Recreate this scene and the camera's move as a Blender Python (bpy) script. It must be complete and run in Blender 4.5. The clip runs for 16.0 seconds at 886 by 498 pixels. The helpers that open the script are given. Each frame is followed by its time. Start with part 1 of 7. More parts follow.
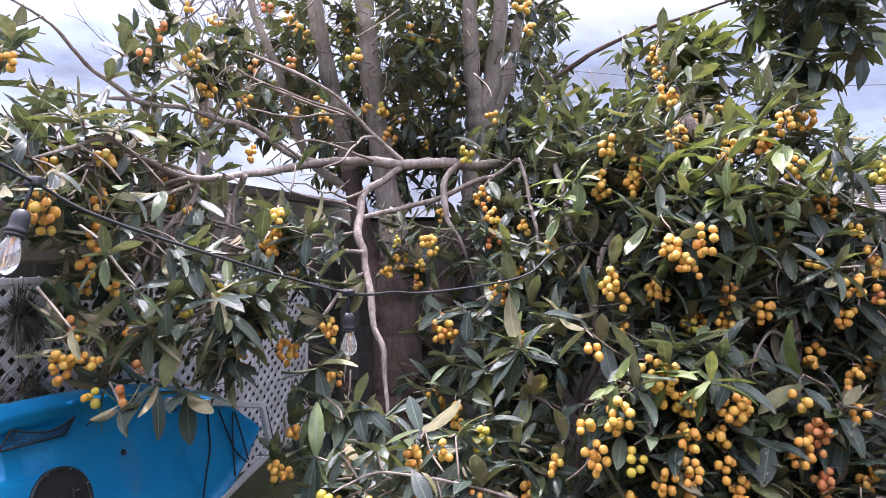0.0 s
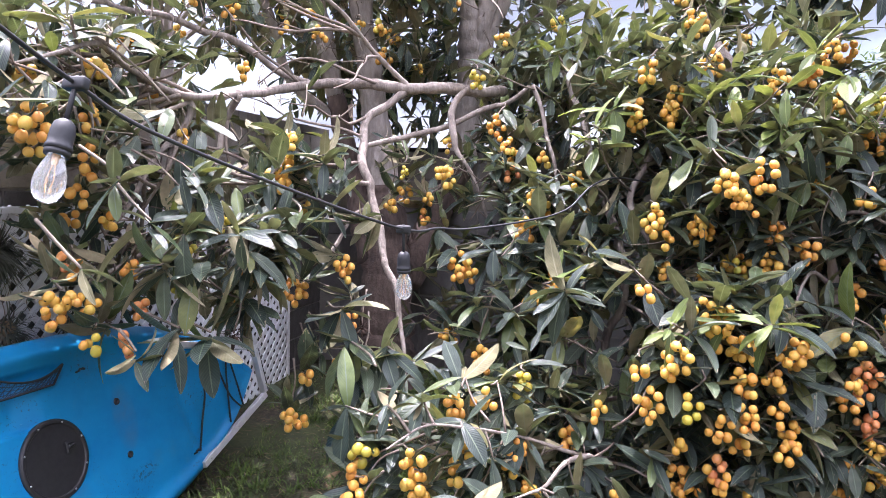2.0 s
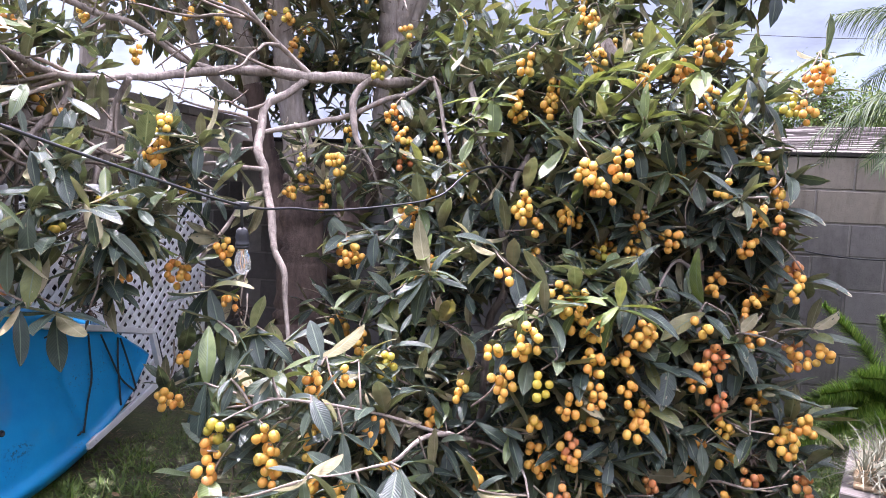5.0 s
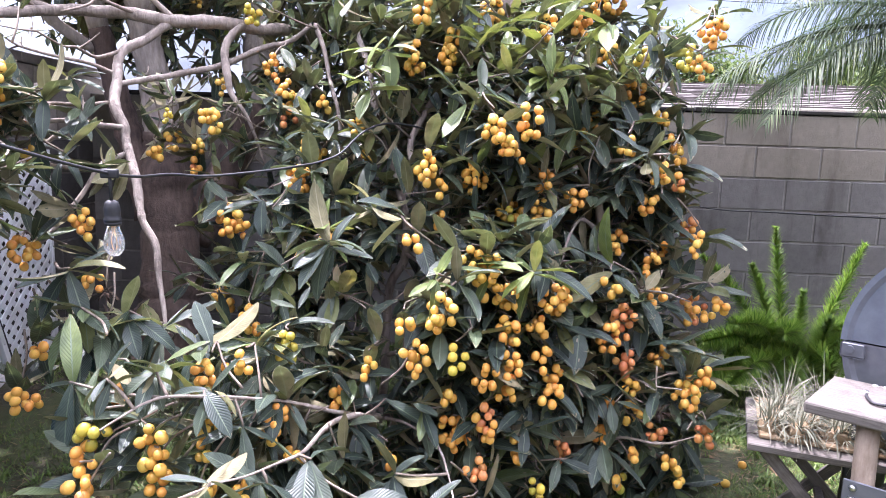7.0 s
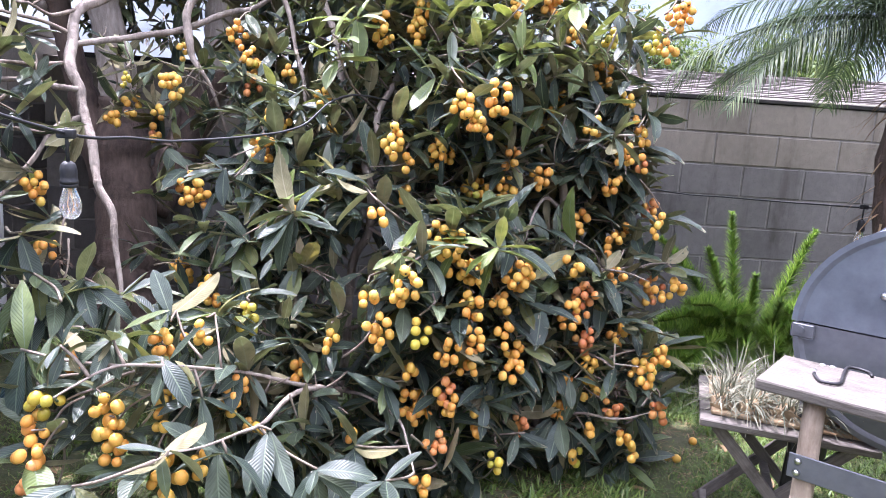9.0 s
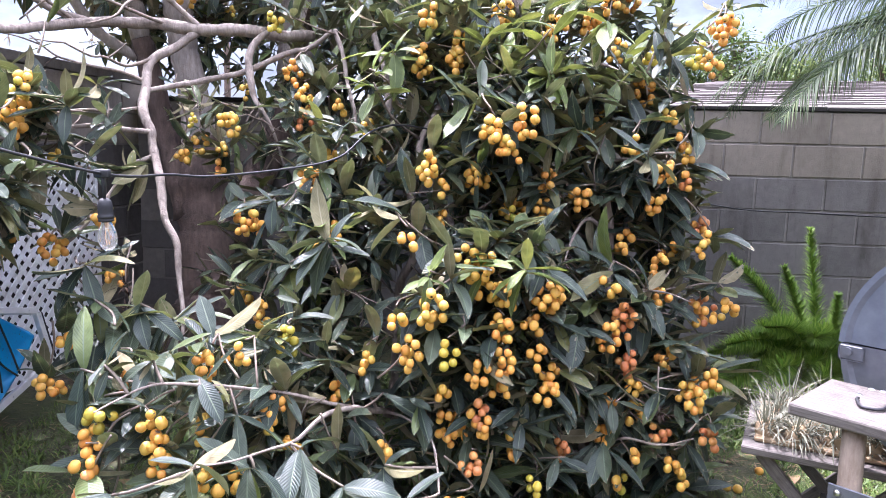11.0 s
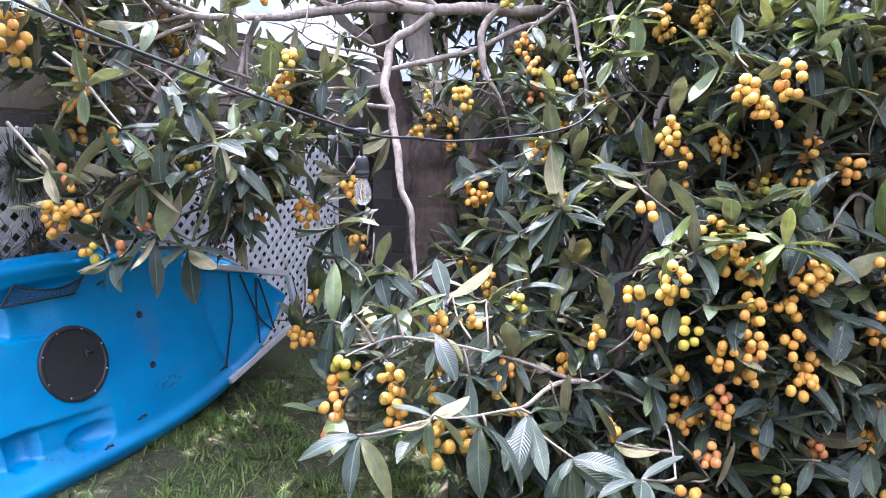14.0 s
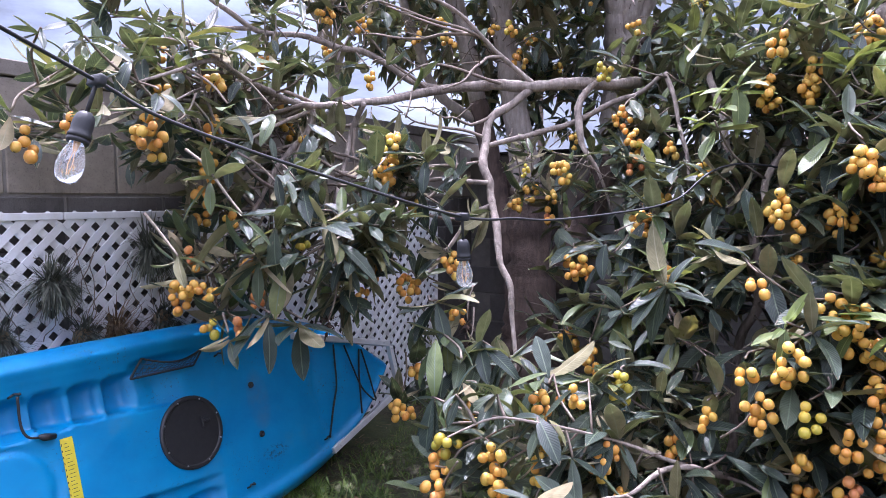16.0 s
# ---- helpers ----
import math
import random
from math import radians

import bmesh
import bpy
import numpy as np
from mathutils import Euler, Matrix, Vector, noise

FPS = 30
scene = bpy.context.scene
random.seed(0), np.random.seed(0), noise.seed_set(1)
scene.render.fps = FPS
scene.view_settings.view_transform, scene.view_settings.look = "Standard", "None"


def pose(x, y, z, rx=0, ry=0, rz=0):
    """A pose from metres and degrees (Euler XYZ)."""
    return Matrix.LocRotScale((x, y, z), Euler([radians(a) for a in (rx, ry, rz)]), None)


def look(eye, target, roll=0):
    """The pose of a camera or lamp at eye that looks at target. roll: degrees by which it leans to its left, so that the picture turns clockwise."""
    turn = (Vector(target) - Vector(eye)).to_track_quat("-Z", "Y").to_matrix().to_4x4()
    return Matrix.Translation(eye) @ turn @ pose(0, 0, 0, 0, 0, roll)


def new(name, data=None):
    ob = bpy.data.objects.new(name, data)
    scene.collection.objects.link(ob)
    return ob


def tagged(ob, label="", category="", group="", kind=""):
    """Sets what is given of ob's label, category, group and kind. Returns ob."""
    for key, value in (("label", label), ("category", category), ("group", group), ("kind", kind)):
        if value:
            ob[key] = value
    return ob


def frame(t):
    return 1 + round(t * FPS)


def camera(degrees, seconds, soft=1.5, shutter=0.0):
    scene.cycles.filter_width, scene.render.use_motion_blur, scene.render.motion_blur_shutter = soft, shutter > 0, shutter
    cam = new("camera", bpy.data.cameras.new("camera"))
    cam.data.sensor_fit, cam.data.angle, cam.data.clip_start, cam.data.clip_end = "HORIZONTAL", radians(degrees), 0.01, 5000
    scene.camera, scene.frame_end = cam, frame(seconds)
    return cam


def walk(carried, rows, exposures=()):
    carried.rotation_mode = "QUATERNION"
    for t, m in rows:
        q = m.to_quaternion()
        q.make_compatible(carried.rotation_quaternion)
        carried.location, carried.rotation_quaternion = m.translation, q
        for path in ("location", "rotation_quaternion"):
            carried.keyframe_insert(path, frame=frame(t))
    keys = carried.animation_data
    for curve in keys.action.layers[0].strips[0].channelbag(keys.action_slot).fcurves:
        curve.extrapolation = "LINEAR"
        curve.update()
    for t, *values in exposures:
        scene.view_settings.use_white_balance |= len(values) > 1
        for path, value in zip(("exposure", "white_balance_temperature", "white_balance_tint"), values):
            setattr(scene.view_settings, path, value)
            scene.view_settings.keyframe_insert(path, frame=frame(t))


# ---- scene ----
cam = camera(65.95, 16.0, soft=0.85)
walk(cam, [
    (0, look((0.089, -0.204, 1.316), (-0.595, 1.676, 1.333), 0.55)),
    (0.5, look((-0.063, -0.155, 1.322), (-0.731, 1.730, 1.334), 1.44)),
    (1, look((-0.261, -0.098, 1.329), (-0.835, 1.817, 1.336), 1.59)),
    (1.5, look((-0.302, -0.083, 1.313), (-0.852, 1.840, 1.266), 1.57)),
    (2, look((-0.294, -0.094, 1.305), (-0.809, 1.831, 1.133), 1.40)),
    (2.5, look((-0.266, -0.111, 1.309), (-0.896, 1.779, 1.131), 0.42)),
    (3, look((-0.143, -0.133, 1.312), (-1.131, 1.602, 1.190), -0.38)),
    (3.5, look((-0.017, -0.126, 1.290), (-1.046, 1.583, 1.158), 0.13)),
    (4, look((0.045, -0.108, 1.281), (-0.781, 1.707, 1.134), 1.29)),
    (4.5, look((0.050, -0.102, 1.276), (-0.543, 1.801, 1.112), 2.03)),
    (5, look((0.055, -0.069, 1.264), (-0.370, 1.878, 1.094), 2.45)),
    (5.2, look((0.047, -0.051, 1.256), (-0.291, 1.913, 1.088), 2.56)),
    (7.3, look((-0.093, 0.101, 1.276), (-0.118, 2.079, 0.977), 2.24)),
    (7.5, look((-0.087, 0.092, 1.268), (-0.100, 2.068, 0.962), 2.66)),
    (8, look((-0.097, 0.084, 1.268), (-0.085, 2.055, 0.927), 3.57)),
    (8.5, look((-0.102, 0.085, 1.264), (-0.058, 2.055, 0.918), 3.93)),
    (9, look((-0.100, 0.096, 1.258), (-0.023, 2.065, 0.920), 3.81)),
    (9.5, look((-0.020, 0.085, 1.282), (-0.021, 2.054, 0.931), 2.79)),
    (9.7, look((0.054, 0.063, 1.299), (-0.041, 2.031, 0.955), 2.39)),
    (11.8, look((0.123, 0.069, 1.224), (-0.100, 2.038, 0.954), 1.45)),
    (12, look((0.113, 0.081, 1.208), (-0.117, 2.048, 0.928), 1.42)),
    (12.5, look((0.086, 0.102, 1.179), (-0.286, 2.046, 0.896), 0.60)),
    (13, look((0.062, 0.089, 1.175), (-0.523, 1.978, 0.877), 0.46)),
    (13.5, look((0.040, 0.083, 1.173), (-0.657, 1.932, 0.865), 1.05)),
    (14, look((0.027, 0.076, 1.185), (-0.759, 1.889, 0.872), 0.95)),
    (14.5, look((0.025, 0.065, 1.201), (-0.823, 1.854, 0.914), 0.89)),
    (15, look((0.021, 0.053, 1.240), (-0.937, 1.798, 1.051), 0.39)),
    (15.5, look((0.027, 0.055, 1.241), (-0.972, 1.779, 1.074), -0.05)),
    (16, look((0.027, 0.052, 1.242), (-1.019, 1.752, 1.103), -0.25)),
], exposures=[(0, 2.02, 5880, 31), (1.5, 1.97, 5880, 31), (2.0, 2.47, 5930, 31), (2.5, 2.42, 5880, 31), (3.0, 1.97, 5830, 32), (3.5, 1.87, 5730, 32), (4.5, 2.37, 5880, 33), (9.0, 2.52, 5730, 29), (12.0, 2.47, 5680, 30), (12.5, 2.67, 5630, 30), (14.0, 2.57, 5530, 28), (14.5, 2.52, 5480, 30), (15.0, 2.17, 5530, 31), (16, 2.02, 5580, 33)])
# ---- daylight: bright hazy sky, high sun behind the garden wall ----
world = bpy.data.worlds.new("sky")
scene.world = world
world.use_nodes = True
wn, wl = world.node_tree.nodes, world.node_tree.links
wn.clear()
w_out = wn.new("ShaderNodeOutputWorld")
w_bg = wn.new("ShaderNodeBackground")
w_sky = wn.new("ShaderNodeTexSky")
w_sky.sky_type = "NISHITA"
w_sky.sun_disc = False
SUN_EL, SUN_AZ = 67.0, 45.0     # azimuth: degrees from +y towards -x
w_sky.sun_elevation = radians(SUN_EL)
w_sky.sun_rotation = radians(-SUN_AZ)
w_sky.dust_density = 3.0
w_sky.air_density = 1.0
w_co = wn.new("ShaderNodeTexCoord")
w_map = wn.new("ShaderNodeMapping")
w_map.inputs["Scale"].default_value = (1.0, 1.0, 2.6)
w_no = wn.new("ShaderNodeTexNoise")
w_no.inputs["Scale"].default_value = 2.2
w_no.inputs["Detail"].default_value = 7
w_no.inputs["Roughness"].default_value = 0.62
w_ra = wn.new("ShaderNodeValToRGB")
w_ra.color_ramp.elements[0].position, w_ra.color_ramp.elements[1].position = 0.16, 0.60
w_mix = wn.new("ShaderNodeMix")
w_mix.data_type = "RGBA"
# thin bright cloud, palest overhead where the sun stands behind it
w_sep = wn.new("ShaderNodeSeparateXYZ")
w_up = wn.new("ShaderNodeValToRGB")
w_up.color_ramp.elements[0].position, w_up.color_ramp.elements[0].color = 0.28, (0.062, 0.071, 0.081, 1)
w_up.color_ramp.elements[1].position, w_up.color_ramp.elements[1].color = 0.95, (0.97, 1.0, 1.0, 1)
w_gain = wn.new("ShaderNodeMix")
w_gain.data_type, w_gain.blend_type = "RGBA", "MULTIPLY"
w_gain.inputs["Factor"].default_value = 1.0
w_gain.inputs["B"].default_value = (17.0, 17.0, 17.0, 1)
wl.new(w_co.outputs["Generated"], w_sep.inputs["Vector"])
wl.new(w_sep.outputs["Z"], w_up.inputs["Fac"])
wl.new(w_up.outputs["Color"], w_gain.inputs["A"])
wl.new(w_gain.outputs["Result"], w_mix.inputs["B"])
wl.new(w_co.outputs["Generated"], w_map.inputs["Vector"])
wl.new(w_map.outputs["Vector"], w_no.inputs["Vector"])
wl.new(w_no.outputs["Fac"], w_ra.inputs["Fac"])
wl.new(w_ra.outputs["Color"], w_mix.inputs["Factor"])
wl.new(w_sky.outputs["Color"], w_mix.inputs["A"])
wl.new(w_mix.outputs["Result"], w_bg.inputs["Color"])
w_bg.inputs["Strength"].default_value = 0.105
wl.new(w_bg.outputs["Background"], w_out.inputs["Surface"])

sun = new("sun", bpy.data.lights.new("sun", "SUN"))
sun.data.energy = 2.9
sun.data.angle = radians(0.6)
sun.data.color = (1.0, 0.96, 0.91)
_ce = math.cos(radians(SUN_EL))
SUN_DIR = Vector((-math.sin(radians(SUN_AZ)) * _ce, math.cos(radians(SUN_AZ)) * _ce, math.sin(radians(SUN_EL))))
sun.matrix_world = look(SUN_DIR * 30, (0, 0, 0))

# ---- materials ----
class Nodes:
    def __init__(self, name):
        self.mat = bpy.data.materials.new(name)
        self.mat.use_nodes = True
        self.n, self.l = self.mat.node_tree.nodes, self.mat.node_tree.links
        self.bsdf = self.n["Principled BSDF"]
        self.out = self.n["Material Output"]

    def put(self, value, socket):
        if hasattr(value, "is_output"):
            self.l.new(value, socket)
        else:
            socket.default_value = value
        return self

    def node(self, kind, **sockets):
        nd = self.n.new(kind)
        for k, v in sockets.items():
            self.put(v, nd.inputs[k])
        return nd

    def coords(self, scale=(1, 1, 1)):
        geo = self.n.new("ShaderNodeTexCoord")
        m = self.node("ShaderNodeMapping", Vector=geo.outputs["Object"])
        m.inputs["Scale"].default_value = scale
        return m.outputs["Vector"]

    def world(self, scale=(1, 1, 1)):
        geo = self.n.new("ShaderNodeNewGeometry")
        m = self.node("ShaderNodeMapping", Vector=geo.outputs["Position"])
        m.inputs["Scale"].default_value = scale
        return m.outputs["Vector"]

    def noise(self, vec, scale, detail=4, rough=0.55):
        nd = self.node("ShaderNodeTexNoise", Vector=vec, Scale=scale, Detail=detail, Roughness=rough)
        return nd.outputs["Fac"]

    def ramp(self, fac, stops):
        nd = self.node("ShaderNodeValToRGB", Fac=fac)
        el = nd.color_ramp.elements
        while len(el) < len(stops):
            el.new(0.5)
        for e, (p, c) in zip(el, stops):
            e.position = p
            e.color = (*c, 1) if len(c) == 3 else c
        return nd.outputs["Color"]

    def mix(self, fac, a, b, kind="MIX"):
        nd = self.n.new("ShaderNodeMix")
        nd.data_type, nd.blend_type = "RGBA", kind
        for v, s in ((fac, "Factor"), (a, "A"), (b, "B")):
            if isinstance(v, tuple) and len(v) == 3:
                v = (*v, 1)
            self.put(v, nd.inputs[s])
        return nd.outputs["Result"]

    def math(self, op, a, b=0.0):
        nd = self.n.new("ShaderNodeMath")
        nd.operation = op
        self.put(a, nd.inputs[0]).put(b, nd.inputs[1])
        return nd.outputs[0]

    def bump(self, height, strength=0.4, distance=0.01):
        nd = self.node("ShaderNodeBump", Height=height, Strength=strength, Distance=distance)
        self.l.new(nd.outputs["Normal"], self.bsdf.inputs["Normal"])
        return self

    def set(self, **sockets):
        for k, v in sockets.items():
            k = k.replace("_", " ")
            if isinstance(v, tuple) and len(v) == 3 and "Color" in k:
                v = (*v, 1)
            self.put(v, self.bsdf.inputs[k])
        return self

    def random_object(self):
        return self.n.new("ShaderNodeObjectInfo").outputs["Random"]

    def random_island(self):
        return self.n.new("ShaderNodeNewGeometry").outputs["Random Per Island"]


def simple(name, low, high, scale=30, rough=0.6, metal=0.0, bump=0.3, dist=0.003, large=2.0):
    m = Nodes(name)
    v = m.coords()
    fine, big = m.noise(v, scale, 6, 0.6), m.noise(v, large, 3)
    f = m.math("ADD", m.math("MULTIPLY", fine, 0.6), m.math("MULTIPLY", big, 0.4))
    m.set(Base_Color=m.ramp(f, [(0.3, low), (0.7, high)]), Roughness=rough, Metallic=metal)
    if bump:
        m.bump(fine, bump, dist)
    return m.mat


def block_material(name, low, high):
    m = Nodes(name)
    v = m.world()
    fine, mid, big = m.noise(v, 160, 4, 0.7), m.noise(v, 22, 5, 0.6), m.noise(v, 2.6, 4)
    f = m.math("ADD", m.math("MULTIPLY", mid, 0.45), m.math("MULTIPLY", big, 0.4))
    f = m.math("ADD", f, m.math("MULTIPLY", m.random_object(), 0.15))
    col = m.ramp(f, [(0.32, low), (0.68, high)])
    spots = m.ramp(fine, [(0.30, (0.55, 0.55, 0.55)), (0.45, (1, 1, 1))])
    stain = m.ramp(m.noise(m.world((2.2, 2.2, 0.5)), 3.0, 5, 0.65), [(0.52, (1, 1, 1)), (0.72, (0.62, 0.6, 0.58))])
    col = m.mix(1.0, m.mix(0.8, col, spots, "MULTIPLY"), stain, "MULTIPLY")
    m.set(Base_Color=col, Roughness=0.92)
    m.bump(m.math("ADD", fine, m.math("MULTIPLY", mid, 0.8)), 0.55, 0.004)
    return m.mat


M_block = block_material("concrete_block", (0.20, 0.170, 0.138), (0.34, 0.295, 0.242))
M_block_tan = block_material("tan_block", (0.165, 0.145, 0.115), (0.25, 0.218, 0.175))
M_block_grey = block_material("grey_block", (0.105, 0.098, 0.091), (0.175, 0.163, 0.151))
# darker block that also carries the shadow behind the lattice in its colour
M_block_dark_shaded = block_material("dark_shaded_block", (0.065, 0.059, 0.054), (0.125, 0.115, 0.105))
M_mortar = block_material("mortar", (0.16, 0.145, 0.13), (0.27, 0.25, 0.225))
# near-black colour for the shadow line between the eaves and the back wall
M_shadow_strip = block_material("coping", (0.012, 0.010, 0.009), (0.030, 0.026, 0.022))
M_cap = block_material("cap_block", (0.15, 0.132, 0.112), (0.25, 0.22, 0.185))

m = Nodes("white_vinyl")
v = m.world()
dirt = m.ramp(m.noise(v, 5, 5, 0.65), [(0.45, (0.84, 0.84, 0.86)), (0.72, (0.62, 0.6, 0.56))])
m.set(Base_Color=dirt, Roughness=0.42)
m.bump(m.noise(v, 90, 3), 0.08, 0.002)
M_vinyl = m.mat

m = Nodes("blue_plastic")
v = m.coords()
mott = m.ramp(m.noise(v, 6, 4, 0.6), [(0.3, (0.0, 0.19, 0.44)), (0.7, (0.002, 0.255, 0.53))])
dust = m.ramp(m.noise(v, 3.1, 6, 0.7), [(0.56, (0, 0, 0)), (0.80, (0.5, 0.5, 0.5))])
scuff = m.ramp(m.noise(m.coords((4, 26, 4)), 9, 5, 0.7), [(0.66, (0, 0, 0)), (0.74, (0.55, 0.55, 0.55))])
col = m.mix(dust, mott, (0.10, 0.22, 0.33))
col = m.mix(scuff, col, (0.22, 0.36, 0.46))
speck = m.math("MULTIPLY", m.ramp(m.noise(v, 85, 4, 0.7), [(0.58, (0, 0, 0)), (0.66, (1, 1, 1))]), m.ramp(m.noise(v, 3.6, 3), [(0.52, (0, 0, 0)), (0.64, (0.85, 0.85, 0.85))]))
col = m.mix(speck, col, (0.05, 0.045, 0.04))
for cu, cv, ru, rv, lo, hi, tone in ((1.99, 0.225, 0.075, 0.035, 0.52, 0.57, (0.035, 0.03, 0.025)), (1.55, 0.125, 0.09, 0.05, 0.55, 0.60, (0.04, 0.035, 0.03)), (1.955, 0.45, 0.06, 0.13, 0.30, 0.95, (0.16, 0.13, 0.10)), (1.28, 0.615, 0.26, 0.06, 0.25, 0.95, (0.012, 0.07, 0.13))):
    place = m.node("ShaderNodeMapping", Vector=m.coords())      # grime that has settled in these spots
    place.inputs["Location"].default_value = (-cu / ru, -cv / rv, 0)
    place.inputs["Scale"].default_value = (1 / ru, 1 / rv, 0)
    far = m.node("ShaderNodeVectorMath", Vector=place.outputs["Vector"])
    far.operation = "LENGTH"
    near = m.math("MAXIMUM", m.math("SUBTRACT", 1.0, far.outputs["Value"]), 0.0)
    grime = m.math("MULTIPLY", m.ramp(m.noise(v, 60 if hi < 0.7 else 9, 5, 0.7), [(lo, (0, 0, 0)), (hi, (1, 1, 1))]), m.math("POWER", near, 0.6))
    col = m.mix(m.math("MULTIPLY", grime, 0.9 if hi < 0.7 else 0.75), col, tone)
m.set(Base_Color=col, Roughness=m.ramp(m.noise(v, 14, 5), [(0.3, (0.30, 0.30, 0.30)), (0.7, (0.5, 0.5, 0.5))]))
m.bump(m.noise(v, 140, 3), 0.12, 0.002)
M_blue = m.mat

M_black_plastic = simple("black_plastic", (0.012, 0.012, 0.014), (0.028, 0.027, 0.028), 60, 0.5, 0, 0.2, 0.001)
M_rubber = simple("black_rubber", (0.010, 0.010, 0.012), (0.022, 0.022, 0.024), 120, 0.55, 0, 0.2, 0.001)
M_cord = simple("black_cord", (0.008, 0.008, 0.009), (0.02, 0.02, 0.02), 200, 0.8)
M_mesh_net = simple("dark_netting", (0.01, 0.012, 0.018), (0.03, 0.035, 0.045), 220, 0.8)
M_screw = simple("steel", (0.45, 0.45, 0.46), (0.62, 0.62, 0.62), 60, 0.35, 1.0, 0)
M_yellow = simple("yellow_label", (0.62, 0.50, 0.02), (0.74, 0.62, 0.05), 50, 0.45, 0, 0.05)
M_print = simple("label_print", (0.02, 0.02, 0.02), (0.05, 0.05, 0.04), 50, 0.5, 0, 0)
M_metal_white = simple("aluminium", (0.55, 0.55, 0.54), (0.74, 0.74, 0.73), 25, 0.45, 0.35, 0.1)

m = Nodes("soil_and_turf")
v = m.world()
patch = m.noise(v, 1.7, 5, 0.6)
fine = m.noise(v, 70, 5, 0.7)
mid = m.noise(v, 14, 5, 0.6)
clod = m.noise(v, 32, 4, 0.7)
soil = m.mix(1.0, m.ramp(fine, [(0.32, (0.020, 0.015, 0.011)), (0.68, (0.15, 0.117, 0.082))]), m.ramp(clod, [(0.40, (0.45, 0.43, 0.40)), (0.60, (1, 1, 1))]), "MULTIPLY")
turf = m.ramp(mid, [(0.3, (0.035, 0.055, 0.016)), (0.7, (0.10, 0.12, 0.038))])
m.set(Base_Color=m.mix(m.ramp(patch, [(0.34, (0, 0, 0)), (0.54, (0.8, 0.8, 0.8))]), soil, turf), Roughness=0.95)
m.bump(m.math("ADD", fine, clod), 0.9, 0.02)
M_ground = m.mat


def blade_material(name, stops, rough=0.5, trans=0.25):
    m = Nodes(name)
    col = m.ramp(m.random_island(), stops)
    col = m.mix(0.5, col, m.ramp(m.noise(m.world(), 9, 3), [(0.3, (0.6, 0.6, 0.6)), (0.7, (1, 1, 1))]), "MULTIPLY")
    m.set(Base_Color=col, Roughness=rough)
    tr = m.node("ShaderNodeBsdfTranslucent", Color=col)
    ms = m.node("ShaderNodeMixShader", Fac=trans)
    m.l.new(m.bsdf.outputs[0], ms.inputs[1])
    m.l.new(tr.outputs[0], ms.inputs[2])
    m.l.new(ms.outputs[0], m.out.inputs["Surface"])
    return m.mat


M_grass = blade_material("grass", [(0.0, (0.055, 0.10, 0.015)), (0.6, (0.12, 0.20, 0.03)), (0.9, (0.20, 0.27, 0.055)), (1.0, (0.30, 0.27, 0.12))])
M_fern = blade_material("fern", [(0.0, (0.10, 0.20, 0.025)), (0.5, (0.20, 0.36, 0.045)), (1.0, (0.36, 0.48, 0.09))], 0.5, 0.5)
M_palm = blade_material("palm_leaf", [(0.0, (0.028, 0.050, 0.020)), (0.6, (0.060, 0.098, 0.036)), (1.0, (0.14, 0.18, 0.07))], 0.6, 0.30)
M_air = blade_material("air_plant", [(0.0, (0.11, 0.12, 0.08)), (0.6, (0.21, 0.21, 0.15)), (1.0, (0.34, 0.31, 0.22))], 0.8, 0.15)
M_air_green = blade_material("air_plant_green", [(0.0, (0.055, 0.063, 0.045)), (0.6, (0.125, 0.138, 0.100)), (1.0, (0.27, 0.28, 0.215))], 0.75, 0.15)
M_dry = blade_material("dry_leaf", [(0.0, (0.10, 0.055, 0.025)), (0.6, (0.24, 0.15, 0.075)), (1.0, (0.40, 0.29, 0.17))], 0.8, 0.15)
M_withered = blade_material("withered_flower", [(0.0, (0.025, 0.015, 0.010)), (0.6, (0.06, 0.035, 0.022)), (1.0, (0.11, 0.065, 0.04))], 0.9, 0.05)
M_far_leaf = blade_material("far_foliage", [(0.0, (0.05, 0.09, 0.02)), (0.6, (0.11, 0.17, 0.04)), (1.0, (0.24, 0.28, 0.09))], 0.6, 0.35)


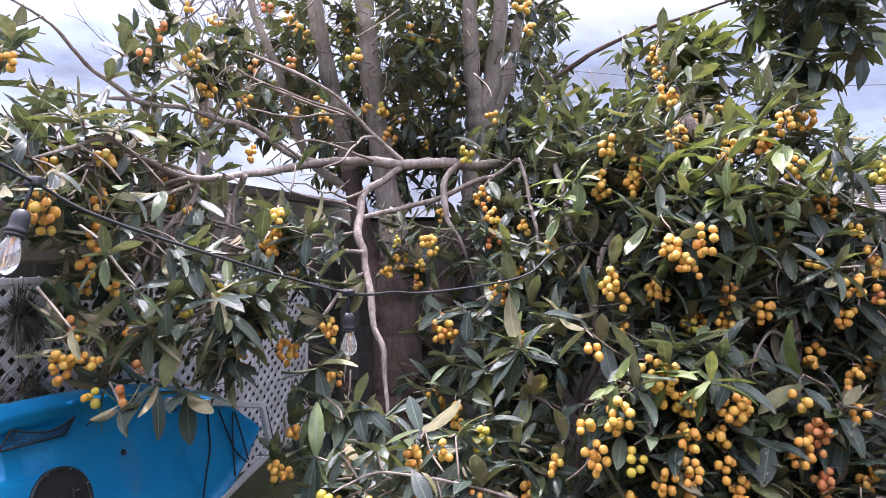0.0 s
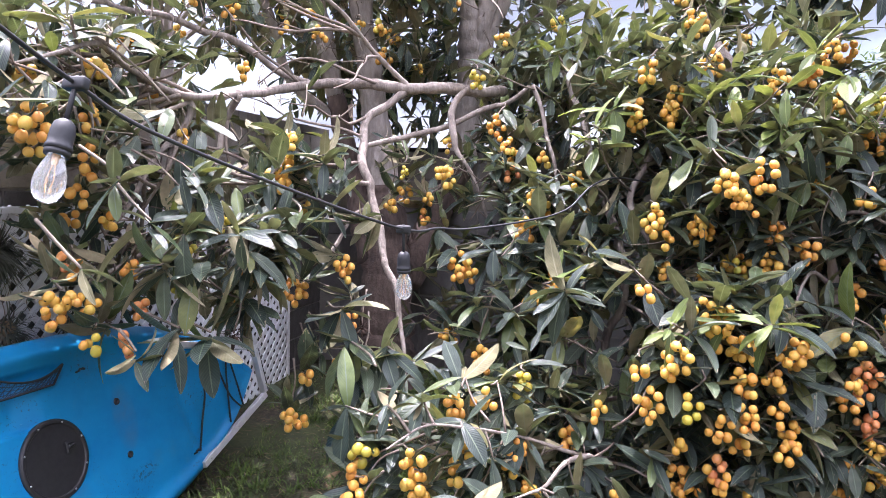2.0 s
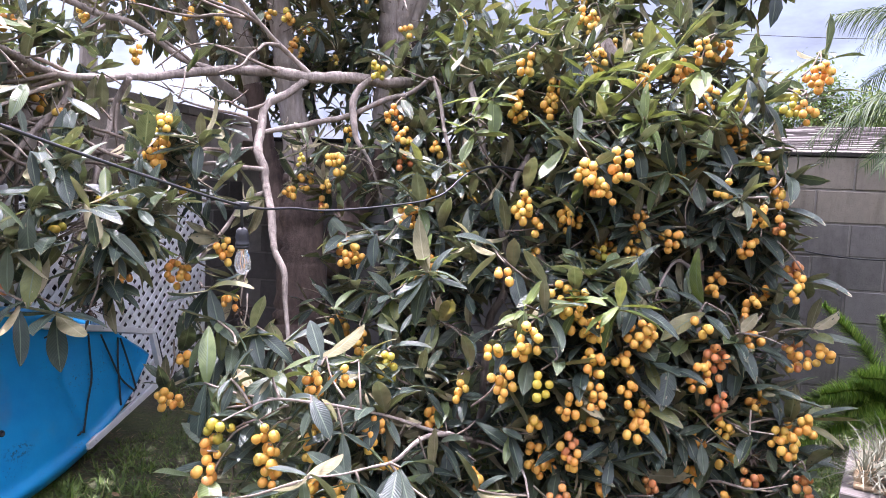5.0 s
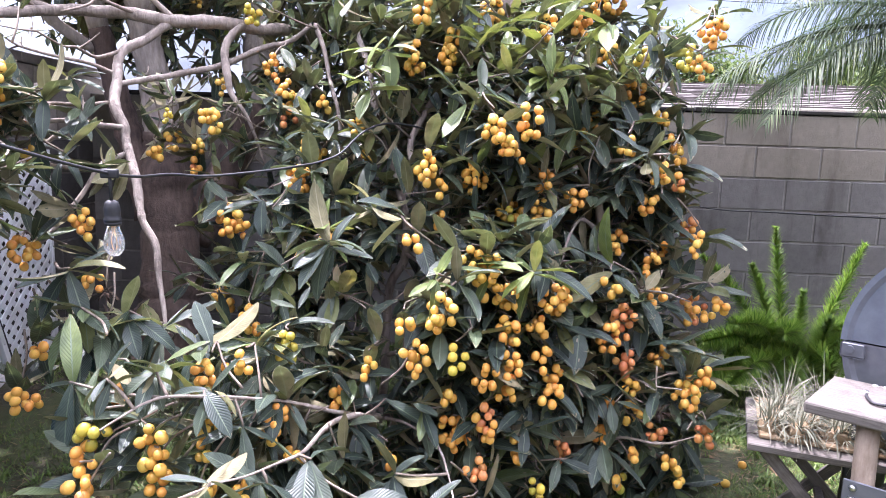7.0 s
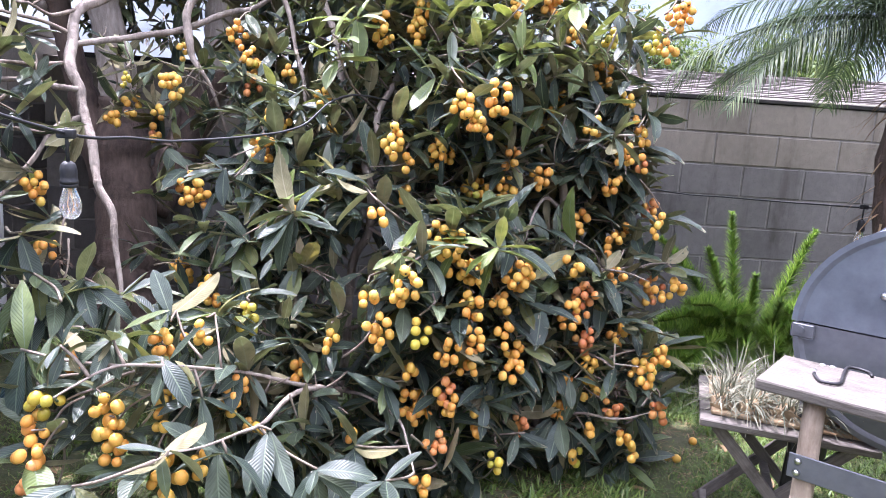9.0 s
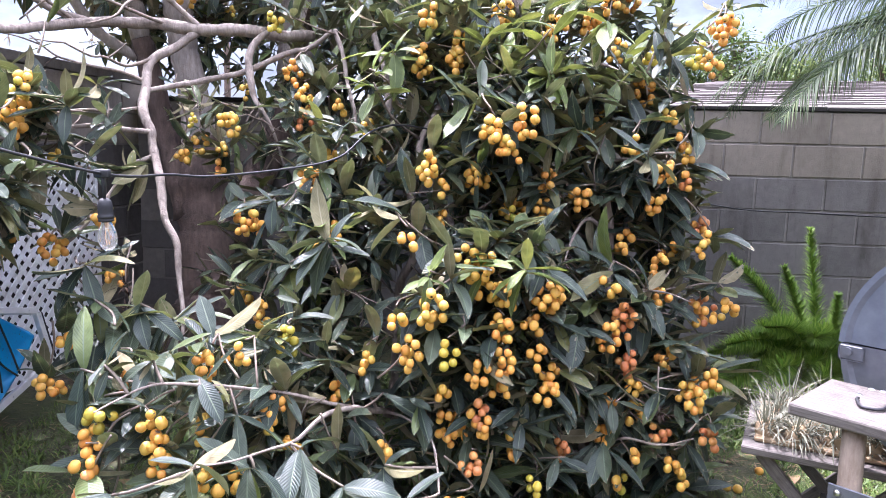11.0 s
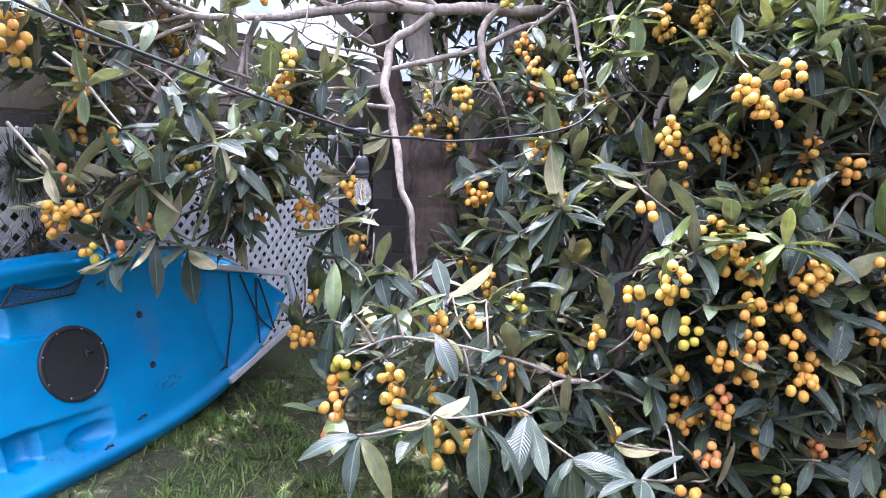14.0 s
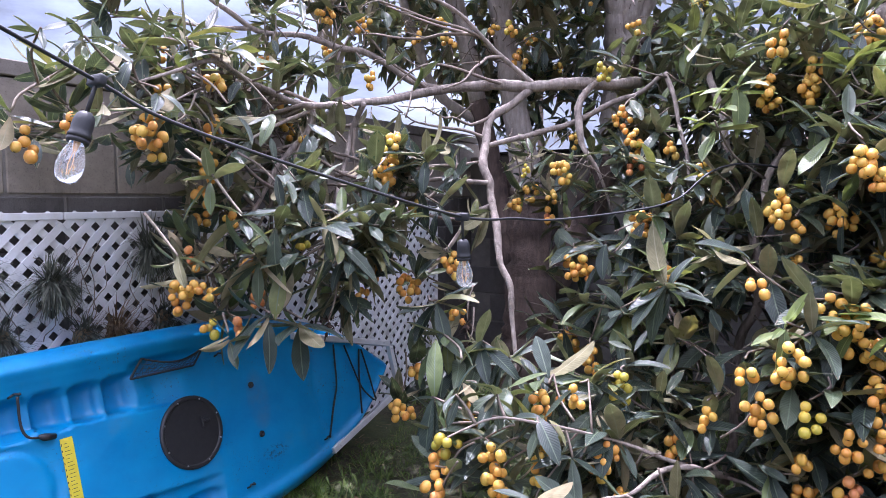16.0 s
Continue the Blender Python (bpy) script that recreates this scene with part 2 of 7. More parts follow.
def leaf_material(name, stops, rib, rough, trans, vein, spec=0.5, glow=(3.0, 3.0, 2.0)):
    """Glossy leaf with a pale midrib and pressed-in side veins along the leaf's own u, v."""
    m = Nodes(name)
    uv = m.n.new("ShaderNodeUVMap")
    sep = m.node("ShaderNodeSeparateXYZ", Vector=uv.outputs["UV"])
    across = m.math("ABSOLUTE", m.math("SUBTRACT", sep.outputs["X"], 0.5))
    wave = m.math("SINE", m.math("MULTIPLY", m.math("SUBTRACT", sep.outputs["Y"], m.math("MULTIPLY", across, 0.42)), 98.0))
    veins = m.math("MULTIPLY", m.math("ADD", wave, 1.0), 0.5)
    rnd = m.math("FRACT", m.math("ADD", m.random_object(), m.random_island()))
    col = m.ramp(rnd, stops)
    blot = m.ramp(m.noise(m.world(), 28, 4), [(0.32, (0.62, 0.66, 0.6)), (0.66, (1.12, 1.1, 1.05))])
    col = m.mix(0.8, col, blot, "MULTIPLY")
    col = m.mix(m.math("MULTIPLY", m.math("POWER", veins, 6.0), 0.2), col, rib)
    mid = m.math("LESS_THAN", across, 0.035)
    col = m.mix(m.math("MULTIPLY", mid, 0.75), col, rib)
    m.set(Base_Color=col, Roughness=rough, Specular_IOR_Level=spec)
    m.bump(m.math("SUBTRACT", 1.0, m.math("POWER", veins, 2.0)), vein, 0.004)
    tr = m.node("ShaderNodeBsdfTranslucent", Color=m.mix(1.0, col, glow, "MULTIPLY"))
    ms = m.node("ShaderNodeMixShader", Fac=trans)
    m.l.new(m.bsdf.outputs[0], ms.inputs[1])
    m.l.new(tr.outputs[0], ms.inputs[2])
    m.l.new(ms.outputs[0], m.out.inputs["Surface"])
    return m.mat


M_leaf = leaf_material("loquat_leaf", [(0.0, (0.032, 0.047, 0.042)), (0.45, (0.054, 0.075, 0.062)), (0.80, (0.082, 0.104, 0.070)), (0.94, (0.125, 0.165, 0.060)), (1.0, (0.21, 0.19, 0.09))],
                       (0.14, 0.18, 0.12), 0.37, 0.26, 0.36, 0.42, (3.9, 4.1, 2.7))
M_leaf_under = leaf_material("leaf_underside", [(0.0, (0.18, 0.165, 0.090)), (0.5, (0.255, 0.228, 0.135)), (1.0, (0.35, 0.285, 0.175))],
                             (0.30, 0.27, 0.17), 0.75, 0.38, 0.4, 0.3, (3.0, 3.1, 3.8))
# bright green for new leaves, and a lit copy for foliage in the sun
M_leaf_young_lit = leaf_material("young_lit_leaf", [(0.0, (0.080, 0.112, 0.040)), (0.6, (0.120, 0.165, 0.050)), (1.0, (0.20, 0.255, 0.07))],
                             (0.24, 0.30, 0.11), 0.42, 0.38, 0.3, 0.4, (2.7, 2.7, 2.0))


def fruit_material(name, stops):
    m = Nodes(name)
    rnd = m.math("FRACT", m.math("ADD", m.random_object(), m.random_island()))
    col = m.ramp(rnd, stops)
    v = m.coords()
    freck = m.ramp(m.noise(v, 420, 3, 0.7), [(0.33, (0.55, 0.40, 0.25)), (0.42, (1, 1, 1))])
    blush = m.ramp(m.noise(v, 45, 3), [(0.4, (1, 1, 1)), (0.75, (1.05, 0.80, 0.62))])
    col = m.mix(0.6, m.mix(1.0, col, blush, "MULTIPLY"), freck, "MULTIPLY")
    m.set(Base_Color=col, Roughness=0.46, Subsurface_Weight=0.12, Subsurface_Radius=(0.01, 0.005, 0.002))
    m.bsdf.inputs["Subsurface Scale"].default_value = 0.4
    m.bump(m.noise(v, 260, 3), 0.08, 0.001)
    return m.mat


M_ripe = fruit_material("ripe_fruit", [(0.0, (0.62, 0.29, 0.055)), (0.5, (0.66, 0.355, 0.065)), (1.0, (0.68, 0.42, 0.08))])
M_yellow_fruit = fruit_material("yellow_fruit", [(0.0, (0.62, 0.33, 0.055)), (0.5, (0.65, 0.39, 0.065)), (1.0, (0.63, 0.45, 0.085))])
M_green_fruit = fruit_material("unripe_fruit", [(0.0, (0.40, 0.38, 0.05)), (0.5, (0.54, 0.45, 0.055)), (1.0, (0.64, 0.49, 0.075))])
M_over = fruit_material("overripe_fruit", [(0.0, (0.50, 0.18, 0.07)), (0.5, (0.60, 0.25, 0.09)), (1.0, (0.66, 0.33, 0.10))])
M_calyx = simple("calyx", (0.03, 0.018, 0.008), (0.09, 0.055, 0.025), 200, 0.9)


def bark_material(name, low, high, scale, bump):
    m = Nodes(name)
    v = m.coords()
    long = m.noise(m.coords((1, 1, 0.25)), scale, 6, 0.65)
    big = m.noise(v, 4.5, 4)
    f = m.math("ADD", m.math("MULTIPLY", long, 0.55), m.math("MULTIPLY", big, 0.45))
    spots = m.ramp(m.noise(v, 19, 4), [(0.60, (1, 1, 1)), (0.75, (1.35, 1.33, 1.28))])
    m.set(Base_Color=m.mix(1.0, m.ramp(f, [(0.36, low), (0.63, high)]), spots, "MULTIPLY"), Roughness=0.9)
    m.bump(m.math("ADD", long, m.math("MULTIPLY", m.noise(v, 30, 5, 0.7), 0.7)), bump, 0.011)
    return m.mat


M_bark = bark_material("bark", (0.145, 0.115, 0.093), (0.40, 0.335, 0.28), 46, 0.9)
M_bark_pale = bark_material("pale_bark", (0.27, 0.225, 0.19), (0.53, 0.46, 0.40), 40, 0.7)
M_trunk = bark_material("trunk_bark", (0.040, 0.026, 0.021), (0.155, 0.108, 0.085), 26, 1.0)
M_twig = bark_material("twig", (0.115, 0.088, 0.068), (0.31, 0.25, 0.195), 70, 0.5)
M_stalk = simple("fruit_stalk", (0.13, 0.095, 0.06), (0.26, 0.20, 0.13), 120, 0.9)
M_twig_bare = bark_material("bare_twig", (0.16, 0.135, 0.12), (0.30, 0.26, 0.235), 60, 0.3)

# ---- building tools ----
def data_from(name, bm, mats, smooth=False):
    me = bpy.data.meshes.new(name)
    bmesh.ops.recalc_face_normals(bm, faces=bm.faces[:])
    bm.to_mesh(me)
    bm.free()
    for mt in (mats if isinstance(mats, (list, tuple)) else [mats]):
        me.materials.append(mt)
    if smooth:
        me.polygons.foreach_set("use_smooth", [True] * len(me.polygons))
    return me


def part(name, bm, material, parent, label="", smooth=False):
    ob = new(name, bm if isinstance(bm, bpy.types.Mesh) else data_from(name, bm, material, smooth))
    ob.parent = parent
    if label:
        tagged(ob, label)
    return ob


def thing(name, m, label, category, group="", kind=""):
    ob = new(name)
    ob.empty_display_size = 0.05
    ob.matrix_world = m
    return tagged(ob, label, category, group, kind)


def piece(name, me, parent, m):
    """An alike piece: an object of its own on shared mesh data."""
    ob = new(name, me)
    ob.parent = parent
    ob.matrix_local = m
    return ob


def box(bm, x0, x1, y0, y1, z0, z1, bevel=0.0, seg=1):
    made = bmesh.ops.create_cube(bm, size=1.0, matrix=Matrix.Translation(((x0 + x1) / 2, (y0 + y1) / 2, (z0 + z1) / 2)) @ Matrix.Diagonal((abs(x1 - x0), abs(y1 - y0), abs(z1 - z0), 1)))
    if bevel:
        es = {e for vv in made["verts"] for e in vv.link_edges}
        bmesh.ops.bevel(bm, geom=list(es), offset=bevel, segments=seg, affect="EDGES", profile=0.5)
    return bm


def tube(bm, pts, radii, sides=8, cap=True):
    """A swept tube of changing thickness through the points."""
    pts = [Vector(p) for p in pts]
    if not isinstance(radii, (list, tuple)):
        radii = [radii] * len(pts)
    ref = None
    rings = []
    for i, p in enumerate(pts):
        d = (pts[min(i + 1, len(pts) - 1)] - pts[max(i - 1, 0)])
        d = d.normalized() if d.length > 1e-9 else Vector((0, 0, 1))
        if ref is None:
            ref = d.orthogonal().normalized()
        ref = (ref - d * ref.dot(d))
        ref = ref.normalized() if ref.length > 1e-6 else d.orthogonal().normalized()
        side = d.cross(ref)
        rings.append([bm.verts.new(p + (ref * math.cos(a) + side * math.sin(a)) * radii[i]) for a in (2 * math.pi * k / sides for k in range(sides))])
    for a, b in zip(rings, rings[1:]):
        for k in range(sides):
            bm.faces.new((a[k], a[(k + 1) % sides], b[(k + 1) % sides], b[k]))
    if cap:
        bm.faces.new(rings[0][::-1])
        bm.faces.new(rings[-1])
    return bm


def smooth_path(ctrl, n=6):
    """Catmull-Rom through control points (tuples of any length)."""
    c = [np.array(p, float) for p in ctrl]
    c = [2 * c[0] - c[1]] + c + [2 * c[-1] - c[-2]]
    out = []
    for i in range(1, len(c) - 2):
        for k in range(n):
            t = k / n
            out.append(0.5 * ((2 * c[i]) + (c[i + 1] - c[i - 1]) * t + (2 * c[i - 1] - 5 * c[i] + 4 * c[i + 1] - c[i + 2]) * t * t + (3 * c[i] - c[i - 1] - 3 * c[i + 1] + c[i + 2]) * t ** 3))
    out.append(c[-2])
    return out


class Sheaf:
    """Collects many small pieces into one mesh."""
    def __init__(self):
        self.v, self.f, self.uv, self.mi, self.n = [], [], [], [], 0

    def add(self, verts, faces, uvs=None, mat=0):
        verts = np.asarray(verts, float)
        self.v.append(verts)
        self.f.extend([tuple(i + self.n for i in f) for f in faces])
        if uvs is not None:
            self.uv.extend(uvs[i] for f in faces for i in f)
        mats = mat if isinstance(mat, (list, tuple)) else [mat] * len(faces)
        self.mi.extend(mats)
        self.n += len(verts)

    def mesh(self, name, mats, smooth=False):
        me = bpy.data.meshes.new(name)
        me.from_pydata(np.concatenate(self.v).tolist() if self.v else [], [], self.f)
        if self.uv:
            layer = me.uv_layers.new(name="UVMap")
            layer.data.foreach_set("uv", np.array(self.uv, np.float32).ravel())
        for mt in mats:
            me.materials.append(mt)
        me.polygons.foreach_set("material_index", self.mi)
        if smooth:
            me.polygons.foreach_set("use_smooth", [True] * len(me.polygons))
        me.update()
        return me


def frame_from(direction, up=(0, 0, 1)):
    d = Vector(direction).normalized()
    u = Vector(up)
    s = d.cross(u)
    if s.length < 1e-4:
        s = d.orthogonal()
    s.normalize()
    return s, d, s.cross(d)


def blade(sheaf, base, direction, length, width, droop=0.3, steps=4, mat=0, up=(0, 0, 1)):
    """A narrow tapering blade that bends down along its length."""
    s, d, n = (np.array(a) for a in frame_from(direction, up))
    base = np.array(base, float)
    vs, fs = [], []
    p, dd = base.copy(), d.copy()
    for k in range(steps + 1):
        t = k / steps
        w = width * (1 - t) ** 0.6 * 0.5
        if k == steps:
            vs.append(p)
        else:
            vs += [p - s * w, p + s * w]
        p = p + dd * (length / steps)
        dd = dd + np.array((0, 0, -1)) * droop / steps * 1.6
        dd /= np.linalg.norm(dd)
    for k in range(steps - 1):
        fs.append((2 * k, 2 * k + 1, 2 * k + 3, 2 * k + 2))
    fs.append((2 * steps - 2, 2 * steps - 1, 2 * steps))
    sheaf.add(vs, fs, None, mat)

# ---- ground ----
def hump(x, y):
    """Gentle lie of the land, a little higher round the foot of the tree."""
    near = math.exp(-(((x + 1.75) / 0.9) ** 2 + ((y - 4.0) / 0.8) ** 2))
    return 0.10 * near + 0.016 * noise.noise((x * 1.7, y * 1.7, 0)) + 0.008 * noise.noise((x * 6, y * 6, 3))


def build_ground():
    bm = bmesh.new()
    line = [-600, -120, -30, -12] + [-6 + 0.25 * k for k in range(53)] + [9, 14, 40, 130, 600]
    rows = []
    for y in line:
        rows.append([bm.verts.new((x, y, hump(x, y) if abs(x) < 8 and abs(y) < 8 else 0.0)) for x in line])
    for a, b in zip(rows, rows[1:]):
        for k in range(len(line) - 1):
            bm.faces.new((a[k], a[k + 1], b[k + 1], b[k]))
    g = new("ground", data_from("ground", bm, M_ground, True))
    tagged(g, "worn back garden ground of bare soil and thin turf", "ground", kind="structure")


build_ground()

XL, YB = -2.44, 4.457      # garden side of the two walls
LEFT_TOP, BACK_TOP = 1.67, 1.567


def block_mesh(name, length, height, mat, depth=0.05):
    bm = bmesh.new()
    box(bm, -length / 2, length / 2, 0, depth, -height / 2, height / 2, 0.004)
    return data_from(name, bm, mat)


def build_walls():
    # side wall: face looks to +x, runs along y
    bm = bmesh.new()
    box(bm, XL - 0.19, XL - 0.006, -3.2, YB + 0.2, -0.2, LEFT_TOP - 0.004)
    left = new("wall_left", data_from("wall_left", bm, M_mortar))
    tagged(left, "grey concrete block garden wall with mortar joints", "wall", kind="structure")
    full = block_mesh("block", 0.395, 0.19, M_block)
    # lower courses: darker block, with the lattice's shadow put into the tone
    low = block_mesh("block", 0.395, 0.19, M_block_dark_shaded)
    turn = Matrix.Rotation(radians(90), 4, "Z")
    rng = random.Random(4)
    z = LEFT_TOP - 0.1
    row = 0
    while z > -0.1:
        y = 1.452 - 0.405 * 11 + (0.2025 if row % 2 == 0 else 0.0)
        while y < YB + 0.1:
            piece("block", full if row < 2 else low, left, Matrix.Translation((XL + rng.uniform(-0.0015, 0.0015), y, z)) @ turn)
            y += 0.405
        z -= 0.2
        row += 1
    cap = block_mesh("cap", 0.397, 0.055, M_cap, 0.2)
    y = 1.452 - 0.405 * 11 + 0.1
    while y < YB + 0.1:
        piece("cap", cap, left, Matrix.Translation((XL + 0.008, y, LEFT_TOP + 0.0285)) @ turn)
        y += 0.405
    # back wall: face looks to -y
    bm = bmesh.new()
    box(bm, XL - 0.19, 7.0, YB + 0.006, YB + 0.19, -0.2, BACK_TOP - 0.004)
    back = new("wall_back", data_from("wall_back", bm, M_mortar))
    tagged(back, "concrete block wall, tan upper courses over grey ones", "wall", kind="structure")
    tan = block_mesh("block", 0.395, 0.19, M_block_tan)
    grey = block_mesh("block", 0.395, 0.19, M_block_grey)
    for row in range(9):
        z = BACK_TOP - 0.1 - 0.2 * row
        x = 1.764 - 0.405 * 10 + (0.2025 if row % 2 == 1 else 0.0) + 0.0
        while x < 6.9:
            piece("block", tan if row < 2 else grey, back, Matrix.Translation((x, YB + rng.uniform(-0.0015, 0.0015), z)))
            x += 0.405
    # added dark strip in place of the shadow line under the neighbour's eaves
    x = XL + 0.2
    while x < 6.9:
        bm = bmesh.new()
        ln = rng.uniform(0.35, 0.62)
        box(bm, x, min(6.98, x + ln - 0.004), YB - 0.014 + rng.uniform(-0.006, 0.006), YB + 0.19, BACK_TOP, BACK_TOP + rng.uniform(0.020, 0.032), 0.004)
        part("coping", bm, M_shadow_strip, back, "dark strip standing in for the shadow line along the wall top")
        x += ln
    # walls that close the garden behind the camera
    bm = bmesh.new()
    box(bm, XL - 0.19, 7.2, -3.4, -3.2, -0.2, 2.4)
    tagged(new("wall_house", data_from("wall_house", bm, M_block_tan)), "plain tan rendered house wall", "wall", kind="structure")
    bm = bmesh.new()
    box(bm, 7.0, 7.2, -3.2, YB + 0.2, -0.2, 1.6)
    tagged(new("wall_right", data_from("wall_right", bm, M_block_grey)), "plain grey block wall", "wall", kind="structure")


build_walls()


# ---- white lattice against the side wall ----
LAT_TOP = 1.205


def build_lattice(y0, y1, x, first):
    lat = thing("lattice_panel", pose(x, y0, 0), "white vinyl diamond lattice panel against the block wall", "lattice", "lattice panels along the wall")
    L, H, w, th, pitch = y1 - y0, LAT_TOP, 0.0275, 0.005, 0.0545
    step = pitch * math.sqrt(2)
    for sign, off in ((1, 0.0), (-1, -0.0055)):
        c = -H if sign > 0 else 0.0
        c = math.floor(c / step) * step
        while c < L + H:
            # centre line: y = c + sign * z
            pts = []
            for zz in (0.0, H):
                pts.append((c + sign * zz, zz))
            (ya, za), (yb, zb) = pts
            if sign > 0:
                lo = max(0.0, -ya)
                hi = min(H, L - ya)
            else:
                lo = max(0.0, ya - L)
                hi = min(H, ya)
            if hi - lo > 0.03:
                a, b = Vector((0, ya + sign * lo, lo)), Vector((0, ya + sign * hi, hi))
                ln = (b - a).length
                bm = bmesh.new()
                box(bm, -th / 2, th / 2, -w / 2, w / 2, -ln / 2, ln / 2)
                ob = part("slat", bm, M_vinyl, lat)
                ob.matrix_local = Matrix.Translation((a + b) / 2 + Vector((off, 0, 0))) @ Matrix.Rotation(radians(-45 * sign), 4, "X")
            c += step
    for z0, z1, nm in ((H - 0.022, H + 0.004, "top_rail"), (-0.004, 0.022, "bottom_rail")):
        bm = bmesh.new()
        box(bm, -0.011, 0.006, 0, L, z0, z1, 0.002)
        part(nm, bm, M_vinyl, lat)
    for ya in ((0.0,) if first else (L - 0.024,)):
        bm = bmesh.new()
        box(bm, -0.0112, 0.0062, ya, ya + 0.024, 0.024, H - 0.024, 0.002)
        part("edge_strip", bm, M_vinyl, lat)
    return lat


build_lattice(-0.98, 1.42, XL + 0.028, True)
build_lattice(1.425, 3.93, XL + 0.034, False)

# ---- the kayak, lying on its edge against the lattice ----
KL, KC, KTIP = 1.62, 1.20, 2.82      # half length, middle and tip along the wall


def kayak_half(u):
    s = min(1.0, abs(u - KC) / KL)
    return 0.392 * max(0.0, 1 - s ** 4) ** 0.9 + 0.012


def dent(u, v, cu, cv, ru, rv, depth, hard=2.0):
    d = (abs(u - cu) / ru) ** hard + (abs(v - cv) / rv) ** hard
    return -depth * max(0.0, 1 - d) ** 0.6 if d < 1 else 0.0


def kayak_relief(u, v):
    """Height of the moulded deck over its plane."""
    n = 0.0
    for cu in (1.03, 1.15, 1.27, 1.385):       # stepped foot rests, upper side
        n += dent(u, v, cu, 0.615, 0.054, 0.068, 0.055, 4.0)
    for cu in (1.03, 1.15, 1.27, 1.385):       # and lower side
        n += dent(u, v, cu, 0.195, 0.054, 0.062, 0.055, 4.0)
    n += dent(u, v, 0.72, 0.60, 0.24, 0.075, 0.05, 4.0) + dent(u, v, 0.72, 0.21, 0.24, 0.075, 0.05, 4.0)
    edge = 0.565 - 0.085 * (u - 1.12)
    if 0.95 < u < 1.62 and v > edge:
        n -= 0.022 * min(1.0, (v - edge) / 0.008) * max(0.0, 1 - max(0.0, v - 0.66) / 0.06) * min(1.0, (1.62 - u) / 0.10)
    edge = 0.265 - 0.065 * (u - 1.2)
    if 0.95 < u < 1.72 and v < edge:
        n -= 0.022 * min(1.0, (edge - v) / 0.008) * max(0.0, 1 - max(0.0, 0.15 - v) / 0.06) * min(1.0, (1.72 - u) / 0.10)
    n += dent(u, v, 1.62, 0.150, 0.085, 0.042, 0.030, 3.0)                # small moulded tray
    r = math.hypot(u - 0.99, v - 0.40)
    n -= 0.012 * math.exp(-((r - 0.135) / 0.010) ** 2)              # groove of the round well
    n -= 0.05 * max(0.0, 1 - (max(abs(u - 0.45) / 0.33, abs(v - 0.41) / 0.24)) ** 6)   # seat
    n -= 0.010 * math.exp(-((u - 2.28 - 0.25 * abs(v - 0.42)) / 0.03) ** 2)   # fold before the bow
    n += 0.02 * max(0.0, min(1.0, (u - 2.3) / 0.3))
    n += dent(u, v, 0.84, 0.742, 0.135, 0.034, 0.045, 4.0)          # open slot in the rim
    n += dent(u, v, 1.575, 0.685, 0.150, 0.030, 0.025, 4.0)         # side pocket
    return n


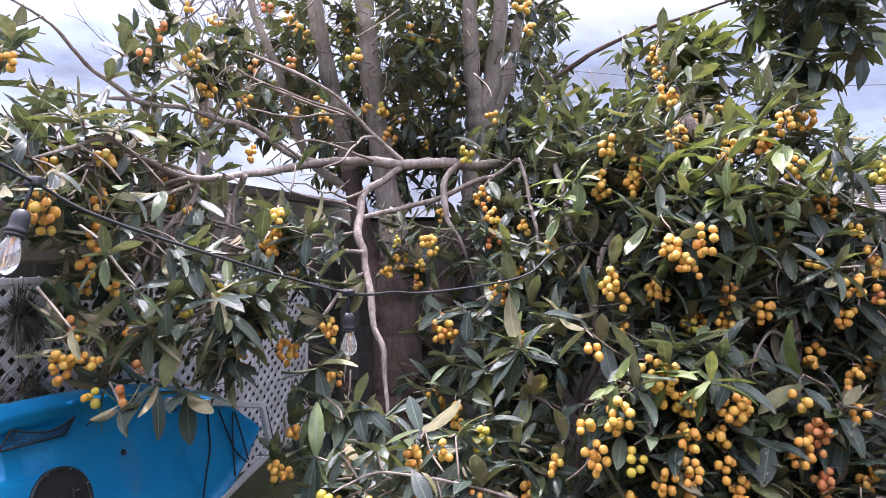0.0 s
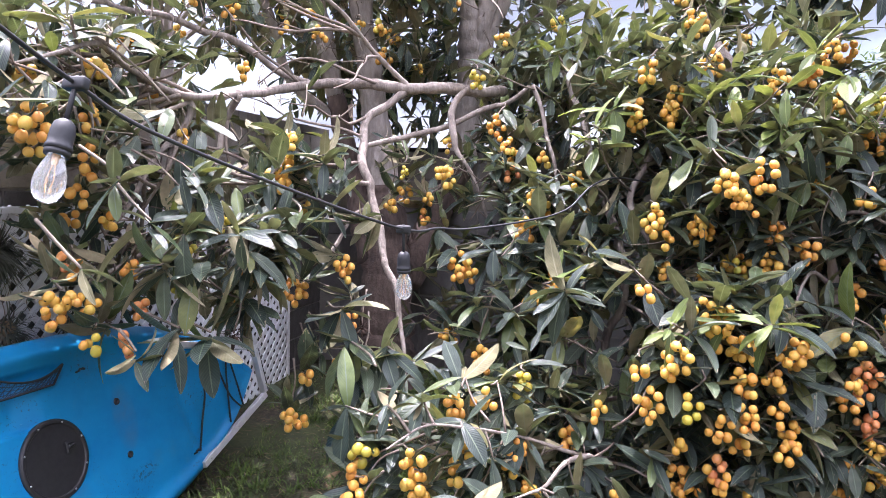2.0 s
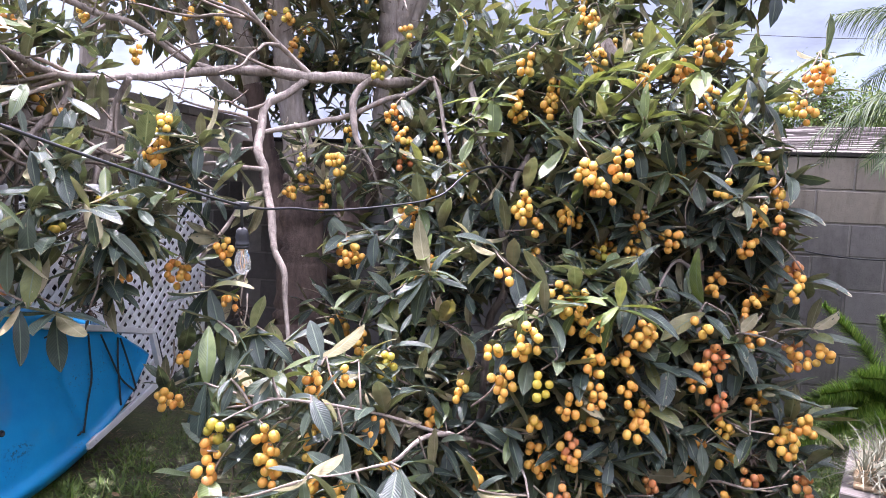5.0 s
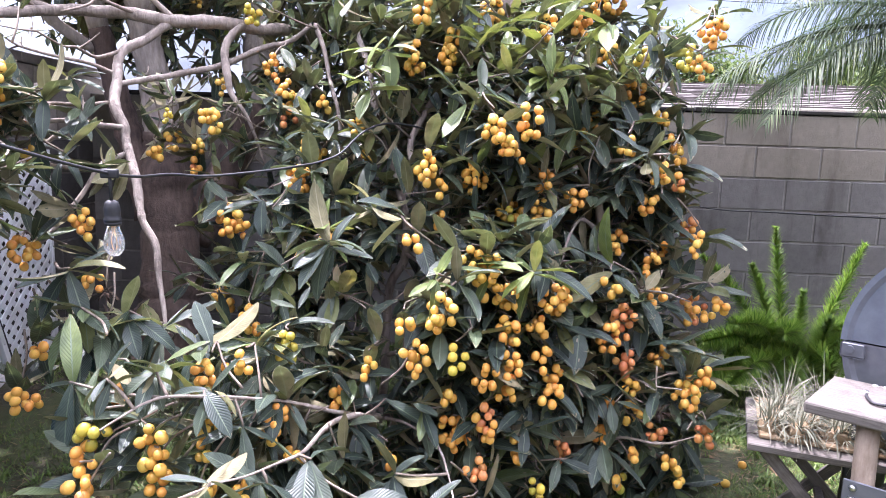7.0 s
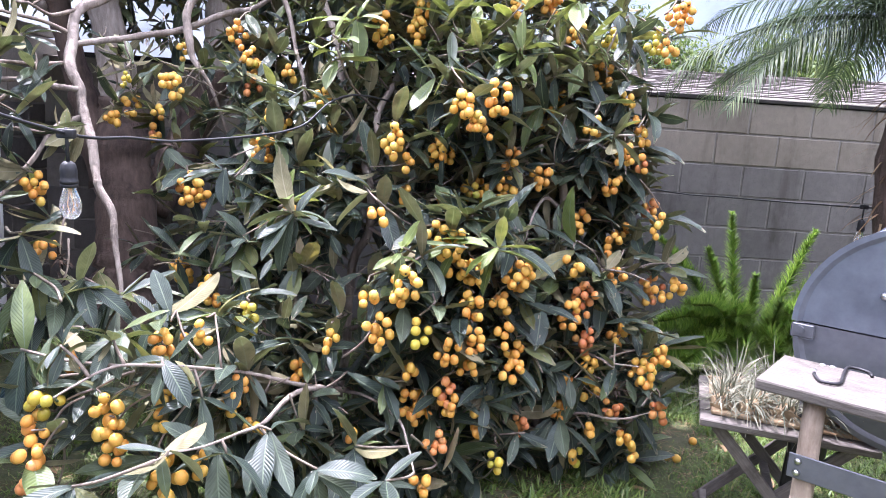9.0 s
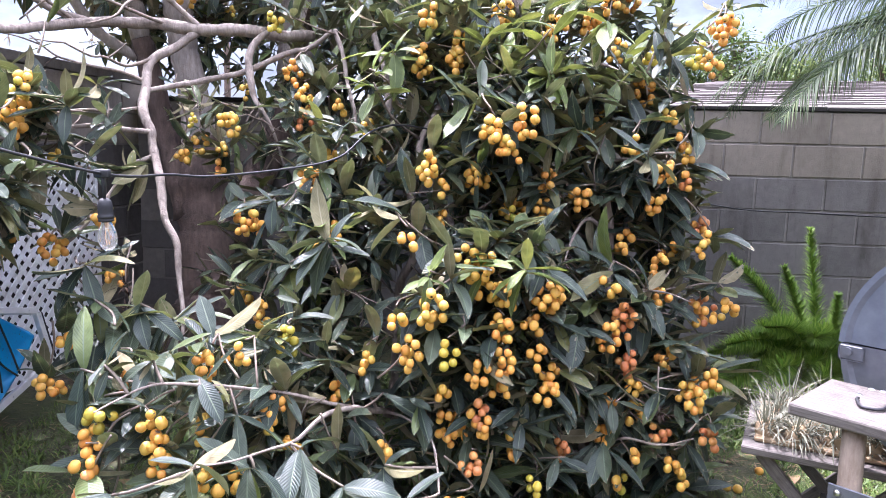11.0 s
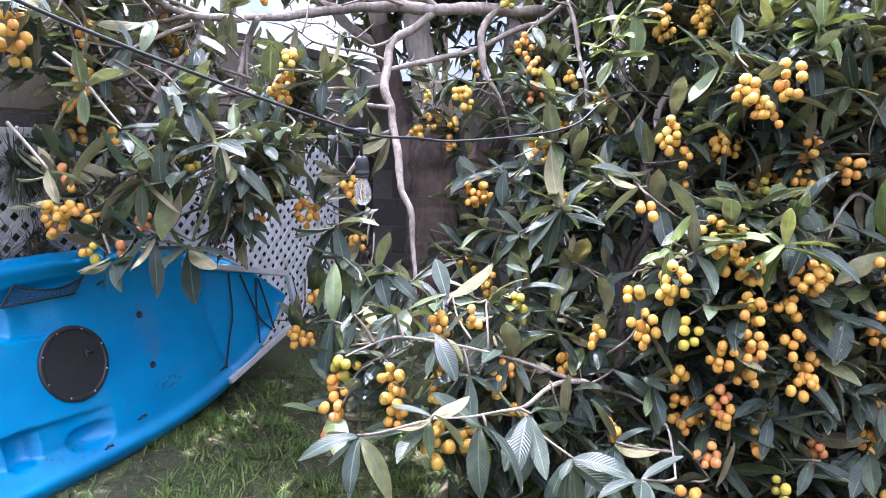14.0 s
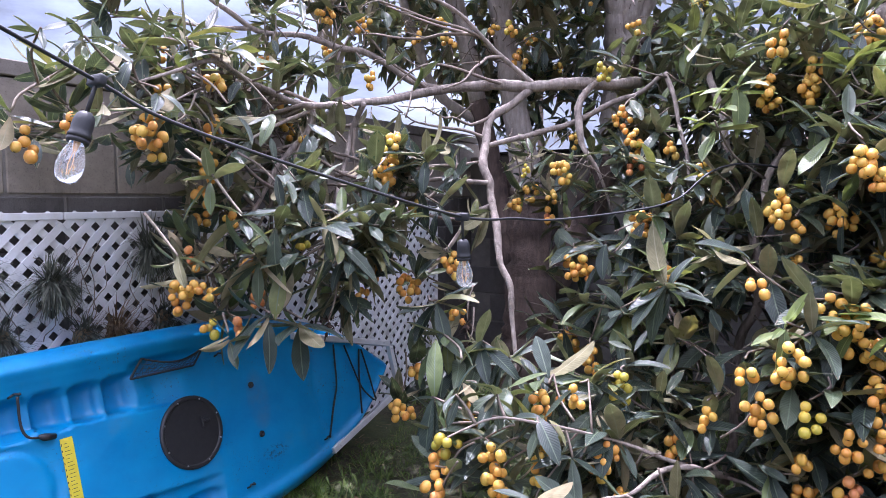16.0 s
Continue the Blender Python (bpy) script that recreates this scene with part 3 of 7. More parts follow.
def build_kayak():
    c, ln = 0.28, math.hypot(1, 0.28)
    m = Matrix(((0, -c / ln, 1 / ln, -1.946), (1, 0, 0, 0.047), (0, 1 / ln, c / ln, 0.0), (0, 0, 0, 1)))
    kayak = thing("kayak", m, "bright blue plastic sit-on-top kayak leaning on its side", "kayak")
    bm = bmesh.new()
    nu, nv, nh = 230, 112, 18
    loops = []
    for i in range(nu + 1):
        u = KC - KL + 0.004 + (2 * KL - 0.008) * i / nu
        h = kayak_half(u)
        mid = 0.41
        ring = []
        roll = min(0.055, h * 0.5)
        for j in range(nv + 1):                      # deck, low edge to high edge
            v = mid - h + 2 * h * j / nv
            e = h - abs(v - mid)
            fall = 0.0
            if e < roll:
                fall = roll * (1 - math.sqrt(max(0.0, 1 - (1 - e / roll) ** 2)))
            lip = 0.018 * math.exp(-((e - roll) / 0.028) ** 2) * min(1.0, h / 0.25)
            w = min(1.0, max(0.0, (e - 0.5 * roll) / 0.03))
            ring.append((u, v, kayak_relief(u, v) * w + lip - fall))
        depth = 0.285 * max(0.06, 1 - (abs(u - KC) / KL) ** 3.2)
        for k in range(1, nh):                       # hull behind
            a = math.pi * k / nh
            f = math.sin(a) ** 0.62
            v = mid + h * math.copysign(abs(math.cos(a)) ** 0.75, math.cos(a)) * (1.0 - 0.05 * f)
            ring.append((u, v, -roll - depth * f))
        loops.append([bm.verts.new(p) for p in ring])
    for a, b in zip(loops, loops[1:]):
        k = len(a)
        for j in range(k):
            bm.faces.new((a[j], a[(j + 1) % k], b[(j + 1) % k], b[j]))
    bm.faces.new(loops[0])
    bm.faces.new(loops[-1][::-1])
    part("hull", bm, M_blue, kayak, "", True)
    # dark hatch cover with its rim, screws and latch
    hx, hy, hr = 1.618, 0.412, 0.133
    bm = bmesh.new()
    ring = []
    prof = [(hr, -0.004), (hr, 0.008), (hr - 0.006, 0.012), (hr - 0.014, 0.012), (hr - 0.018, 0.008), (0.03, 0.0095), (0.0001, 0.0095)]
    for rad, z in prof:
        ring.append([bm.verts.new((hx + rad * math.cos(2 * math.pi * k / 48), hy + rad * math.sin(2 * math.pi * k / 48), z)) for k in range(48)])
    for a, b in zip(ring, ring[1:]):
        for k in range(48):
            bm.faces.new((a[k], a[(k + 1) % 48], b[(k + 1) % 48], b[k]))
    hatch = part("hatch_cover", bm, M_black_plastic, kayak, "round black hatch cover")
    for k in range(8):
        a = radians(20 + 45 * k)
        bm = bmesh.new()
        bmesh.ops.create_uvsphere(bm, u_segments=8, v_segments=5, radius=0.0036, matrix=Matrix.Translation((hx + 0.122 * math.cos(a), hy + 0.122 * math.sin(a), 0.0125)))
        part("screw", bm, M_screw, hatch, "", True)
    bm = bmesh.new()
    box(bm, hx + 0.045, hx + 0.075, hy + 0.020, hy + 0.032, 0.009, 0.024, 0.003)
    box(bm, hx + 0.040, hx + 0.050, hy + 0.005, hy + 0.045, 0.009, 0.020, 0.003)
    part("latch", bm, M_rubber, hatch)
    # netting pocket under the upper edge
    bm = bmesh.new()
    quad = [Vector(p) for p in ((1.415, 0.655, 0.012), (1.475, 0.716, 0.006), (1.735, 0.706, 0.006), (1.675, 0.650, 0.012))]
    grid = []
    for i in range(13):
        row = []
        for j in range(5):
            a, b = i / 12, j / 4
            p = quad[0].lerp(quad[3], a).lerp(quad[1].lerp(quad[2], a), b)
            sag = math.sin(math.pi * a)
            p.y -= 0.032 * sag * b
            p.z += 0.012 * sag
            row.append(p)
        grid.append(row)
    net = bmesh.new()
    for row in grid:
        tube(net, row, 0.0012, 4, False)
    for j in range(5):
        tube(net, [r0[j] for r0 in grid], 0.0012, 4, False)
    for i in range(12):
        tube(net, [grid[i][0], grid[i + 1][2], grid[min(12, i + 2)][4]], 0.001, 3, False)
        tube(net, [grid[i + 1][0], grid[i][2], grid[max(0, i - 1)][4]], 0.001, 3, False)
    pocket = part("mesh_pocket", net, M_mesh_net, kayak, "black netting pocket")
    bm = bmesh.new()
    tube(bm, [r0[4] for r0 in grid], 0.004, 6)
    tube(bm, [r0[0] for r0 in grid], 0.004, 6)
    tube(bm, grid[0], 0.004, 6)
    tube(bm, grid[-1], 0.004, 6)
    part("elastic_edge", bm, M_cord, pocket)
    # bungee cords and toggle on the deck
    for pts in ([(2.434, 0.588, 0.03), (2.425, 0.50, 0.022), (2.40, 0.40, 0.024), (2.345, 0.30, 0.022), (2.284, 0.193, 0.026)],
                [(2.50, 0.57, 0.035), (2.53, 0.47, 0.03), (2.565, 0.35, 0.03), (2.625, 0.275, 0.035)],
                [(2.60, 0.535, 0.035), (2.565, 0.42, 0.032), (2.524, 0.235, 0.03)],
                [(2.615, 0.53, 0.035), (2.63, 0.40, 0.035), (2.64, 0.28, 0.035)],
                [(1.05, 0.685, 0.012), (1.047, 0.60, 0.006), (1.058, 0.560, 0.012), (1.09, 0.548, 0.016)]):
        bm = bmesh.new()
        tube(bm, [Vector(p[:3]) for p in smooth_path(pts, 4)], 0.0042, 6)
        part("bungee_cord", bm, M_cord, kayak, "", True)
    bm = bmesh.new()
    tube(bm, [(1.085, 0.552, 0.018), (1.10, 0.546, 0.02), (1.135, 0.540, 0.014)], [0.006, 0.012, 0.009], 8)
    part("toggle", bm, M_rubber, kayak, "", True)
    for u, v in ((1.801, 0.668), (1.826, 0.14), (2.245, 0.62), (1.05, 0.69), (2.29, 0.190), (1.66, 0.09)):
        bm = bmesh.new()
        z = kayak_relief(u, v)
        tube(bm, [Vector(p[:3]) for p in smooth_path([(u - 0.016, v - 0.004, z), (u - 0.012, v, z + 0.014), (u, v + 0.004, z + 0.006), (u + 0.012, v, z + 0.014), (u + 0.018, v + 0.004, z)], 4)], 0.0036, 6)
        part("cord_hook", bm, M_rubber, kayak, "", True)
    for u, v in ((1.931, 0.516), (1.934, 0.313)):
        bm = bmesh.new()
        z = kayak_relief(u, v)
        rr = []
        for rad, zz in ((0.013, z + 0.001), (0.0125, z + 0.005), (0.008, z + 0.005), (0.007, z + 0.0012), (0.0001, z + 0.0012)):
            rr.append([bm.verts.new((u + rad * math.cos(2 * math.pi * k / 14), v + rad * math.sin(2 * math.pi * k / 14), zz)) for k in range(14)])
        for a, b in zip(rr, rr[1:]):
            for k in range(14):
                bm.faces.new((a[k], a[(k + 1) % 14], b[(k + 1) % 14], b[k]))
        part("drain_plug", bm, M_rubber, kayak, "", True)
    # yellow warning label: a flat sticker with unreadable print as bars
    bm = bmesh.new()
    v0 = [bm.verts.new(p) for p in ((1.150, 0.20, 0.0035), (1.190, 0.20, 0.0035), (1.190, 0.525, 0.0035), (1.150, 0.525, 0.0035))]
    bm.faces.new(v0)
    label = part("sticker", bm, M_yellow, kayak, "yellow printed warning sticker")
    bm = bmesh.new()
    for k in range(16):
        box(bm, 1.151, 1.1535, 0.21 + 0.0195 * k, 0.217 + 0.0195 * k, 0.0036, 0.0046)
    r = random.Random(3)
    for k in range(26):
        y = 0.212 + 0.0118 * k
        box(bm, 1.160, 1.160 + r.uniform(0.010, 0.024), y, y + 0.0016, 0.0036, 0.0044)
    part("printed_bars", bm, M_print, label)
    # pale metal edging bars round the bow
    for a, b in (((2.20, 0.672, 0.02), (2.845, 0.515, 0.035)), ((2.845, 0.505, 0.035), (2.84, 0.285, 0.035)), ((2.84, 0.275, 0.035), (2.29, 0.128, 0.02))):
        a, b = Vector(a), Vector(b)
        d = (b - a).normalized()
        bm = bmesh.new()
        L = (b - a).length
        box(bm, 0, L, -0.014, 0.014, -0.016, 0.010, 0.002)
        box(bm, 0, L, 0.010, 0.0145, -0.035, -0.014, 0.001)
        s = Vector((0, 0, 1)).cross(d)
        bar = part("edge_bar", bm, M_metal_white, kayak, "dull white metal edging bar")
        bar.matrix_local = Matrix.Translation(a) @ Matrix((d, s, d.cross(s))).transposed().to_4x4()
        for k in (0.08, 0.5, 0.92):
            b2 = bmesh.new()
            bmesh.ops.create_uvsphere(b2, u_segments=8, v_segments=5, radius=0.004, matrix=Matrix.Translation((L * k, 0, 0.0105)))
            part("rivet", b2, M_screw, bar, "", True)

    bm = bmesh.new()
    box(bm, 2.862, 2.884, 0.285, 0.505, 0.0, 0.034, 0.004)
    part("bow_bar", bm, M_rubber, kayak, "dark rubber bar across the bow")


build_kayak()

# ---- leaves, fruit and boughs ----
def leaf_template(stations, fold, curl, wave, broad):
    """A ribbed lance-shaped leaf along +y, unit length: upper skin and pale under skin. Returns verts, faces, uvs, mats."""
    vs, uv = [], []
    for k in range(stations + 1):
        t = k / stations
        w = broad * (math.sin(math.pi * min(1.0, t * 0.97 + 0.02)) ** 0.75) * (0.62 + 0.55 * t - 0.18 * t * t)
        if t < 0.09:
            w = 0.018
        y = t
        z = -curl * t * t
        for s in (-1.0, -0.5, 0.0, 0.5, 1.0):
            a = abs(s)
            vs.append((s * w, y, z + fold * w * a - 0.25 * fold * w * a * a + wave * math.sin(9 * t + s) * a * broad * 0.5))
            uv.append((0.5 + 0.5 * s, t))
    n = len(vs)
    fs, mats = [], []
    for k in range(stations):
        for j in range(4):
            a = k * 5 + j
            fs.append((a, a + 1, a + 6, a + 5))
            mats.append(0)
    vs2 = [(x, y, z - 0.004) for x, y, z in vs]
    for f in list(fs):
        fs.append(tuple(i + n for i in f[::-1]))
        mats.append(1)
    return np.array(vs + vs2), fs, uv + uv, mats


def leaf_template_small(fold, curl, broad):
    """A lighter version of the same leaf for the mass of the crown."""
    vs, uv = [], []
    prof = [(0.0, 0.02), (0.12, 0.10), (0.35, 0.74), (0.62, 1.0), (0.85, 0.62), (1.0, 0.03)]
    for t, w in prof:
        w *= broad
        for s in (-1.0, 0.0, 1.0):
            vs.append((s * w, t, -curl * t * t + (fold * w if s else 0.0)))
            uv.append((0.5 + 0.5 * s, t))
    n = len(vs)
    fs, mats = [], []
    for k in range(len(prof) - 1):
        for j in range(2):
            a = k * 3 + j
            fs.append((a, a + 1, a + 4, a + 3))
            mats.append(0)
    vs2 = [(x, y, z - 0.004) for x, y, z in vs]
    for f in list(fs):
        fs.append(tuple(i + n for i in f[::-1]))
        mats.append(1)
    return np.array(vs + vs2), fs, uv + uv, mats


LEAVES_SMALL = [leaf_template_small(0.30, c, b) for c, b in ((0.10, 0.185), (0.28, 0.20), (0.48, 0.18), (-0.06, 0.17), (0.20, 0.215))]
LEAVES_MID = [leaf_template(5, f, c, w, b) for f, c, w, b in ((0.32, 0.10, 0.12, 0.18), (0.42, 0.28, 0.15, 0.195), (0.30, 0.50, 0.16, 0.18), (0.48, -0.06, 0.12, 0.165), (0.36, 0.20, 0.18, 0.205))]
LEAVES_FINE = [leaf_template(9, f, c, w, b) for f, c, w, b in ((0.32, 0.14, 0.10, 0.19), (0.45, 0.34, 0.14, 0.205), (0.30, 0.55, 0.16, 0.18), (0.5, -0.05, 0.12, 0.17))]
rng = random.Random(11)


def leaf_matrix(base, direction, length, roll=0.0, broad=1.0):
    s, d, n = frame_from(direction)
    m = Matrix((s, d, n)).transposed().to_4x4()
    return Matrix.Translation(base) @ m @ Matrix.Rotation(roll, 4, "Y") @ Matrix.Diagonal((length * broad, length, length, 1))


def put_leaf(sheaf, m, templates, r):
    vs, fs, uv, mats = templates[r.randrange(len(templates))]
    a = np.array(m)
    sheaf.add(vs @ a[:3, :3].T + a[:3, 3], fs, uv, mats)


def whorl_leaves(tip, axis, n, length, r, spread=(25, 98), droop=0.35):
    """Matrices of the leaves of a rosette at a shoot's tip."""
    s, d, u = frame_from(axis)
    out = []
    for k in range(n):
        a = 2 * math.pi * (k * 0.382 + r.uniform(-0.06, 0.06))
        t = radians(r.uniform(*spread))
        dr = d * math.cos(t) + (s * math.cos(a) + u * math.sin(a)) * math.sin(t)
        dr = (dr + Vector((0, 0, -droop * r.uniform(0.2, 1.2)))).normalized()
        out.append(leaf_matrix(Vector(tip) - d * r.uniform(0.0, 0.05), dr, length * r.uniform(0.62, 1.12), r.uniform(-0.5, 0.5), r.uniform(0.86, 1.14)))
    return out


def fruit_mesh(name, mat, long):
    """A loquat: plump pear-like body, dark open calyx at the free end."""
    bm = bmesh.new()
    prof = [(0.0, 0.50), (0.17, 0.485), (0.36, 0.38), (0.48, 0.16), (0.50, -0.06), (0.42, -0.30), (0.26, -0.44), (0.12, -0.485), (0.085, -0.47), (0.0, -0.445)]
    rings = []
    seg = 10
    for rad, z in prof:
        z *= long
        if rad == 0:
            rings.append([bm.verts.new((0, 0, z))])
        else:
            rings.append([bm.verts.new((rad * math.cos(2 * math.pi * k / seg), rad * math.sin(2 * math.pi * k / seg), z)) for k in range(seg)])
    for i, (a, b) in enumerate(zip(rings, rings[1:])):
        for k in range(seg):
            k2 = (k + 1) % seg
            if len(a) == 1:
                f = bm.faces.new((a[0], b[k2], b[k]))
            elif len(b) == 1:
                f = bm.faces.new((a[k], a[k2], b[0]))
            else:
                f = bm.faces.new((a[k], a[k2], b[k2], b[k]))
            f.material_index = 1 if i >= 7 else 0
            f.smooth = True
    return data_from(name, bm, [mat, M_calyx])


FRUIT = {k: [fruit_mesh("fruit", mt, lg) for lg in (1.0, 1.14)] for k, mt in (("r", M_ripe), ("y", M_yellow_fruit), ("g", M_green_fruit), ("o", M_over))}


def fruit_arrays(me):
    v = np.array([tuple(x.co) for x in me.vertices])
    return v, [tuple(p.vertices) for p in me.polygons], [p.material_index for p in me.polygons]


FRUIT_ARR = {k: [fruit_arrays(me) for me in ms] for k, ms in FRUIT.items()}


# rough camera eye point; leaves and bunches are fitted to the view from here
VIEW_EYE = Vector((-0.05, 0.0, 1.25))


class Tree:
    def __init__(self, name, m, label, category, single_fruit=300, single_leaf=300):
        self.root = thing(name, m, label, category)
        self.leaves, self.young_lit, self.fruit_left, self.leaf_left = Sheaf(), Sheaf(), single_fruit, single_leaf
        self.twigs = bmesh.new()
        self.far_fruit = {k: Sheaf() for k in FRUIT}
        self.leaf_me = None
        self.young_lit_me = None

    def keep_in_view(self, boughs, bunches):
        """Rows of x, y, z, clearance: boughs and bunches kept clear as seen by the camera."""
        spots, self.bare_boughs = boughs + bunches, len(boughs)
        a = np.array(spots) - np.array((*VIEW_EYE, 0.0))
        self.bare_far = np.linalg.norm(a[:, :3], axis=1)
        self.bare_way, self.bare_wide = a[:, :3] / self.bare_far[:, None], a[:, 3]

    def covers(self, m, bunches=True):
        """Does a leaf with this matrix hide a cleared bough or a bunch from the camera?"""
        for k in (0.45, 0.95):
            p = m @ Vector((0, k, 0)) - VIEW_EYE
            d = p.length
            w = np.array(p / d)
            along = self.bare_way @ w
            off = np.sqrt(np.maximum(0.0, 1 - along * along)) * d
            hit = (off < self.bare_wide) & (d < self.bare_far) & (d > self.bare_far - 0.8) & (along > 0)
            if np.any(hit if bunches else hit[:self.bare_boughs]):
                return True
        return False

    def bough(self, name, ctrl, sides=10, mat=None, label="", wob=0.012):
        """ctrl: rows of x, y, z, radius."""
        if name == "front_branch":
            ctrl = [(x, y, z, w * (0.62 - 0.25 * i / (len(ctrl) - 1))) for i, (x, y, z, w) in enumerate(ctrl)]
        if name == "branch":
            ctrl = [(x, y, z, w * (0.8 - 0.55 * i / (len(ctrl) - 1))) for i, (x, y, z, w) in enumerate(ctrl)]
        slim = {"side_branch": 0.75, "limb": 0.76, "hanging_branch": 0.95, "diagonal_limb": 0.7}.get(name, 1.0)
        ctrl = [(x, y, z, w * slim) for x, y, z, w in ctrl]
        path = smooth_path(ctrl, 10)
        bm = bmesh.new()
        pts = []
        for i, p in enumerate(path):
            k = wob * min(1.0, p[3] / 0.02)
            pts.append(Vector(p[:3]) + Vector((noise.noise((p[0] * 7, p[1] * 7, p[2] * 7)), noise.noise((p[0] * 7 + 9, p[1] * 7, p[2] * 7)), noise.noise((p[0] * 7, p[1] * 7 + 9, p[2] * 7)))) * k)
        tube(bm, pts, [p[3] * (0.95 + 0.16 * noise.noise((p[0] * 16, p[1] * 16, p[2] * 16)) + 0.12 * noise.noise((p[0] * 47, p[1] * 47, p[2] * 47))) for p in path], sides)
        return part(name, bm, mat or M_bark, self.root, label, True)

    def twig(self, a, b, r0=0.006, r1=0.004, sag=0.0):
        a, b = Vector(a), Vector(b)
        mid = (a + b) / 2 + Vector((rng.uniform(-1, 1), rng.uniform(-1, 1), rng.uniform(-0.5, 0.5) - sag)) * 0.12 * (b - a).length
        pts = [Vector(p[:3]) for p in smooth_path([tuple(a), tuple(mid), tuple(b)], 3)]
        tube(self.twigs, pts, [r0 + (r1 - r0) * i / (len(pts) - 1) for i in range(len(pts))], 4)

    def spur(self, bough, tip, r):
        """A short uneven twig that carries a rosette."""
        if r.random() < 0.55:
            way = bough - tip + Vector((r.gauss(0, 1), r.gauss(0, 1), r.gauss(-0.3, 1))) * 0.12
            self.twig(tip + way.normalized() * min(way.length, r.uniform(0.06, 0.2)), tip, 0.0036, 0.0026)

    def rosette(self, tip, axis, n=8, length=0.17, r=None, near=False, young_lit=False, spread=(25, 98), droop=0.35, avoid=None, flip=0.0, bunches=True):
        r = r or rng
        for m in whorl_leaves(tip, axis, n, length, r, spread, droop):
            if avoid is not None and m.to_3x3().col[1].normalized().dot(avoid) > 0.72:
                continue
            if self.covers(m, bunches):
                continue
            if r.random() < flip:
                m = m @ Matrix.Rotation(math.pi + r.uniform(-0.5, 0.5), 4, "Y")
            if near and self.leaf_left > 0 and not young_lit:
                if self.leaf_me is None:
                    self.leaf_me = []
                    for t in LEAVES_FINE:
                        sh = Sheaf()
                        sh.add(*t)
                        self.leaf_me.append(sh.mesh("leaf", [M_leaf, M_leaf_under], True))
                piece("leaf", self.leaf_me[r.randrange(len(self.leaf_me))], self.root, self.root.matrix_world.inverted() @ m)
                self.leaf_left -= 1
            else:
                put_leaf(self.young_lit if young_lit else self.leaves, m, LEAVES_FINE if near else LEAVES_SMALL if tip[2] > 2.1 else LEAVES_MID, r)

    def cluster(self, p, n, kind="r", size=0.037, single=False, axis=(0, -0.3, -1), spread=None):
        """A hanging bunch of n fruit round p, on forked stalks."""
        p = Vector(p)
        a = Vector(axis).normalized()
        top = p - a * 0.055
        rad = spread or size * 0.62 * n ** 0.37
        spots = []
        for k in range(900):
            if len(spots) >= n:
                break
            q = Vector((rng.uniform(-1, 1), rng.uniform(-1, 1), rng.uniform(-1, 1)))
            if q.length > 1:
                continue
            q = p + Vector((q.x, q.y, q.z * 1.3)) * rad * (1 + k / 1800)
            if all((q - s).length > size * 0.86 for s in spots):
                spots.append(q)
        bunch = None
        bm = bmesh.new()
        for q in spots:
            k0 = top + (q - top) * 0.35 + Vector((rng.uniform(-1, 1), rng.uniform(-1, 1), 0.4)) * 0.01
            tube(bm, [top, k0, q], [0.0032, 0.0026, 0.0016], 4, False)
        tube(bm, [top - a * 0.05, top], [0.0045, 0.0038], 5, False)
        bunch = part("panicle", bm, M_stalk, self.root)
        for q in spots:
            kk = kind[rng.randrange(len(kind))]
            d = ((q - top).normalized() + Vector((0, 0, -0.5))).normalized()
            s, dd, u = frame_from(-d, (0.3, 1, 0.2))
            sc = size * rng.uniform(0.84, 1.12)
            m = Matrix.Translation(q) @ Matrix((s, u, dd)).transposed().to_4x4() @ Matrix.Diagonal((sc, sc, sc, 1))
            j = rng.randrange(2)
            if single and self.fruit_left > 0:
                piece("fruit", FRUIT[kk][j], bunch, self.root.matrix_world.inverted() @ m)
                self.fruit_left -= 1
            else:
                v, f, mi = FRUIT_ARR[kk][j]
                am = np.array(m)
                self.far_fruit[kk].add(v @ am[:3, :3].T + am[:3, 3], f, None, mi)

    def close(self):
        inv = self.root.matrix_world.inverted()
        for nm, sh, mats, lb in (("leaves", self.leaves, [M_leaf, M_leaf_under], "dark green glossy ribbed leaves"), ("young_leaves", self.young_lit, [M_leaf_young_lit, M_leaf_under], "bright green new leaves and leaves coloured as sunlit")):
            if sh.n:
                ob = part(nm, sh.mesh(nm, mats, True), None, self.root, lb)
                ob.matrix_local = inv
                tagged(ob, kind="stuff")
        for k, nm, lb in (("r", "orange_fruit", "ripe orange fruit"), ("y", "yellow_fruit", "yellow fruit"), ("g", "unripe_fruit", "greenish unripe fruit"), ("o", "overripe_fruit", "reddish shrivelled fruit")):
            if self.far_fruit[k].n:
                ob = part(nm, self.far_fruit[k].mesh(nm, FRUIT[k][0].materials[:], True), None, self.root, lb)
                ob.matrix_local = inv
                tagged(ob, kind="stuff")
        ob = part("brushwood", self.twigs, M_twig, self.root, "thin grey brown twigs", True)
        tagged(ob, kind="stuff")
        ob.matrix_local = inv

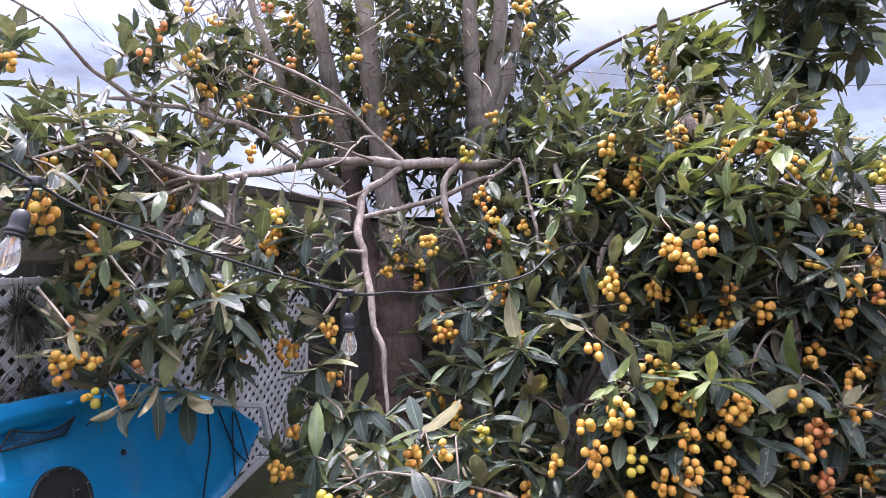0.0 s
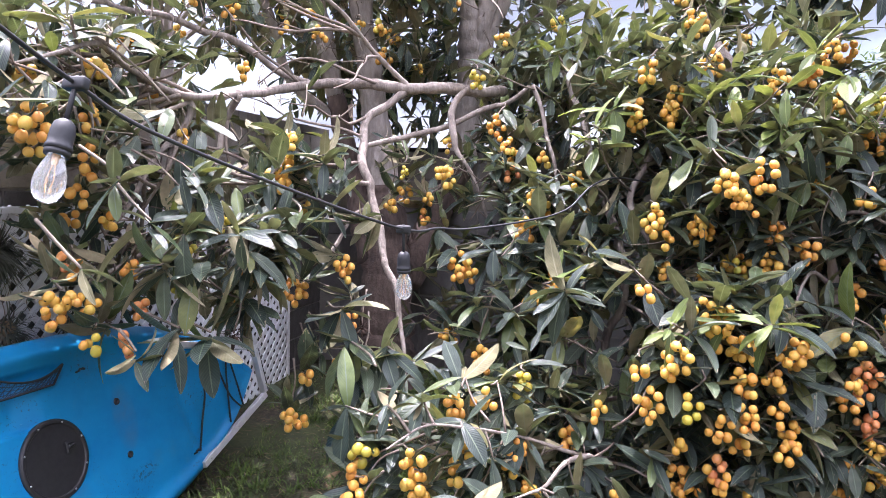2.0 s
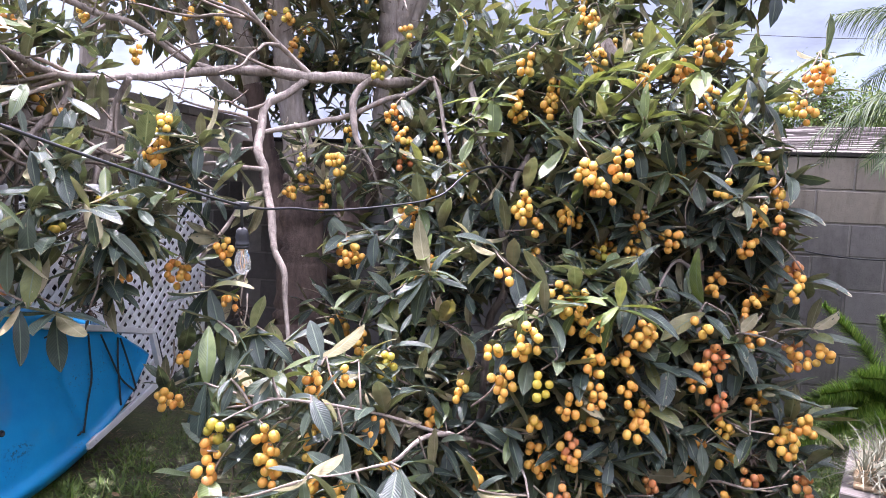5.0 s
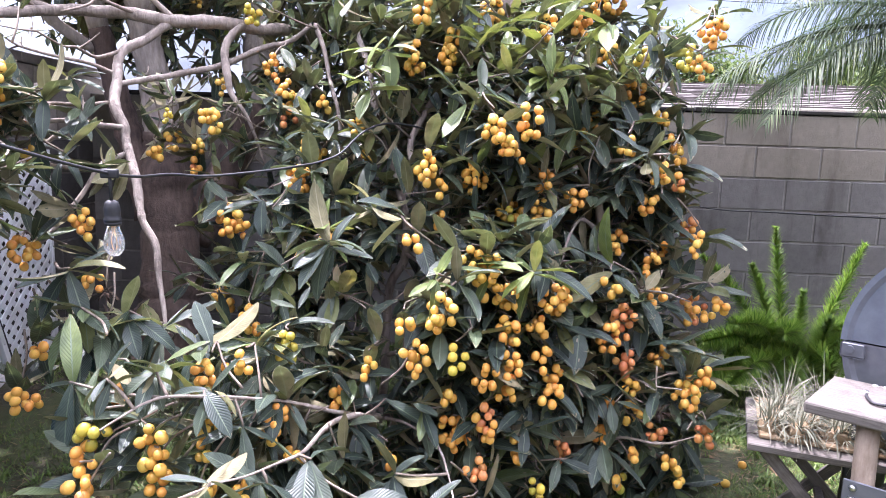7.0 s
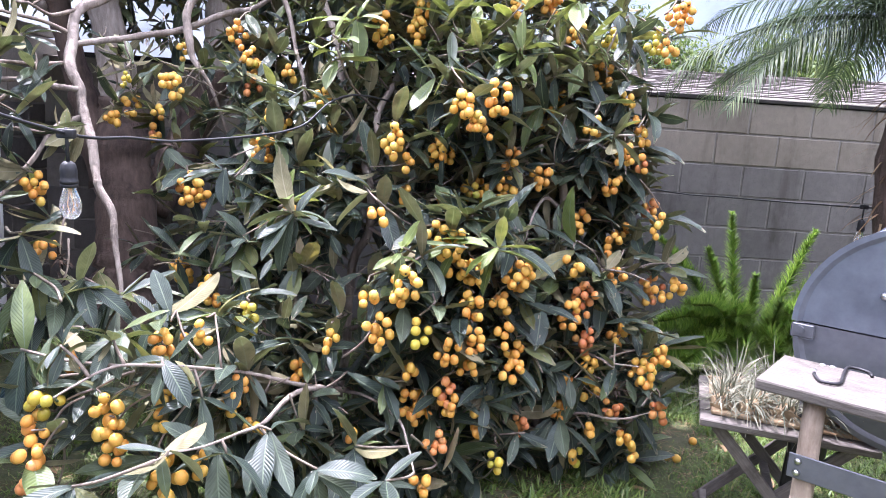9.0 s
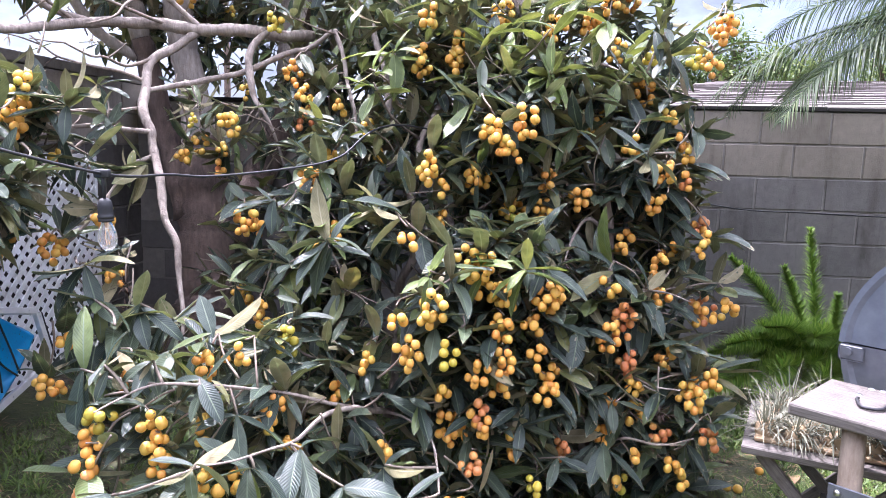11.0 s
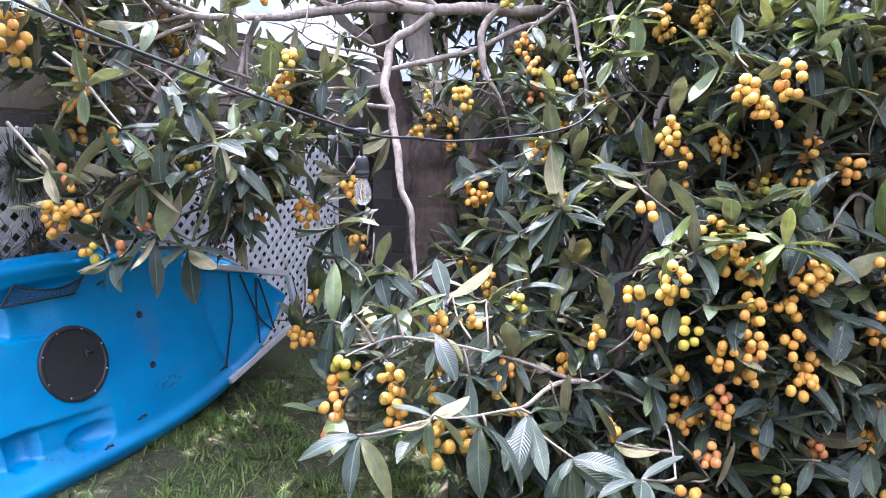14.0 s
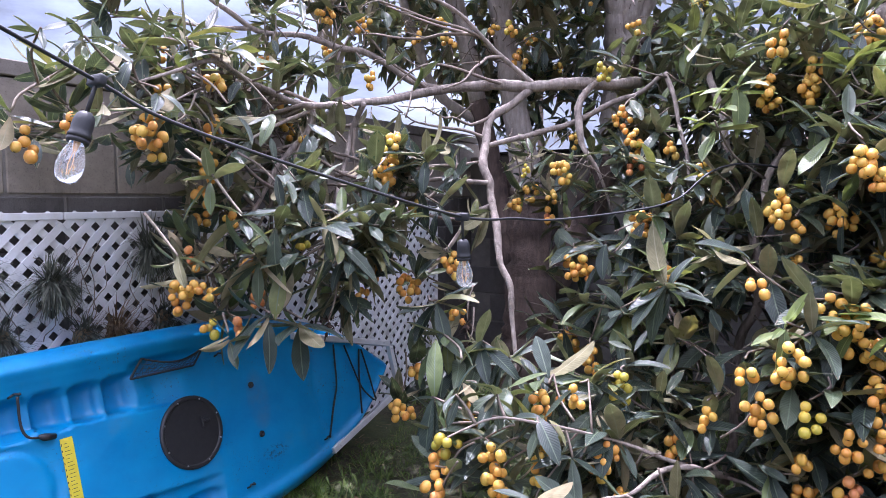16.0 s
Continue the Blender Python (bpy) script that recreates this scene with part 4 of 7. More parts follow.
# ---- where the loquat's boughs run (x, y, z, radius) and its bunches hang (x, y, z, fruit, ripeness, size) ----
BUNCHES_FRONT_1 = [
    (-1.07, 2.77, 1.39, 8, "y", 0.036),
    (-1.05, 2.79, 1.34, 4, "y", 0.036),
    (-1.35, 3.11, 1.28, 7, "y", 0.036),
    (-1.39, 3.02, 1.22, 5, "y", 0.036),
    (-1.21, 3.03, 1.26, 4, "y", 0.036),
    (-1.24, 3.04, 1.17, 4, "ro", 0.036),
    (-0.96, 2.71, 0.97, 18, "ryy", 0.036),
    (-0.91, 3.12, 1.61, 6, "r", 0.036),
    (-0.85, 3.09, 1.52, 7, "ry", 0.036),
    (-0.83, 3.09, 1.46, 6, "gy", 0.036),
    (-0.67, 3.03, 1.45, 3, "y", 0.036),
    (-0.80, 2.94, 1.37, 3, "o", 0.036),
    (-0.68, 2.73, 1.28, 3, "y", 0.036),
    (-0.62, 2.76, 1.24, 3, "y", 0.036),
    (-0.69, 2.67, 1.15, 10, "rry", 0.036),
    (-0.48, 2.93, 1.25, 5, "y", 0.036),
    (-0.51, 2.90, 1.37, 5, "y", 0.036),
    (-1.33, 2.32, 0.99, 9, "ry", 0.036),
]
BUNCHES_FRONT_2 = [
    (-1.32, 2.35, 0.80, 5, "r", 0.036),
    (-0.57, 2.58, 0.96, 3, "y", 0.036),
    (-0.64, 2.56, 0.88, 4, "y", 0.036),
    (-1.30, 2.93, 1.38, 6, "g", 0.025),
    (-1.16, 3.18, 1.53, 4, "y", 0.036),
    (-1.34, 2.32, 0.63, 3, "yg", 0.036),
    (-1.24, 2.32, 0.59, 7, "yr", 0.036),
    (-1.04, 2.85, 0.64, 14, "yyr", 0.036),
    (-0.82, 2.47, 0.65, 9, "ry", 0.036),
    (-0.61, 2.17, 0.65, 8, "g", 0.036),
    (-0.78, 1.97, 0.63, 10, "r", 0.036),
    (-0.69, 2.00, 0.64, 4, "y", 0.036),
    (-1.04, 1.80, 0.49, 6, "g", 0.040),
    (-1.05, 1.79, 0.43, 7, "r", 0.036),
    (-1.04, 1.73, 0.40, 6, "r", 0.036),
    (-1.03, 1.70, 0.33, 5, "o", 0.036),
    (-0.89, 1.82, 0.46, 7, "y", 0.040),
    (-0.87, 1.81, 0.41, 4, "y", 0.040),
]
BUNCHES_FRONT_3 = [
    (-0.87, 1.80, 0.36, 4, "r", 0.036),
    (-0.76, 1.90, 0.49, 5, "y", 0.036),
    (-0.77, 1.88, 0.44, 4, "y", 0.036),
    (-0.73, 1.82, 0.30, 10, "y", 0.040),
    (-0.66, 1.85, 0.32, 3, "y", 0.040),
    (-0.60, 2.00, 0.47, 6, "r", 0.036),
    (-0.62, 1.98, 0.45, 2, "y", 0.036),
    (-0.44, 2.24, 0.46, 8, "ry", 0.040),
    (-0.56, 2.04, 0.35, 2, "y", 0.036),
    (-0.29, 2.18, 0.29, 4, "r", 0.036),
    (-0.36, 2.21, 0.58, 2, "y", 0.036),
    (-1.03, 1.92, 0.55, 6, "r", 0.036),
    (-0.28, 2.76, 1.63, 3, "y", 0.036),
    (-0.27, 2.78, 1.59, 2, "y", 0.036),
    (-0.13, 2.82, 1.69, 8, "y", 0.036),
    (-0.15, 2.81, 1.62, 3, "y", 0.036),
    (0.23, 2.82, 1.75, 8, "y", 0.036),
    (0.38, 2.96, 1.79, 6, "r", 0.036),
]
BUNCHES_FRONT_4 = [
    (0.49, 2.97, 1.69, 4, "y", 0.036),
    (0.62, 2.90, 1.66, 5, "g", 0.036),
    (0.87, 2.84, 1.76, 9, "r", 0.036),
    (0.83, 2.84, 1.63, 5, "r", 0.036),
    (0.78, 2.85, 1.66, 4, "g", 0.036),
    (0.59, 2.88, 1.52, 8, "r", 0.036),
    (0.02, 2.41, 1.37, 9, "y", 0.036),
    (0.06, 2.39, 1.32, 6, "y", 0.036),
    (0.14, 2.40, 1.38, 9, "yr", 0.036),
    (0.09, 2.42, 1.28, 8, "r", 0.036),
    (0.44, 2.85, 1.40, 8, "y", 0.036),
    (0.37, 2.83, 1.34, 5, "y", 0.036),
    (-0.20, 2.47, 1.21, 10, "y", 0.036),
    (-0.16, 2.52, 1.14, 4, "y", 0.036),
    (-0.03, 2.60, 1.18, 12, "y", 0.036),
    (0.11, 2.64, 1.06, 14, "gyy", 0.036),
    (0.22, 2.64, 1.17, 8, "r", 0.036),
    (0.21, 2.61, 1.07, 10, "y", 0.036),
]
BUNCHES_FRONT_5 = [
    (0.35, 2.67, 1.11, 8, "r", 0.036),
    (0.69, 2.79, 1.44, 3, "y", 0.036),
    (0.74, 2.78, 1.34, 5, "r", 0.036),
    (0.75, 2.75, 1.28, 5, "y", 0.036),
    (0.66, 2.68, 1.22, 8, "yr", 0.036),
    (0.74, 2.70, 1.19, 4, "or", 0.036),
    (0.63, 2.70, 1.10, 6, "r", 0.036),
    (0.83, 2.80, 1.01, 9, "or", 0.036),
    (0.80, 2.60, 0.96, 5, "y", 0.036),
    (0.53, 2.66, 1.31, 3, "y", 0.036),
    (0.53, 2.73, 0.95, 7, "r", 0.036),
    (-0.15, 2.54, 1.02, 4, "y", 0.036),
    (-0.02, 2.55, 1.02, 2, "y", 0.036),
    (-0.04, 2.27, 0.93, 5, "y", 0.036),
    (0.02, 2.27, 0.92, 3, "y", 0.036),
    (-0.23, 2.22, 0.98, 4, "r", 0.036),
    (0.71, 2.77, 0.92, 3, "r", 0.036),
    (0.66, 2.69, 0.87, 6, "r", 0.036),
]
BUNCHES_FRONT_6 = [
    (-0.13, 2.11, 0.79, 13, "y", 0.036),
    (0.02, 2.23, 0.87, 12, "y", 0.036),
    (0.09, 2.23, 0.81, 12, "y", 0.036),
    (0.09, 2.20, 0.71, 10, "ry", 0.036),
    (0.23, 2.24, 0.81, 14, "r", 0.036),
    (0.18, 2.24, 0.72, 5, "r", 0.036),
    (-0.20, 2.10, 0.65, 9, "r", 0.036),
    (-0.24, 2.09, 0.75, 4, "y", 0.036),
    (-0.08, 2.11, 0.65, 5, "g", 0.036),
    (-0.10, 2.19, 0.51, 4, "y", 0.036),
    (0.09, 2.17, 0.62, 8, "r", 0.036),
    (0.01, 2.14, 0.59, 7, "r", 0.036),
    (0.23, 2.27, 0.50, 9, "r", 0.036),
    (0.25, 2.28, 0.55, 6, "r", 0.036),
    (0.20, 2.24, 0.62, 5, "r", 0.036),
    (0.09, 2.20, 0.51, 3, "r", 0.036),
    (0.50, 2.44, 0.70, 12, "or", 0.036),
    (0.45, 2.39, 0.65, 8, "r", 0.036),
]
BUNCHES_FRONT_7 = [
    (0.53, 2.47, 0.54, 7, "o", 0.036),
    (0.56, 2.49, 0.46, 7, "y", 0.036),
    (0.66, 2.59, 0.78, 6, "r", 0.036),
    (0.44, 2.40, 0.84, 4, "y", 0.036),
    (0.83, 2.68, 0.70, 12, "or", 0.036),
    (0.91, 2.65, 0.72, 6, "y", 0.036),
    (0.70, 2.61, 0.53, 10, "r", 0.036),
    (0.76, 2.49, 0.43, 18, "ry", 0.036),
    (0.84, 2.51, 0.48, 7, "r", 0.036),
    (0.46, 2.48, 0.38, 6, "r", 0.036),
    (0.45, 2.46, 0.28, 6, "r", 0.036),
    (0.57, 2.49, 0.35, 6, "y", 0.036),
    (-0.07, 2.27, 0.35, 16, "r", 0.036),
    (0.03, 2.21, 0.43, 8, "ro", 0.036),
    (0.04, 2.21, 0.38, 4, "r", 0.036),
    (0.00, 2.20, 0.25, 6, "o", 0.036),
    (0.13, 2.25, 0.30, 6, "yr", 0.036),
    (0.31, 2.40, 0.24, 6, "o", 0.036),
]
BUNCHES_FRONT_8 = [
    (0.66, 2.46, 0.30, 6, "o", 0.036),
    (0.82, 2.44, 0.29, 6, "o", 0.036),
    (0.56, 2.42, 0.22, 3, "r", 0.036),
    (0.70, 2.42, 0.20, 4, "y", 0.036),
    (0.73, 2.42, 0.14, 3, "y", 0.036),
    (0.52, 2.38, 0.13, 4, "gy", 0.036),
    (0.22, 2.29, 0.15, 3, "g", 0.036),
    (-0.04, 2.12, 0.14, 6, "r", 0.036),
]
BUNCHES_SIDE_1 = [
    (-1.75, 1.31, 1.45, 12, "yr", 0.036),
    (-1.80, 1.37, 1.40, 4, "y", 0.036),
    (-1.81, 1.57, 1.36, 6, "r", 0.036),
    (-1.88, 1.60, 1.27, 4, "r", 0.036),
    (-1.99, 1.68, 1.18, 5, "r", 0.036),
    (-1.88, 1.56, 1.06, 5, "or", 0.036),
    (-1.87, 1.51, 0.94, 14, "yyr", 0.036),
    (-1.83, 1.56, 0.95, 6, "y", 0.036),
    (-2.00, 2.13, 1.54, 7, "y", 0.036),
    (-1.87, 2.09, 1.47, 3, "y", 0.036),
    (-1.98, 2.05, 1.63, 4, "y", 0.036),
    (-1.88, 1.72, 1.17, 3, "y", 0.036),
    (-1.82, 1.74, 1.03, 2, "r", 0.036),
    (-1.73, 1.91, 1.10, 6, "g", 0.036),
    (-1.73, 1.83, 0.98, 5, "g", 0.036),
    (-1.47, 2.14, 1.44, 10, "yg", 0.036),
    (-1.48, 2.11, 1.35, 12, "y", 0.036),
    (-1.77, 2.17, 1.16, 4, "g", 0.036),
]
BUNCHES_SIDE_2 = [
    (-1.47, 2.28, 1.21, 4, "y", 0.036),
    (-1.84, 2.51, 0.94, 7, "r", 0.036),
    (-1.83, 2.37, 1.09, 2, "r", 0.036),
    (-1.54, 2.32, 0.89, 12, "r", 0.036),
    (-1.89, 1.66, 1.50, 5, "r", 0.036),
    (-2.04, 1.57, 1.63, 4, "y", 0.036),
    (-1.88, 1.66, 1.65, 4, "y", 0.036),
    (-1.80, 2.35, 0.85, 3, "r", 0.036),
    (-1.78, 1.75, 0.89, 2, "o", 0.036),
    (-1.79, 1.55, 0.83, 4, "yg", 0.036),
    (-1.74, 1.60, 0.81, 4, "o", 0.036),
    (-1.44, 2.14, 0.45, 10, "r", 0.036),
    (-1.44, 2.23, 0.58, 4, "r", 0.036),
]
BUNCHES_CROWN_1 = [
    (-2.21, 2.51, 2.27, 8, "y", 0.036),
    (-2.21, 2.62, 2.15, 10, "y", 0.036),
    (-2.12, 2.79, 2.11, 8, "ry", 0.036),
    (-2.09, 2.83, 2.31, 3, "o", 0.036),
    (-1.98, 3.03, 2.36, 6, "o", 0.036),
    (-2.01, 3.12, 2.10, 4, "y", 0.036),
    (-1.82, 3.12, 2.07, 6, "y", 0.036),
    (-1.78, 3.55, 2.21, 4, "y", 0.036),
    (-1.67, 3.79, 2.19, 8, "y", 0.036),
    (-1.55, 3.93, 2.02, 4, "y", 0.036),
    (-2.22, 2.21, 2.20, 3, "o", 0.036),
    (-2.20, 2.28, 2.33, 2, "o", 0.036),
    (-2.04, 2.88, 2.63, 4, "o", 0.036),
    (-2.24, 1.57, 1.99, 6, "y", 0.036),
    (-2.25, 2.25, 1.86, 5, "r", 0.036),
    (-1.81, 1.60, 1.64, 5, "y", 0.036),
    (-2.33, 1.82, 1.82, 4, "y", 0.036),
    (-1.93, 2.60, 1.81, 6, "y", 0.036),
]
BUNCHES_CROWN_2 = [
    (-1.89, 3.16, 2.18, 4, "y", 0.036),
    (-0.11, 3.83, 2.46, 7, "y", 0.037),
    (-0.07, 3.67, 2.31, 6, "y", 0.037),
    (-0.03, 3.31, 2.10, 10, "y", 0.037),
    (0.02, 3.09, 1.87, 10, "y", 0.036),
    (0.09, 3.38, 1.99, 4, "y", 0.036),
    (0.24, 3.66, 2.10, 3, "y", 0.036),
    (0.46, 2.99, 1.88, 6, "yr", 0.036),
    (-1.04, 3.24, 1.85, 6, "g", 0.036),
    (-1.28, 3.73, 2.35, 3, "y", 0.036),
    (-0.24, 2.71, 1.78, 6, "y", 0.036),
    (0.57, 3.20, 1.93, 8, "yr", 0.036),
]
BUNCHES_TIPS_1 = [
    (-1.92, 1.05, 1.40, 5, "r", 0.040),
    (-1.90, 1.17, 1.45, 5, "r", 0.036),
]
BUNCHES = BUNCHES_FRONT_1 + BUNCHES_FRONT_2 + BUNCHES_FRONT_3 + BUNCHES_FRONT_4 + BUNCHES_FRONT_5 + BUNCHES_FRONT_6 + BUNCHES_FRONT_7 + BUNCHES_FRONT_8 + BUNCHES_SIDE_1 + BUNCHES_SIDE_2 + BUNCHES_CROWN_1 + BUNCHES_CROWN_2 + BUNCHES_TIPS_1
BOUGHS = [
    ("limb", [(-0.96, 3.54, 1.83, 0.0411), (-1.03, 3.38, 1.81, 0.0397), (-1.20, 3.26, 1.81, 0.0390), (-1.35, 3.14, 1.80, 0.0384), (-1.60, 3.09, 1.81, 0.0360), (-1.81, 3.03, 1.81, 0.0334), (-1.89, 2.74, 1.73, 0.0272), (-1.90, 2.47, 1.68, 0.0228), (-1.85, 2.15, 1.63, 0.0195), (-1.92, 2.09, 1.64, 0.0183), (-1.93, 1.99, 1.66, 0.0167), (-1.89, 1.80, 1.69, 0.0135), (-1.78, 1.57, 1.70, 0.0113), (-1.80, 1.45, 1.65, 0.0080), (-1.82, 1.33, 1.60, 0.0058)]),
    ("limb", [(-1.81, 3.03, 1.81, 0.0243), (-1.96, 2.96, 1.86, 0.0214), (-2.09, 2.83, 1.97, 0.0213), (-2.19, 2.68, 2.00, 0.0210), (-2.27, 2.55, 2.03, 0.0192), (-2.34, 2.42, 2.03, 0.0175), (-2.38, 2.31, 2.03, 0.0172), (-2.40, 2.19, 2.09, 0.0156), (-2.43, 2.10, 2.13, 0.0154), (-2.44, 2.03, 2.19, 0.0125), (-2.44, 1.93, 2.26, 0.0100), (-2.44, 1.78, 2.30, 0.0075), (-2.43, 1.58, 2.32, 0.0045)]),
    ("limb", [(-1.35, 3.14, 1.81, 0.0177), (-1.44, 3.09, 1.89, 0.0163), (-1.50, 2.99, 1.97, 0.0160), (-1.53, 2.91, 2.02, 0.0144), (-1.58, 2.81, 2.10, 0.0127), (-1.66, 2.68, 2.16, 0.0112), (-1.79, 2.59, 2.22, 0.0112), (-1.86, 2.46, 2.25, 0.0082)]),
    ("hanging_branch", [(-1.36, 3.14, 1.79, 0.0236), (-1.45, 3.06, 1.70, 0.0219), (-1.50, 2.97, 1.62, 0.0229), (-1.49, 2.90, 1.51, 0.0223), (-1.46, 2.83, 1.40, 0.0218), (-1.41, 2.80, 1.32, 0.0215), (-1.38, 2.76, 1.24, 0.0198), (-1.33, 2.70, 1.14, 0.0194), (-1.29, 2.65, 1.02, 0.0178), (-1.27, 2.63, 0.96, 0.0164), (-1.22, 2.60, 0.89, 0.0150), (-1.19, 2.56, 0.81, 0.0135), (-1.15, 2.50, 0.70, 0.0097), (-1.11, 2.43, 0.56, 0.0071)]),
    ("hanging_branch", [(-1.41, 2.80, 1.32, 0.0134), (-1.46, 2.70, 1.33, 0.0118), (-1.50, 2.56, 1.34, 0.0102), (-1.55, 2.40, 1.33, 0.0085), (-1.57, 2.23, 1.34, 0.0070)]),
    ("hanging_branch", [(-1.38, 2.76, 1.23, 0.0119), (-1.45, 2.68, 1.18, 0.0104), (-1.47, 2.57, 1.07, 0.0102), (-1.52, 2.47, 0.95, 0.0088), (-1.56, 2.38, 0.88, 0.0074)]),
    ("side_branch", [(-1.48, 2.90, 1.50, 0.0167), (-1.35, 3.04, 1.55, 0.0186), (-1.18, 3.21, 1.62, 0.0206), (-1.00, 3.28, 1.71, 0.0207), (-0.90, 3.30, 1.74, 0.0177), (-0.78, 3.30, 1.82, 0.0147)]),
    ("side_branch", [(-1.10, 3.30, 1.81, 0.0210), (-1.14, 3.23, 1.75, 0.0236), (-1.15, 3.18, 1.66, 0.0247), (-1.12, 3.15, 1.56, 0.0230), (-1.10, 3.14, 1.49, 0.0171), (-1.01, 3.09, 1.38, 0.0112), (-0.93, 3.06, 1.19, 0.0096), (-0.89, 3.02, 1.09, 0.0081)]),
    ("side_branch", [(-0.76, 3.27, 1.82, 0.0146), (-0.72, 3.24, 1.73, 0.0144), (-0.68, 3.19, 1.58, 0.0126), (-0.63, 3.13, 1.45, 0.0124), (-0.61, 3.09, 1.33, 0.0095)]),
    ("hanging_branch", [(-1.88, 2.12, 1.63, 0.0146), (-1.87, 2.14, 1.58, 0.0158), (-1.89, 2.11, 1.50, 0.0145), (-1.91, 2.07, 1.46, 0.0144), (-1.93, 2.02, 1.40, 0.0119), (-1.95, 1.98, 1.33, 0.0107), (-1.98, 1.93, 1.22, 0.0094), (-2.00, 1.84, 1.13, 0.0081)]),
    ("hanging_branch", [(-1.91, 2.08, 1.46, 0.0121), (-1.91, 2.06, 1.34, 0.0120), (-1.88, 2.01, 1.20, 0.0118), (-1.88, 1.98, 1.11, 0.0105), (-1.89, 1.89, 1.06, 0.0091), (-1.92, 1.76, 1.01, 0.0078), (-1.93, 1.67, 0.98, 0.0066)]),
    ("hanging_branch", [(-1.88, 2.49, 1.68, 0.0161), (-1.97, 2.51, 1.56, 0.0136), (-1.97, 2.46, 1.43, 0.0134), (-1.93, 2.36, 1.29, 0.0130), (-1.92, 2.31, 1.19, 0.0115), (-1.89, 2.20, 1.05, 0.0099), (-1.85, 2.08, 0.92, 0.0072)]),
    ("hanging_branch", [(-1.94, 2.35, 1.36, 0.0117), (-1.88, 2.53, 1.38, 0.0134), (-1.82, 2.74, 1.45, 0.0140), (-1.80, 2.93, 1.50, 0.0117)]),
    ("branch", [(-1.87, 2.26, 0.97, 0.0101), (-1.81, 2.35, 1.09, 0.0089), (-1.76, 2.42, 1.17, 0.0090), (-1.70, 2.52, 1.19, 0.0078)]),
    ("branch", [(-1.95, 2.06, 1.64, 0.0122), (-1.98, 1.90, 1.65, 0.0094), (-1.88, 1.63, 1.63, 0.0086), (-1.84, 1.46, 1.56, 0.0060), (-1.89, 1.30, 1.51, 0.0059), (-1.89, 1.17, 1.47, 0.0047)]),
    ("branch", [(-1.76, 1.59, 1.70, 0.0082), (-1.89, 1.59, 1.76, 0.0086), (-1.99, 1.54, 1.79, 0.0076), (-2.04, 1.42, 1.73, 0.0064), (-2.04, 1.27, 1.67, 0.0051), (-1.97, 1.12, 1.58, 0.0039)]),
    ("branch", [(-2.38, 2.31, 2.03, 0.0144), (-2.45, 2.09, 2.01, 0.0126), (-2.46, 1.85, 1.99, 0.0107), (-2.45, 1.63, 1.94, 0.0076), (-2.45, 1.48, 1.85, 0.0061)]),
    ("trunk", [(-1.72, 3.88, -0.05, 0.250), (-1.72, 3.88, 0.23, 0.2153), (-1.73, 3.93, 0.42, 0.1856), (-1.76, 4.00, 0.78, 0.1641), (-1.79, 4.04, 1.15, 0.1351), (-1.805, 4.04, 1.34, 0.112)]),
    ("stem", [(-1.80, 4.04, 1.24, 0.108), (-1.82, 4.03, 1.52, 0.0976), (-1.86, 3.97, 1.88, 0.0826), (-1.91, 3.94, 2.24, 0.0759), (-1.93, 3.89, 2.58, 0.0729), (-1.95, 3.84, 2.99, 0.0666), (-2.00, 3.81, 3.61, 0.0536), (-2.04, 3.80, 4.28, 0.0397)]),
    ("stem", [(-1.85, 4.02, 0.85, 0.1131), (-2.01, 4.03, 1.37, 0.0764), (-2.11, 3.96, 1.89, 0.0614), (-2.16, 3.89, 2.26, 0.0578), (-2.21, 3.80, 2.60, 0.0582), (-2.26, 3.70, 3.07, 0.0515), (-2.27, 3.64, 3.76, 0.0375)]),
    ("stem", [(-1.70, 4.15, 0.69, 0.1304), (-1.56, 4.34, 1.07, 0.1097), (-1.39, 4.45, 1.53, 0.0990), (-1.35, 4.45, 1.97, 0.0996), (-1.34, 4.44, 2.19, 0.0960), (-1.35, 4.38, 2.40, 0.0640), (-1.36, 4.33, 2.61, 0.0600), (-1.36, 4.25, 3.12, 0.0531), (-1.41, 4.17, 3.94, 0.0390)]),
    ("stem", [(-1.33, 4.44, 2.16, 0.0800), (-1.28, 4.43, 2.37, 0.0683), (-1.23, 4.42, 2.61, 0.0647), (-1.15, 4.33, 3.07, 0.0531), (-1.07, 4.36, 3.77, 0.0390)]),
    ("stem", [(-2.15, 3.96, 1.78, 0.0307), (-2.31, 3.79, 1.93, 0.0342), (-2.37, 3.64, 2.23, 0.0338), (-2.39, 3.53, 2.46, 0.0299), (-2.47, 3.37, 2.80, 0.0263), (-2.54, 3.24, 3.23, 0.0192)]),
    ("diagonal_limb", [(-1.25, 4.35, 1.98, 0.042), (-1.04, 4.00, 2.165, 0.031), (-0.765, 3.95, 2.369, 0.026), (-0.359, 3.95, 2.591, 0.020), (0.128, 3.95, 2.722, 0.013), (0.42, 3.96, 2.80, 0.006)]),
    ("stem", [(-1.34, 4.48, 1.79, 0.0577), (-1.08, 4.44, 1.92, 0.0500), (-0.90, 4.38, 1.93, 0.0450), (-0.69, 4.31, 1.96, 0.0420), (-0.58, 4.26, 2.06, 0.0400), (-0.55, 4.24, 2.15, 0.0360), (-0.38, 4.22, 2.09, 0.0340), (-0.18, 4.06, 1.90, 0.0300), (0.08, 3.85, 1.57, 0.0250), (0.26, 3.65, 1.30, 0.0200)]),
